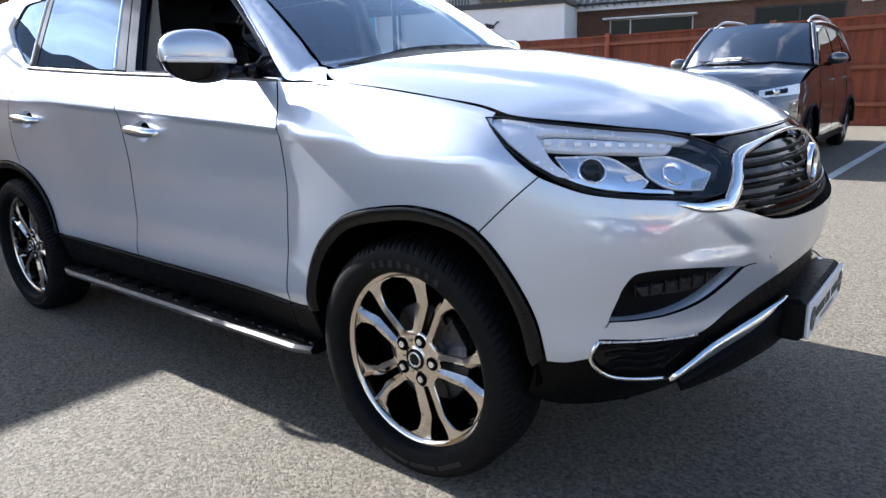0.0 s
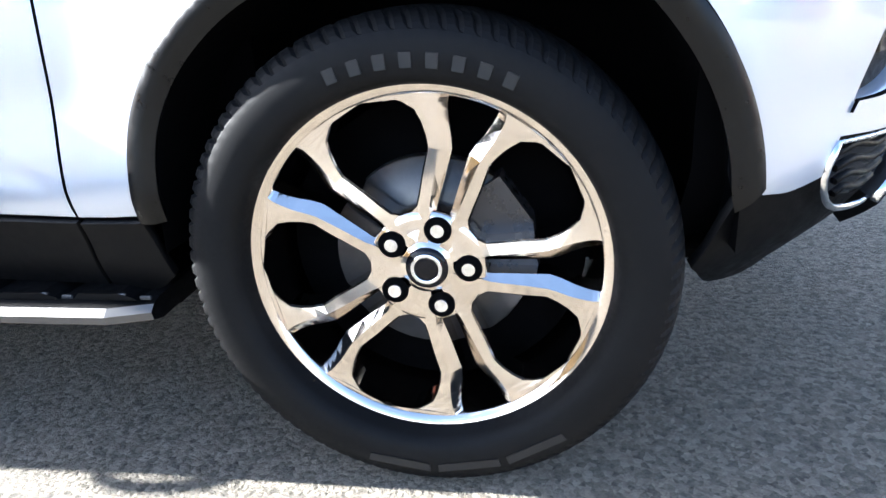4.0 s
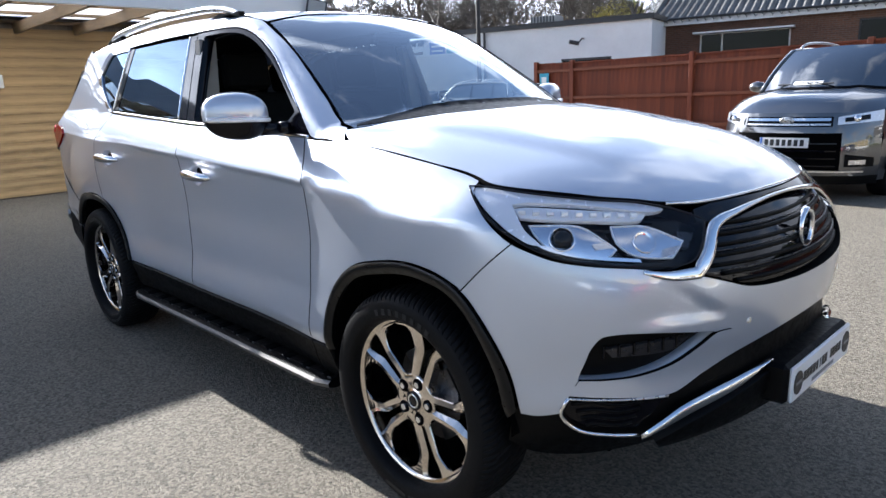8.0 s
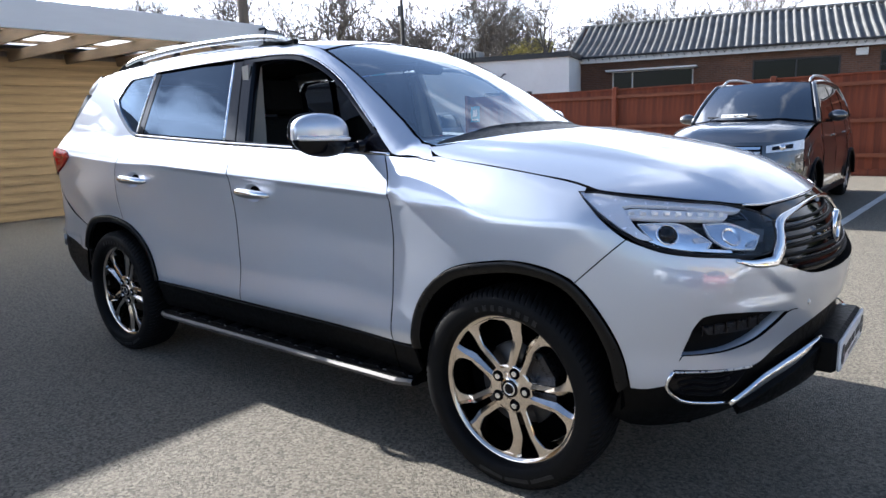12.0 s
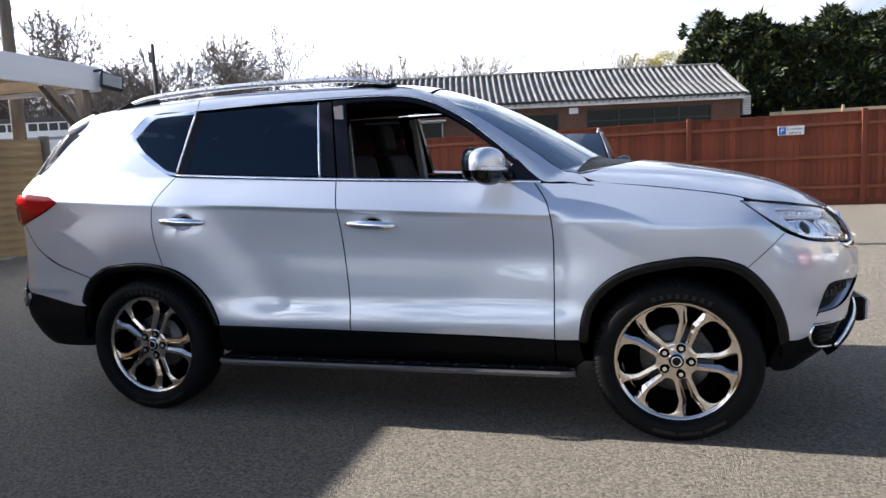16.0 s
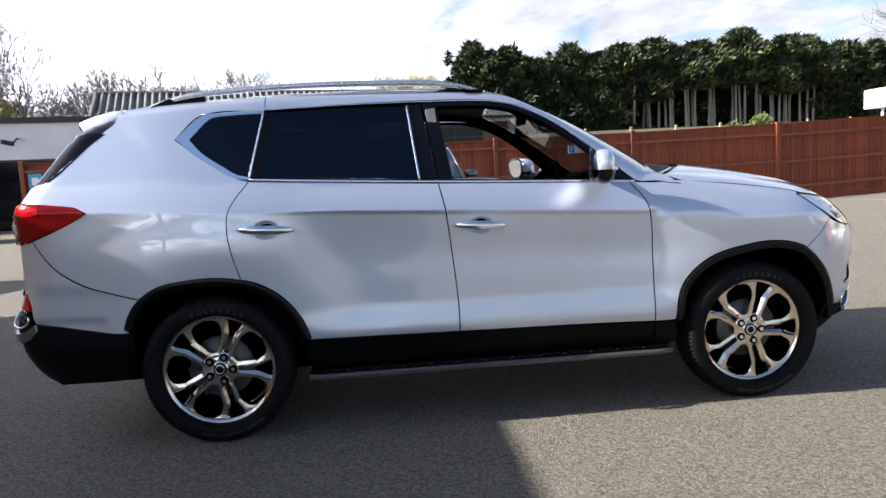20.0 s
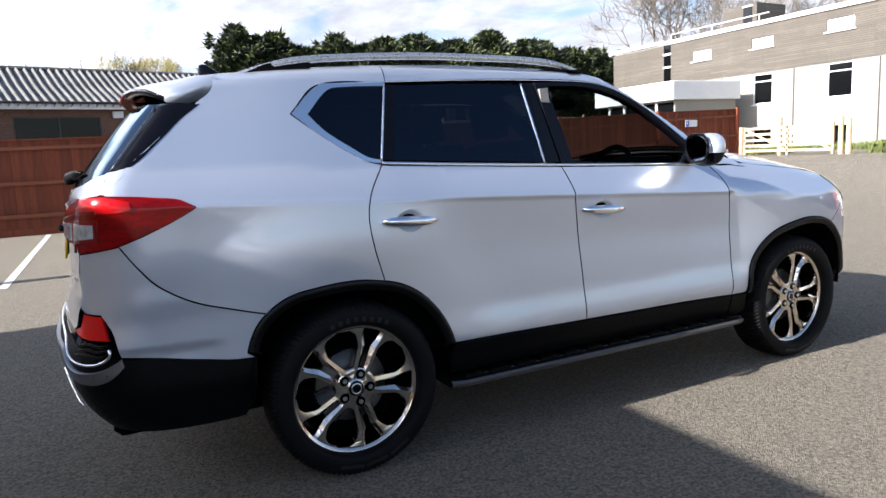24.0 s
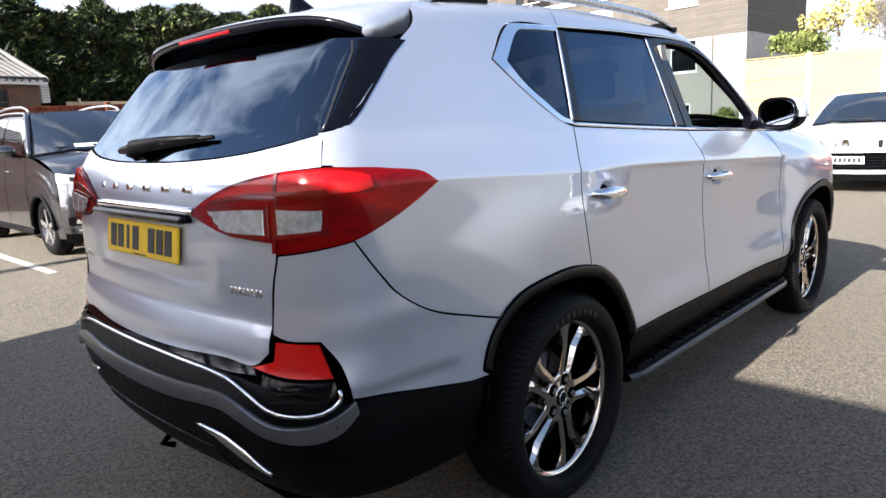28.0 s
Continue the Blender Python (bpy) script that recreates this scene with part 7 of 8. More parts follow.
            part("arch_trim", tube(lip, .026, sides=6), "black_plastic", c, smooth=True)
        part("wheel_well", box(wx - R * 1.1, -hw + .04, R, wx + R * 1.1, hw - .04, R * 2.05), "inner_black", c)
    # front: upper bar, lamps, lower mouth, plate, fog lamps
    def patch(nm, e0, e1, z0, z1, mat, lift, parent=c, lab="", nu=12, skew=0.0, nz=4):
        return part(nm, grid_mesh(lambda u, v: front(e0 + (e1 - e0) * u, z0 + (z1 - z0) * v + skew * u) + Vector((lift, 0, 0)), nu, nz, nm, mat), None, parent, lab)

    zt = zn - .07
    g = patch("grille", -.52, .52, zt - .13, zt - .02, "gloss_black", .006)
    if grille == "bar":
        patch("grille_bar", -.50, .50, zt - .065, zt - .035, "chrome", .016, g)
        patch("grille_bar", -.50, .50, zt - .115, zt - .095, "satin", .014, g)
        part("emblem", lathe([(.001, .03), (.05, .028), (.062, .02), (.066, .0)], 24), "satin", g).matrix_basis = Matrix.Translation((front(0, zt - .06).x, 0, zt - .06)) @ Matrix.Rotation(radians(-90), 4, "Z") @ Matrix.Diagonal((1.3, 1, .6, 1))
    else:
        for k in range(4):
            patch("grille_bar", -.46, .46, zt - .125 + k * .028, zt - .113 + k * .028, "chrome", .014, g)
        part("emblem", lathe([(.001, .03), (.05, .028), (.062, .02), (.066, .0)], 24), "chrome", g).matrix_basis = Matrix.Translation((front(0, zt - .06).x, 0, zt - .06)) @ Matrix.Rotation(radians(-90), 4, "Z")
    mouth = patch("lower_grille", -.62, .62, .36, zt - .20, "inner_black", .005)
    for k in range(4):
        z = .40 + k * (zt - .64) / 4
        patch("mouth_slat", -.58, .58, z, z + .018, "gloss_black", .018, mouth)
    patch("bumper_bar", -.86, .86, .335, .355, "satin", .012, nz=2)
    pl = patch("number_plate", -.29, .29, zt - .36, zt - .25, "white_plate", .028, nu=6)
    patch("plate_badge", -.285, -.255, zt - .36, zt - .25, "blue_sign", .031, pl, nu=2)
    for k in range(7):
        e = -.225 + k * .07
        patch("plate_bar", e, e + .045, zt - .34, zt - .27, "ink", .031, pl, nu=2)
    for s in (1, -1):
        def lamp(u, v):
            e = s * (.56 + .44 * u)
            z = zt - .115 + .035 * u + (.085 + .03 * u) * v
            p = front(e, z)
            return p + Vector((.008, s * .008, .004))
        lm = grid_mesh(lamp, 12, 5, "headlamp", "lamp_silver")
        h = part("headlamp", lm, None, c, "clear headlamp")
        lm2 = grid_mesh(lambda u, v: lamp(.15 + .55 * u, .25 + .5 * v) + Vector((.005, s * .004, .002)), 8, 3, "bezel", "gloss_black")
        part("bezel", lm2, None, h)
        part("lens", lathe([(.001, .03), (.025, .026), (.038, .012), (.042, 0)], 20), "chrome", h, smooth=True).matrix_basis = Matrix.Translation(lamp(.42, .5)) @ Matrix.Rotation(radians(-90 + s * 20), 4, "Z")
        fr = part("fog_surround", grid_mesh(lambda u, v: front(s * (.66 + .28 * u), .40 + .14 * v * (1 - .3 * u)) + Vector((.006, s * .004, 0)), 10, 4, "fog_surround", "black_plastic"), None, c)
        part("fog_lamp", grid_mesh(lambda u, v: front(s * (.70 + .16 * u), .425 + .05 * v) + Vector((.012, s * .008, 0)), 8, 3, "fog_lamp", "reflector"), None, fr)
        # mirror
        mb = bmesh.new()
        bmesh.ops.create_uvsphere(mb, u_segments=18, v_segments=10, radius=1)
        mb.transform(Matrix.Translation((-xc - .62, s * (hw + .09), zc + .08)) @ Matrix.Diagonal((.07, .12, .075, 1)))
        mr = part("mirror", mb, body, c, smooth=True)
        part("mirror_arm", box(-xc - .65, s * (hw - .05) if s > 0 else -hw - .03, zc - .005, -xc - .58, hw + .03 if s > 0 else -hw + .05, zc + .035, .008), "black_plastic", mr)
        mg = box(-xc - .698, s * (hw + .09) - .09, zc + .035, -xc - .692, s * (hw + .09) + .09, zc + .125, .002)
        part("mirror_glass", mg, "chrome", mr)
        # handles and seams
        for u in (.47, .72):
            p = side(u, .80)
            part("door_handle", tube([(p.x + .09, s * (p.y - .004), p.z), (p.x + .06, s * (p.y + .022), p.z), (p.x - .06, s * (p.y + .022), p.z), (p.x - .09, s * (p.y - .004), p.z)], .013, sides=6), body, c, smooth=True)
        for u in (.27, .51, .76):
            pts = [side(u, v) for v in (.02, .2, .4, .6, .8, .98)]
            part("door_seam", tube([(p.x, s * (p.y - .001), p.z) for p in pts], .005, sides=4), "inner_black", c)
        part("sill_trim", tube([(-wf - R * 1.2, s * (width(.27) - .005), .27), (-wr + R * 1.2, s * (width(.27) - .005), .27)], .045, sides=6), "black_plastic", c)
        tl = part("tail_lamp", grid_mesh(lambda u, v: tail(s * (.70 + .30 * u), zb - .27 + .20 * v) + Vector((-.008, s * .008, 0)), 8, 5, "tail_lamp", "red_lens"), None, c)
        # wiper
        a, b = screen(.04, .5 + s * .08), screen(.055, .5 + s * .08 - .42 if s > 0 else .40)
        part("wiper", tube([(p.x + .02, p.y, p.z + .03) for p in (a, mix3(a, b, .5), b)], .010, sides=5), "ink", c)
    part("tail_plate", box(-L - .012, -.26, zb - .34, -L + .08, .26, zb - .23, .003), "yellow_plate", c)
    if strip:
        k = part("price_strip", grid_mesh(lambda u, v: screen(.06 + .07 * v, .28 + .22 * u) + Vector((.008, 0, .008)), 6, 2, "price_strip", "white_sign"), None, c, "white price strip on the windscreen")
        for q in range(5):
            part("print_bar", grid_mesh(lambda u, v: screen(.08 + .03 * v, .31 + .033 * q + .022 * u) + Vector((.011, 0, .011)), 1, 1, "print_bar", "grey_ink"), None, k)
    return c


def parked(x, y, deg):
    """The nose at x, y; the car faces deg."""
    return Matrix.Translation((x, y, 0)) @ Matrix.Rotation(radians(deg), 4, "Z")


parked_car("parked_suv", "dark grey small SUV with silver roof rails, parked by the fence", parked(1.55, 6.0, -90), H=1.79, zn=1.04, zc=1.20, zb=1.25, rails=True, strip=True)
parked_car("parked_hatchback", "white hatchback with chrome grille bars and black lower bumper", parked(9.45, .42, 180), L=4.2, W=1.78, H=1.50, zn=.88, zc=.98, zb=1.02, xc=1.0, r0=1.75, r1=3.6, xt=4.0, wf=.85, wr=3.42, R=.31, body="car_white", grille="bars")
parked_car("parked_estate", "silver estate car parked tail outwards before the white building", parked(-14.6, 15.3, 188), L=4.6, W=1.82, H=1.70, zn=.95, zc=1.08, zb=1.14, xc=1.15, r0=1.9, r1=4.1, xt=4.5, wf=.88, wr=3.55, R=.31, body="car_silver", rails=True)
parked_car("parked_hatchback", "orange small car beside the fence end", parked(-9.0, 17.6, -75), L=4.0, W=1.75, H=1.52, zn=.88, zc=.98, zb=1.02, xc=1.0, r0=1.7, r1=3.5, xt=3.8, wf=.82, wr=3.3, R=.30, body="car_orange")
parked_car("parked_hatchback", "dark blue small car before the white building", parked(-16.6, 16.0, -75), L=4.0, W=1.75, H=1.50, zn=.86, zc=.97, zb=1.02, xc=1.0, r0=1.7, r1=3.5, xt=3.8, wf=.82, wr=3.3, R=.30, body="car_blue")
parked_car("parked_hatchback", "red small car on the far side of the yard", parked(9.6, -2.6, 176), L=4.1, W=1.76, H=1.50, zn=.86, zc=.97, zb=1.02, xc=1.0, r0=1.7, r1=3.5, xt=3.9, wf=.83, wr=3.35, R=.31, body="car_red", grille="bars")
parked_car("parked_hatchback", "dark blue car on the far side of the yard", parked(9.8, -5.2, 180), L=4.3, W=1.78, H=1.47, zn=.85, zc=.96, zb=1.01, xc=1.05, r0=1.8, r1=3.6, xt=4.1, wf=.86, wr=3.48, R=.31, body="car_blue")
parked_car("parked_hatchback", "white car on the far side of the yard", parked(9.9, -7.8, 183), L=4.2, W=1.78, H=1.50, zn=.88, zc=.98, zb=1.02, xc=1.0, r0=1.75, r1=3.6, xt=4.0, wf=.85, wr=3.42, R=.31, body="car_white", grille="bars")

# ---- brick bungalow with a corrugated roof ----
def at_wall(x0, y0, x1, y1, z=0.0):
    """Local frame of a wall: x along it, y into the building, z up."""
    d = Vector((x1 - x0, y1 - y0, 0)).normalized()
    m = Matrix.Identity(4)
    m.col[0][:3], m.col[1][:3], m.col[2][:3], m.col[3][:3] = d, Vector((-d.y, d.x, 0)), (0, 0, 1), (x0, y0, z)
    return m


def wall_mesh(length, z0, z1, holes, depth=.24):
    """A wall with openings (x0, z0, x1, z1) cut through it."""
    xs = sorted({0, length, *[v for h in holes for v in (h[0], h[2])]})
    zs = sorted({z0, z1, *[v for h in holes for v in (h[1], h[3])]})
    b = bmesh.new()
    for xa, xb in zip(xs, xs[1:]):
        for za, zb in zip(zs, zs[1:]):
            cx, cz = (xa + xb) / 2, (za + zb) / 2
            if any(h[0] < cx < h[2] and h[1] < cz < h[3] for h in holes):
                continue
            q = [b.verts.new(p) for p in ((xa, 0, za), (xb, 0, za), (xb, 0, zb), (xa, 0, zb))]
            b.faces.new(q)
    bmesh.ops.remove_doubles(b, verts=b.verts[:], dist=1e-4)
    for h in holes:
        for p in (((h[0], h[1]), (h[2], h[1])), ((h[2], h[1]), (h[2], h[3])), ((h[2], h[3]), (h[0], h[3])), ((h[0], h[3]), (h[0], h[1]))):
            (xa, za), (xb, zb) = p
            q = [b.verts.new(v) for v in ((xa, 0, za), (xa, depth, za), (xb, depth, zb), (xb, 0, zb))]
            b.faces.new(q)
    bmesh.ops.remove_doubles(b, verts=b.verts[:], dist=1e-4)
    bmesh.ops.recalc_face_normals(b, faces=b.faces[:])
    return b


def window_in(parent, h, frame_mat="fascia_white", bars=(), transoms=(), fw=.06, sill=True, glass="window_dark"):
    x0, z0, x1, z1 = h
    w = part("window", box(x0, .10, z0, x1, .12, z1), glass, parent, "dark window pane")
    for a in ((x0, z0, x0 + fw, z1), (x1 - fw, z0, x1, z1), (x0 + fw, z0, x1 - fw, z0 + fw), (x0 + fw, z1 - fw, x1 - fw, z1)):
        part("window_frame", box(a[0], .05, a[1], a[2], .13, a[3]), frame_mat, w)
    for t in bars:
        part("mullion", box(t - fw / 2, .05, z0 + fw, t + fw / 2, .13, z1 - fw), frame_mat, w)
    for t in transoms:
        part("transom", box(x0 + fw, .05, t - fw / 2, x1 - fw, .13, t + fw / 2), frame_mat, w)
    if sill:
        part("sill", box(x0 - .05, -.06, z0 - .07, x1 + .05, .10, z0 - .005), frame_mat, w)
    return w


BW = at_wall(-10.4, 24.7, 7.45, 29.2)
LEN = 18.4
bung = thing("bungalow", "low brick bungalow with a grey corrugated roof", "building", at=BW)
holes = [(1.75, 1.6, 5.05, 3.30), (7.25, 1.4, 10.3, 3.42), (11.55, 1.4, 17.15, 3.52)]
part("wall", wall_mesh(LEN, 0, 3.72, holes), "brick_wall", bung, "red-brown brick wall")
part("wall", wall_mesh(7.0, 0, 3.72, []), "brick_wall", bung).matrix_basis = Matrix.Translation((0, 7.0, 0)) @ Matrix.Rotation(radians(-90), 4, "Z")
part("wall", wall_mesh(7.0, 0, 3.72, []), "brick_wall", bung).matrix_basis = Matrix.Translation((LEN, 0, 0)) @ Matrix.Rotation(radians(90), 4, "Z")
window_in(bung, holes[0], bars=(2.6,), transoms=())
part("awning", beam((1.6, -.35, 3.30), (5.2, -.35, 3.30), .7, .06), "fascia_white", bung, "white flat canopy over the window")
window_in(bung, holes[1], "dark_trim", bars=(8.8,))
window_in(bung, holes[2], "dark_trim", bars=(13.0, 14.6, 15.7), transoms=(3.0,))
part("fascia", box(-.15, -.32, 3.68, LEN + .15, -.28, 3.92), "fascia_white", bung, "white eaves board")
part("gutter", tube([(-.15, -.36, 3.93), (LEN + .15, -.36, 3.93)], .05, sides=8), "dark_trim", bung)
rf = bmesh.new()
nw = 252
ridge_y, ridge_z, eave_z = 3.3, 5.62, 3.86
rows = []
for i in range(nw + 1):
    x = -.2 + (LEN + .4) * i / nw
    wv = .098 * math.cos(i * math.pi / 2)
    rows.append([rf.verts.new((x, yy, zz + wv)) for yy, zz in ((-.42, eave_z), (ridge_y * .5, (eave_z + ridge_z) / 2), (ridge_y, ridge_z), (ridge_y * 2 + .4, eave_z))])
for a, c in zip(rows, rows[1:]):
    for k in range(3):
        rf.faces.new((a[k], c[k], c[k + 1], a[k + 1]))
bmesh.ops.recalc_face_normals(rf, faces=rf.faces[:])
roof_b = part("roof", rf, "sheet_roof", bung, "weathered grey corrugated cement roof", smooth=True)
for k in range(20):
    x = -.2 + k * (LEN + .4) / 20
    part("ridge_tile", tube([(x, ridge_y, ridge_z + .01), (x + .94, ridge_y, ridge_z + .015)], [.10, .085], sides=8), "sheet_roof", roof_b)
for x in (-.2, LEN + .2):
    part("verge", beam((x, -.42, eave_z + .03), (x, ridge_y, ridge_z + .03), .10, .08), "sheet_roof", roof_b)
    tri_b = prism([(0, 0), (3.3, 1.9), (6.6, 0)], 0, .2)
    part("gable", tri_b, "brick_wall", bung).matrix_basis = Matrix.Translation((min(max(x, .02), LEN - .02), 0, 3.72)) @ Matrix.Rotation(radians(90), 4, "Z")
sl = thing("security_light", "small white security light on the bungalow", "lamp", at=BW)
part("housing", box(10.75, -.16, 3.35, 11.15, -.02, 3.62, .02), "fascia_white", sl)
ac = thing("air_unit", "white slatted air conditioning unit on the wall", "air conditioner", at=BW)
part("case", box(LEN + .25, .3, 3.0, LEN + .62, 1.1, 3.85, .02), "fascia_white", ac)
for k in range(7):
    part("slat", box(LEN + .28, .27, 3.08 + k * .105, LEN + .60, .29, 3.12 + k * .105), "concrete", ac)

# ---- white flat-roofed building ----
WW = at_wall(-27.0, 17.3, -9.3, 22.45)
wb = thing("white_building", "white rendered flat-roofed workshop with dark roof edge", "building", at=WW)
WL = 18.4
dh = (14.75, 0, 16.85, 2.55)
part("wall", wall_mesh(WL, 0, 3.85, [dh]), "white_wall", wb)
part("wall", wall_mesh(5, 0, 3.85, []), "white_wall", wb).matrix_basis = Matrix.Translation((WL, 0, 0)) @ Matrix.Rotation(radians(90), 4, "Z")
part("roof", box(-.1, -.12, 3.85, WL + .1, 5.0, 4.05), "dark_trim", wb, "dark flat roof edge")
# dark sheet across the opening, coloured for the unlit inside
part("doorway", box(dh[0], .15, 0, dh[2], .2, 2.55), "window_dark", wb, "dark sheet for the unlit inside of the open doorway")
part("door_frame", box(dh[0], .02, 2.47, dh[2], .14, 2.55), "dark_trim", wb)
part("downpipe", tube([(11.3, -.08, 3.85), (11.3, -.08, 0)], .055, sides=8), "dark_trim", wb)
part("roof_vent", box(13.0, 1.0, 4.05, 14.2, 1.8, 4.42, .01), "concrete", wb)
for k in range(8):
    part("vent_slat", box(13.05 + k * .14, .97, 4.08, 13.10 + k * .14, .99, 4.40), "dark_trim", wb)
cc = thing("security_camera", "dark wall-mounted security camera", "camera", at=WW)
part("body", tube([(15.62, -.35, 3.10), (15.30, -.55, 3.18)], .085, sides=10), "dark_trim", cc)
part("arm", tube([(15.72, -.02, 3.30), (15.72, -.20, 3.30), (15.60, -.32, 3.14)], .03, sides=8), "dark_trim", cc)
shop = thing("shop_sign", "long white fascia sign with dark bars and blue squares", "sign", at=WW)
part("board", box(3.0, -.10, 3.0, 10.2, -.04, 3.95, .01), "white_sign", shop)
for i, w in enumerate((.34, .34, .34, .34, .34, 0, .36, .36, .36, .34, .34, .34)):
    if w:
        part("print_bar", box(3.2 + i * .43, -.11, 3.50, 3.2 + i * .43 + w, -.103, 3.80), "ink", shop)
part("print_bar", box(3.3, -.11, 3.12, 8.2, -.103, 3.24), "grey_ink", shop)
part("blue_square", box(8.55, -.11, 3.1, 9.35, -.103, 3.85), "blue_sign", shop)
part("blue_square", box(9.42, -.11, 3.1, 10.12, -.103, 3.85), "cyan_sign", shop)
for i in range(3):
    part("print_bar", box(8.65, -.114, 3.2 + i * .2, 9.25, -.111, 3.28 + i * .2), "white_sign", shop)
low_w = thing("workshop_shutter", "pale grey workshop shutter below the sign", "shutter", at=WW)
part("shutter", box(3.6, -.05, 0, 7.6, -.01, 2.5), "concrete", low_w)

# ---- two-storey block ----
BB = at_wall(32.3, 34.0, 32.3, 10.0, .3)
blk = thing("office_block", "two-storey block with shingled upper floor and white panels below", "building", at=BB)
BL = 24.0
up = [(34 - a, z0 - .3, 34 - c, z1 - .3) for a, c, z0, z1 in ((26.95, 25.55, 6.03, 6.62), (22.8, 21.43, 6.14, 6.70), (18.45, 17.05, 6.30, 6.92), (13.9, 12.4, 6.40, 7.05))]
dn = [(34 - a, z0 - .3, 34 - c, z1 - .3) for a, c, z0, z1 in ((26.85, 25.65, 2.85, 4.65), (22.7, 21.47, 3.1, 4.75), (18.4, 17.08, 3.1, 4.8), (13.8, 12.4, 3.2, 4.80))]
lo = [(34 - a, z0 - .3, 34 - c, z1 - .3) for a, c, z0, z1 in ((22.7, 21.47, .8, 1.9), (18.2, 17.1, .6, 1.8), (13.9, 12.7, .5, 1.65))]
part("upper_wall", wall_mesh(BL, 4.55, 7.05, up), "shingle_wall", blk, "brown shingle cladding").location = (0, -.06, 0)
part("lower_wall", wall_mesh(BL, -.4, 4.55, dn + lo), "cream_wall", blk, "cream-white panel wall")
part("end_wall", wall_mesh(9.0, 4.55, 7.05, []), "shingle_wall", blk).matrix_basis = Matrix.Translation((BL + .02, -.06, 0)) @ Matrix.Rotation(radians(90), 4, "Z")
part("end_wall", wall_mesh(9.0, -.4, 4.55, []), "concrete", blk).matrix_basis = Matrix.Translation((BL, 0, 0)) @ Matrix.Rotation(radians(90), 4, "Z")
part("roof_edge", box(4.8, -.16, 7.05, BL + .12, .0, 7.28), "fascia_white", blk, "white roof edge")
part("roof_edge", box(-.4, -.12, 7.15, 4.8, .0, 7.35), "fascia_white", blk)
part("roof_deck", box(0, 0, 7.05, BL, 9, 7.15), "concrete", blk)
for h in up:
    w = part("window", box(h[0], .02, h[1], h[2], .05, h[3]), "panel_white", blk, "white panel window")
    part("sill", box(h[0] - .1, -.14, h[1] - .06, h[2] + .1, .02, h[1]), "fascia_white", w)
for h in dn:
    window_in(blk, h, "fascia_white", transoms=(h[3] - .42,), fw=.07)
for h in lo:
    window_in(blk, h, "fascia_white", fw=.07)
for x in (3.4, 9.2, 13.8, 18.2, 22.4):
    part("panel_joint", box(x - .035, -.012, 0, x + .035, -.002, 4.5), "pole", blk)
part("stair_glass", box(4.75, -.10, 2.2, 5.3, -.07, 7.05), "window_dark", blk)
for z in (3.2, 4.5, 5.6, 6.4):
    part("stair_bar", box(4.72, -.13, z, 5.33, -.06, z + .12), "fascia_white", blk)
pent = part("plant_room", box(7.5, 2.0, 7.15, 9.9, 4.5, 8.75), "shingle_wall", blk, "small brown plant room on the roof")
part("plant_window", box(9.0, 1.96, 7.5, 9.6, 1.99, 8.6), "window_dark", pent)
part("plant_frame", box(8.95, 1.93, 8.6, 9.65, 1.99, 8.68), "fascia_white", pent)
for k in range(3):
    part("roof_rail", tube([(5 + k * 3.2, .3, 7.15), (5 + k * 3.2, .3, 7.7)], .03, sides=6), "fascia_white", blk)
part("roof_rail", tube([(5, .3, 7.7), (12, .3, 7.7)], .03, sides=6), "fascia_white", blk)
flat_b = thing("flat_annexe", "low white flat-roofed annexe with a row of windows", "building")
part("canopy", box(26.0, 22.45, 3.45, 31.0, 28.6, 4.40, .02), "white_wall", flat_b)
part("wall", box(26.5, 22.8, .3, 31, 28.0, 3.44), "cream_wall", flat_b)
for k in range(4):
    wv = part("window", box(26.44, 22.9 + k * 1.25, 2.2, 26.49, 23.95 + k * 1.25, 3.35), "window_dark", flat_b)
    part("mullion", box(26.40, 23.97 + k * 1.25, 2.2, 26.49, 24.13 + k * 1.25, 3.44), "fascia_white", wv)

# ---- gate, yellow fence, verge ----
gt = thing("field_gate", "pale timber five-bar field gate", "gate")
gz = float(ground_z(24, 0)) + .02
for k, z in enumerate((.30, .52, .74, .98, 1.22)):
    part("bar", beam((24, 12.6, gz + z - .12), (24, 16.5, gz + z - .12), .03, .10), "gate_wood", gt)
for y in (12.6, 14.5, 16.5):
    part("stile", beam((24.02, y, gz), (24.02, y, gz + 1.18), .08, .07, None, (1, 0, 0)), "gate_wood", gt)
for y0, y1 in ((12.6, 14.5), (14.5, 16.5)):
    part("brace", beam((24.03, y0, gz + .15), (24.03, y1, gz + 1.1), .03, .09), "gate_wood", gt)
for y, hgt in ((12.35, 1.38), (12.05, 1.30), (16.75, 1.2), (14.9, 1.5)):
    p = thing("gate_post", "weathered round timber gate post", "post", "gate posts")
    part("shaft", tube([(24.1, y, gz - .1), (24.1, y, gz + hgt)], .09, sides=10), "gate_wood", p)
yf = [(19.0, 5.35), (19.0, 3.58), (19.0, 1.8), (18.9, 0.0), (18.8, -1.8), (18.7, -3.6), (18.6, -5.4), (18.5, -7.2), (18.4, -9.0)]
for (xa, ya), (xb, yb) in zip(yf, yf[1:]):
    f = thing("panel_fence", "pale new timber fence panel on a white base", "fence", "pale fence panels")
    for r in range(3):
        part("board", beam((xa, ya - .05, 1.22 + r * .57), (xb, yb + .05, 1.22 + r * .57), .035, .555), "yellow_wood", f)
    part("gravel_board", beam((xa, ya, .70), (xb, yb, .70), .06, .44), "white_wall", f)
    part("capping", beam((xa, ya, 2.68), (xb, yb, 2.68), .07, .03), "yellow_wood", f)
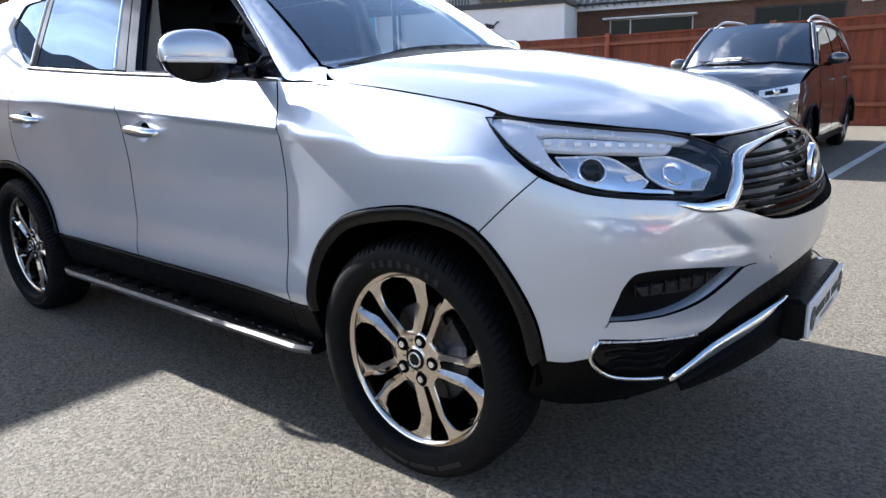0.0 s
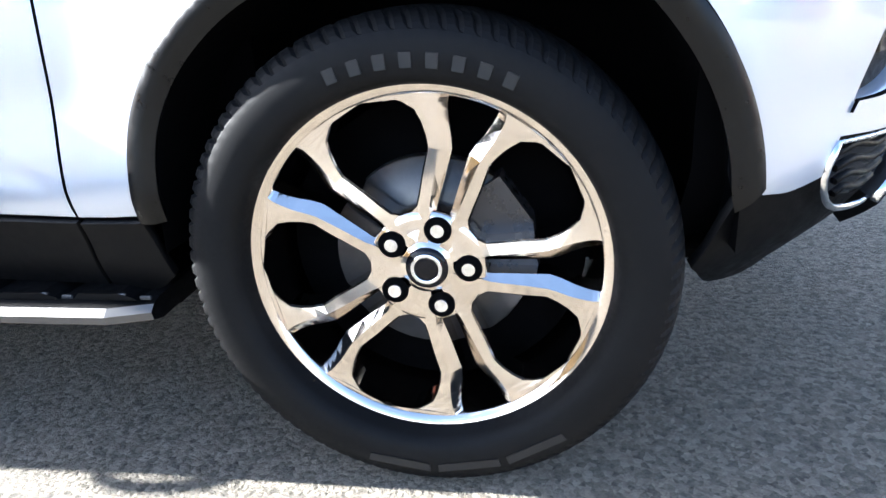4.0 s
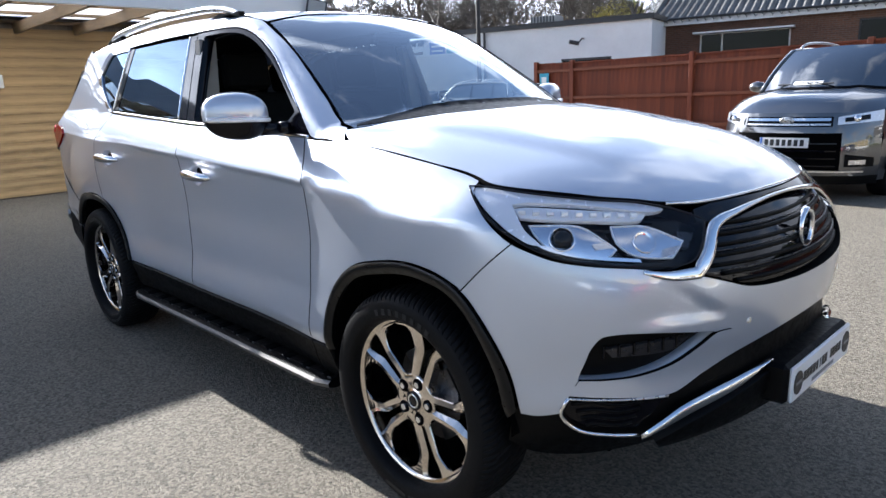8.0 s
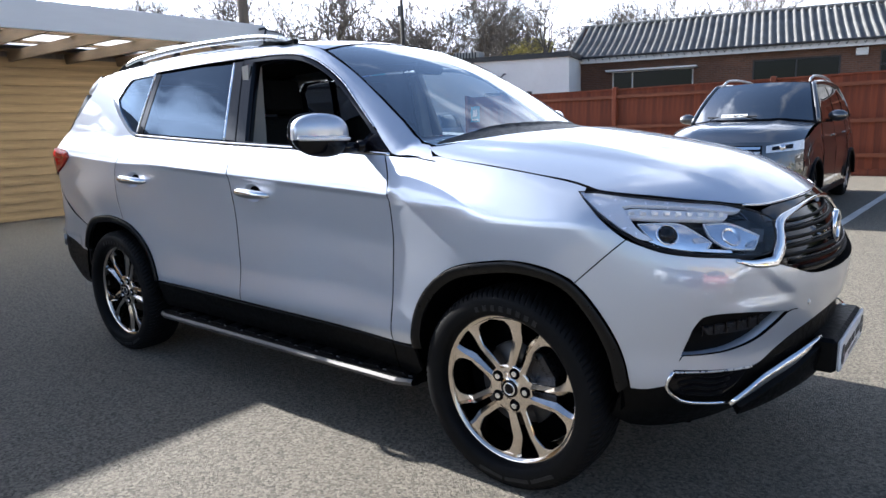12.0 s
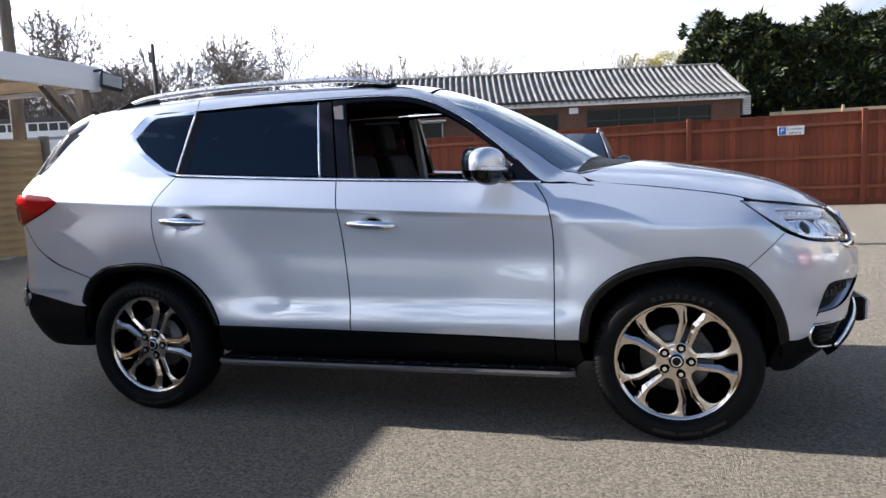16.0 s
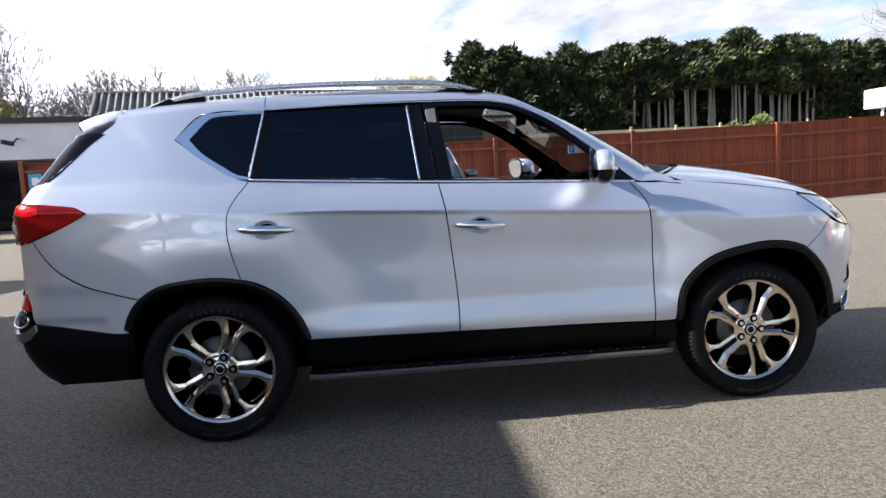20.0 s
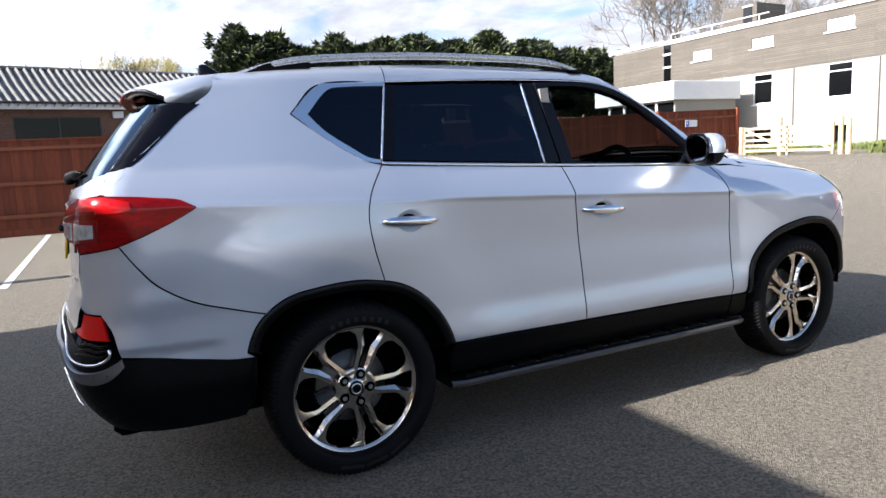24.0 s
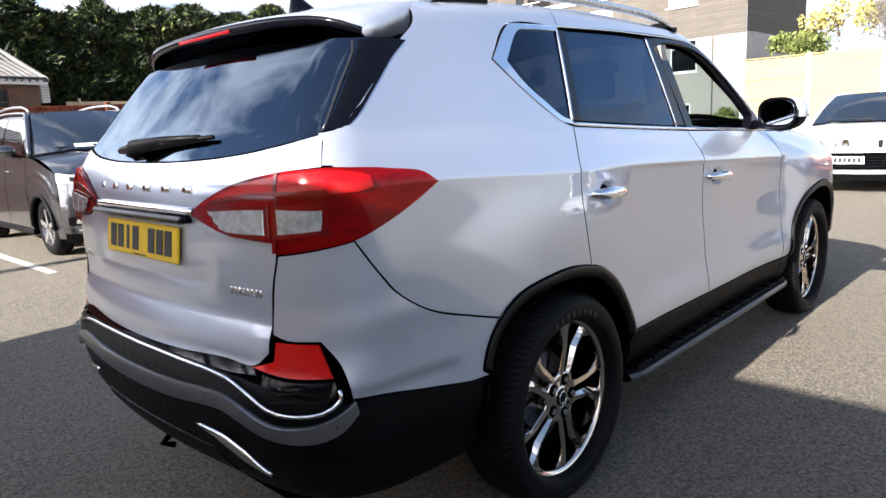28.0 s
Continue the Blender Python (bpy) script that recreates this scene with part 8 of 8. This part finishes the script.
for x, y in yf:
    p = thing("concrete_post", "white concrete fence post", "post", "concrete posts")
    part("shaft", box(x - .06, y - .06, .2, x + .06, y + .06, 2.72, .01), "white_wall", p)
rw = thing("retaining_wall", "low white wall under the fence", "wall", kind="structure")
part("wall", box(18.95, -9.2, .1, 19.1, 5.4, .50), "white_wall", rw)


# ---- foliage ----
def leaf_cloud(name, centres, radii, count, size, mat, seed, up=.3, squash=1.0, long=1.0):
    """Many small blades scattered through overlapping lumps."""
    rng = np.random.default_rng(seed)
    c = np.array(centres, float)
    r = np.array(radii, float)
    k = rng.choice(len(c), count, p=r ** 2 / (r ** 2).sum())
    d = rng.normal(size=(count, 3))
    d /= np.linalg.norm(d, axis=1, keepdims=True)
    rad = r[k] * (rng.random(count) ** .38) * rng.uniform(.8, 1.12, count)
    p = c[k] + d * rad[:, None] * np.array([1, 1, squash])
    a = d + rng.normal(size=(count, 3)) * .5 + np.array([0, 0, up])
    a /= np.linalg.norm(a, axis=1, keepdims=True)
    s = np.cross(a, rng.normal(size=(count, 3)))
    s /= np.linalg.norm(s, axis=1, keepdims=True)
    n = np.cross(a, s)
    L = size * rng.uniform(.6, 1.5, count)[:, None]
    W = L * .34 / long
    vs = np.stack([p - a * L * .5, p + s * W + n * W * .3, p + a * L * .6, p - s * W + n * W * .3], 1).reshape(-1, 3)
    f = np.arange(count * 4).reshape(-1, 4)
    me = bpy.data.meshes.new(name)
    me.from_pydata(vs.tolist(), [], f.tolist())
    me.materials.append(M[mat])
    return me


def conifer_mesh(seed, h, bare):
    """Sprays standing out and up from a ragged column, with leading shoots at the top."""
    rg = np.random.default_rng(seed)
    n = 11000
    ph = rg.uniform(0, 6.28, 6)
    u = rg.uniform(0, 1, n) ** .9
    z = bare + (h - bare) * u
    ang = rg.uniform(0, 6.283, n)
    lobe = 1 + .24 * np.sin(3 * ang + ph[0] + z * 1.6) + .22 * np.sin(4 * ang + ph[1] - z * 2.7)
    prof = np.where(u < .50, 1.5, 1.5 * np.maximum(0, 1 - (u - .50) / .54) ** .75) * np.minimum(1, .55 + u * 5)
    rad = prof * lobe * np.where(rg.uniform(0, 1, n) < .72, rg.uniform(.82, 1.05, n), rg.uniform(.25, .8, n))
    c = np.stack([rad * np.cos(ang), rad * np.sin(ang), z], 1)
    lead = rg.integers(0, 16, 900)
    lx, ly, lh = rg.uniform(-1.2, 1.2, 16), rg.uniform(-.9, .9, 16), rg.uniform(.25, .9, 16)
    lt = rg.uniform(0, 1, 900)
    lc = np.stack([lx[lead] + rg.normal(0, .11, 900) * (1 - lt), ly[lead] + rg.normal(0, .11, 900) * (1 - lt), h - .80 - .42 * np.abs(lx[lead]) + lt * lh[lead]], 1)
    c = np.concatenate([c, lc])
    ang = np.concatenate([ang, rg.uniform(0, 6.283, 900)])
    n = len(c)
    d = np.stack([np.cos(ang) * .8, np.sin(ang) * .8, rg.uniform(-.1, .9, n)], 1) + rg.normal(0, .28, (n, 3))
    d /= np.linalg.norm(d, axis=1)[:, None]
    side_v = np.cross(d, rg.normal(0, 1, (n, 3)))
    side_v /= np.linalg.norm(side_v, axis=1)[:, None]
    ln, wd = (rg.uniform(.16, .36, n) * np.where(rg.uniform(0, 1, n) < .10, 1.7, 1))[:, None], rg.uniform(.04, .095, n)[:, None]
    v = np.stack([c - d * ln * .3, c + side_v * wd + d * ln * .2, c + d * ln, c - side_v * wd + d * ln * .15], 1).reshape(-1, 3)
    f = np.arange(4 * n).reshape(-1, 4).tolist()
    verts = v.tolist()
    # the dense inside
    base, k = len(verts), 10
    hs = np.linspace(bare + .3, h - .5, 7)
    for zz in hs:
        uu = (zz - bare) / (h - bare)
        rr = .74 * (1.3 if uu < .48 else 1.3 * max(.02, 1 - (uu - .48) / .52) ** .8) * min(1, .5 + uu * 4)
        for q in range(k):
            a = 6.2832 * q / k
            verts.append([rr * math.cos(a) * rg.uniform(.75, 1), rr * math.sin(a) * rg.uniform(.75, 1), zz])
    for i in range(6):
        for q in range(k):
            f.append([base + i * k + q, base + i * k + (q + 1) % k, base + (i + 1) * k + (q + 1) % k, base + (i + 1) * k + q])
    f.append([base + q for q in range(k)])
    me = bpy.data.meshes.new("crown")
    me.from_pydata(verts, [], f)
    me.materials.append(M["conifer"])
    return me


CON = [conifer_mesh(11, 8.4, 5.8), conifer_mesh(12, 7.9, 5.5), conifer_mesh(13, 9.0, 6.1), conifer_mesh(14, 8.6, .5), conifer_mesh(15, 7.8, .4)]
rng = random.Random(5)


def conifer(x, y, me, low_f, sc, wide):
    t = thing("conifer", "tall dark green conifer in a hedge row" if low_f else "tall conifer with bare lower stems", "tree", "conifer hedge")
    part("crown", me, None, t).matrix_basis = Matrix.LocRotScale((x, y, .3), Euler((0, 0, rng.uniform(0, 6.28))), (wide, wide, sc))
    for k in range(1 if low_f else 3):
        dx, dy = rng.uniform(-.5, .5), rng.uniform(-.9, .1)
        part("trunk", tube([(x + dx * .5, y + dy * .6, -.1), (x + dx * .8, y + dy, 2.4), (x + dx * 1.1, y + dy, 6.2 * sc)], [.13, .10, .06], sides=6), "bark" if low_f else "pale_stem", t, smooth=True)


for i in range(27):
    x = 7.0 + i * 1.06 + rng.uniform(-.25, .25)
    low_f = x < 16.3 or x > 30.5
    conifer(x, 36.5 + .09 * (x - 7) + rng.uniform(-.5, .5), CON[3 + i % 2] if low_f else CON[i % 3], low_f, rng.uniform(.86, 1.03), 1.12)
for i in range(20):
    x = 7.8 + i * 2.0 + rng.uniform(-.3, .3)
    conifer(x, 40.8 + .09 * (x - 7) + rng.uniform(-.4, .4), CON[3 + i % 2], True, rng.uniform(.84, .98), 1.45)
for x, y in ((37, 38.2), (39, 38.6), (41.5, 39), (44, 39.2)):
    conifer(x, y, CON[3], True, rng.uniform(.9, 1.05), 1.4)
garden = thing("garden_fence", "low weathered green garden fence behind", "fence")
part("panel", box(9, 31.0, 0, 30, 31.06, 3.1), "gate_wood", garden)
for k in range(9):
    part("post", box(9.5 + k * 2.5, 30.92, 0, 9.6 + k * 2.5, 31.0, 3.25), "gate_wood", garden)


part("leaves", leaf_cloud("leaves", BUSH_AT, [.95] * 7, 5200, .13, "conifer", 55, .4), None, bush)
bst = bmesh.new()
for k, (bx, by, bz) in enumerate(BUSH_AT):
    tube([(bx, by, 0), (bx + .15, by - .1, bz)], [.04, .015], bst, 5)
part("stems", bst, "bark", bush)


def shrub(x, y, z, r, n, mat, lab, seed, name="shrub"):
    t = thing(name, lab, "shrub")
    rg = random.Random(seed)
    cs = [(x + rg.uniform(-r, r), y + rg.uniform(-r, r), z + rg.uniform(.2, 1) * r * .7) for _ in range(9)]
    part("leaves", leaf_cloud("leaves", cs, [r * rg.uniform(.35, .6) for _ in cs], n, .16, mat, seed), None, t)
    st = bmesh.new()
    for _ in range(6):
        tube([(x + rg.uniform(-.2, .2) * r, y, z - .3), (x + rg.uniform(-.7, .7) * r, y + rg.uniform(-.5, .5) * r, z + r * .8)], [.02, .008], st, 5)
    part("stems", st, "bark", t)


shrub(21.0, 30.5, 2.4, 1.0, 1500, "green_leaf", "yellow-green shrub over the garden fence", 21)
for k, (x, y, r) in enumerate(((25.2, 10.2, .5), (25.4, 8.6, .55), (25.5, 7.2, .5), (25.2, 11.4, .45), (25.3, 6.0, .45))):
    shrub(x, y, .5, r, 900, "green_leaf", "low green weeds along the verge", 30 + k, "weeds")
for k, (x, y, r) in enumerate(((18.3, 4.5, .26), (18.3, 3.2, .22), (18.35, 5.2, .3))):
    shrub(x, y, .2, r, 400, "green_leaf", "small green weeds at the wall foot", 40 + k, "weeds")
shrub(31.0, 7.3, 3.4, .9, 2200, "green_leaf", "overgrown bush beside the block", 51)
shrub(30.5, 9.6, .6, .8, 1200, "green_leaf", "ivy and weeds at the corner", 52)


def bare_tree(seed, h, spread=.5, levels=7):
    """A leafless crown: limbs that fork down to fine twigs."""
    rg = np.random.default_rng(seed)
    vs, fs = [], []

    def limb(p, q, r0, r1, sides):
        d = (q - p).normalized()
        s = d.orthogonal().normalized()
        u = d.cross(s)
        b = len(vs)
        for c, r in ((p, r0), (q, r1)):
            for k in range(sides):
                a = 6.2832 * k / sides
                vs.append(tuple(c + (s * math.cos(a) + u * math.sin(a)) * r))
        for k in range(sides):
            fs.append((b + k, b + (k + 1) % sides, b + sides + (k + 1) % sides, b + sides + k))

    def grow(p, d, length, r, lv):
        bend = Vector(rg.normal(0, .10, 3)) * length
        mid, end = p + d * length * .5 + bend, p + d * length + bend * .6
        sd = 6 if lv > 5 else 4 if lv > 3 else 3
        limb(p, mid, r, r * .86, sd)
        limb(mid, end, r * .86, r * .66, sd)
        if lv == 0:
            return
        for k in range(3 if rg.uniform() < (.62 if lv > 2 else .8) else 2):
            nd = (d + Vector(rg.normal(0, spread, 3)) + Vector((0, 0, .16))).normalized()
            grow(mid.lerp(end, rg.uniform(.2, 1.0)), nd, length * rg.uniform(.68, .92), max(.012, r * .60), lv - 1)
    grow(Vector((0, 0, -.2)), Vector((rg.normal(0, .05), rg.normal(0, .05), 1)).normalized(), h * .235, h * .017, levels)
    me = bpy.data.meshes.new("crown")
    me.from_pydata(vs, [], fs)
    me.materials.append(M["twig"])
    return me


BARE = [bare_tree(s, 11.0) for s in (61, 62, 63, 64)]
rg = random.Random(9)
for i in range(62):
    t = (i % 31) / 30
    x = -56 + 62 * t + rg.uniform(-1.2, 1.2)
    y = 34 + 22 * t + rg.uniform(-2, 2) + (5 if i > 30 else 0)
    o = thing("bare_tree", "leafless winter tree in the far wood", "tree", "far wood")
    br = part("crown", BARE[i % 4], None, o)
    s = rg.uniform(.92, 1.18) * (1.0 if t < .75 else .85)
    br.matrix_basis = Matrix.LocRotScale((x, y, 0), Euler((0, 0, rg.uniform(0, 6.28))), (s * 1.1, s * 1.1, s))
for x, y, s in ((-58, 22, 1.45), (-54, 25, 1.35), (-51, 29, 1.3), (-50, 21, 1.2), (-44, 25, 1.1), (-44, 31, 1.3), (-41, 34, 1.25), (-36, 36, 1.2), (-29, 36, 1.3), (-23, 36, 1.2), (-20, 38, 1.15), (-17, 39, 1.1), (-48, 26, 1.3), (-30, 30, 1.35), (-33, 33, 1.3), (-38, 28, 1.3), (-26, 33, 1.15), (43, 38.5, 1.75), (46, 31, 1.5), (44, 35, 1.3)):
    o = thing("bare_tree", "large leafless tree with fine branches", "tree")
    part("crown", BARE[int(abs(x)) % 4], None, o).matrix_basis = Matrix.LocRotScale((x, y, 0), Euler((0, 0, x)), (s, s, s))
for x, y in ((33.6, 5.5), (31.5, 4.0)):
    o = thing("bare_tree", "leafless tree behind the pale fence", "tree")
    part("crown", BARE[int(x) % 4], None, o).matrix_basis = Matrix.LocRotScale((x, y, .3), Euler((0, 0, x)), (.62, .62, .6))
# twig haze and hedge of the far wood
wood = leaf_cloud("far_twigs", [(-56 + 2.1 * k, 36 + .72 * k, 4.6 + .8 * math.sin(k)) for k in range(30)], [2.6] * 30, 24000, .80, "needle_dead", 71, .8, 1.1, 13.0)
tagged(new("far_wood", wood), "brown haze of twigs in the far wood", "wood", kind="stuff")
hed = leaf_cloud("far_hedge", [(-50 + 2.4 * k, 33 + .75 * k, 1.2) for k in range(26)], [1.7] * 26, 9000, .4, "green_leaf", 72, .3)
tagged(new("far_hedge", hed), "dark green undergrowth below the far wood", "hedge", kind="stuff")


def round_tree(x, y, h, r, mat, lab, seed):
    t = thing("leafy_tree", lab, "tree")
    rg2 = random.Random(seed)
    cs = [(x + rg2.gauss(0, r * .5), y + rg2.gauss(0, r * .4), h - r * .9 + rg2.uniform(-r * .7, r * .55)) for _ in range(22)]
    part("crown", leaf_cloud("crown", cs, [r * rg2.uniform(.25, .45) for _ in cs], 11000 if mat != "green_leaf" else 5200, .16, mat, seed, .3), None, t)
    tb = bmesh.new()
    for _ in range(7):
        tube([(x, y, 0), (x + rg2.uniform(-.3, .3) * r, y, h * .5), (x + rg2.uniform(-.8, .8) * r, y, h * rg2.uniform(.75, .93))], [.18, .10, .03], tb, 5)
    part("trunk", tb, "bark", t)


round_tree(4.2, 100, 16.5, 3.6, "yellow_leaf", "pale yellow willow coming into leaf", 81)
round_tree(7.6, 101, 16.8, 3.4, "yellow_leaf", "pale yellow willow coming into leaf", 82)
round_tree(-23.3, 42.5, 8.2, 3.0, "yellow_leaf", "bright yellow willow in the far wood", 83)
round_tree(-27.0, 38.5, 7.0, 2.6, "orange_leaf", "russet tree in the far wood", 84)
round_tree(-15.0, 43.5, 7.4, 2.4, "yellow_leaf", "bright yellow willow in the far wood", 85)
shrub(32.0, 6.0, 4.4, 1.1, 900, "yellow_leaf", "budding yellow-green twigs behind the fence", 86)


def grass_patch(name, lab, spots, count, tall, seed):
    """Blades of rough grass within boxes (x0, y0, x1, y1)."""
    rg3 = np.random.default_rng(seed)
    vs, fs = [], []
    for x0, y0, x1, y1 in spots:
        for _ in range(count):
            x, y = rg3.uniform(x0, x1), rg3.uniform(y0, y1)
            z = float(ground_z(x, y)) - .01
            hgt, a = tall * rg3.uniform(.4, 1.1), rg3.uniform(0, 6.28)
            w, lx, ly = .022, rg3.normal(0, .35) * hgt, rg3.normal(0, .35) * hgt
            b = len(vs)
            vs += [(x - w * math.cos(a), y - w * math.sin(a), z), (x + w * math.cos(a), y + w * math.sin(a), z), (x + lx, y + ly, z + hgt)]
            fs.append((b, b + 1, b + 2))
    me = bpy.data.meshes.new(name)
    me.from_pydata(vs, [], fs)
    me.materials.append(M["green_leaf"])
    tagged(new(name, me), lab, "grass", kind="stuff")


grass_patch("rough_grass", "rough green grass along the verge and wall foot", [(24.6, 5.8, 27.5, 11.8), (29.5, 9.5, 32.0, 16.0), (25.0, 16.8, 32.0, 18.5)], 3000, .42, 91)
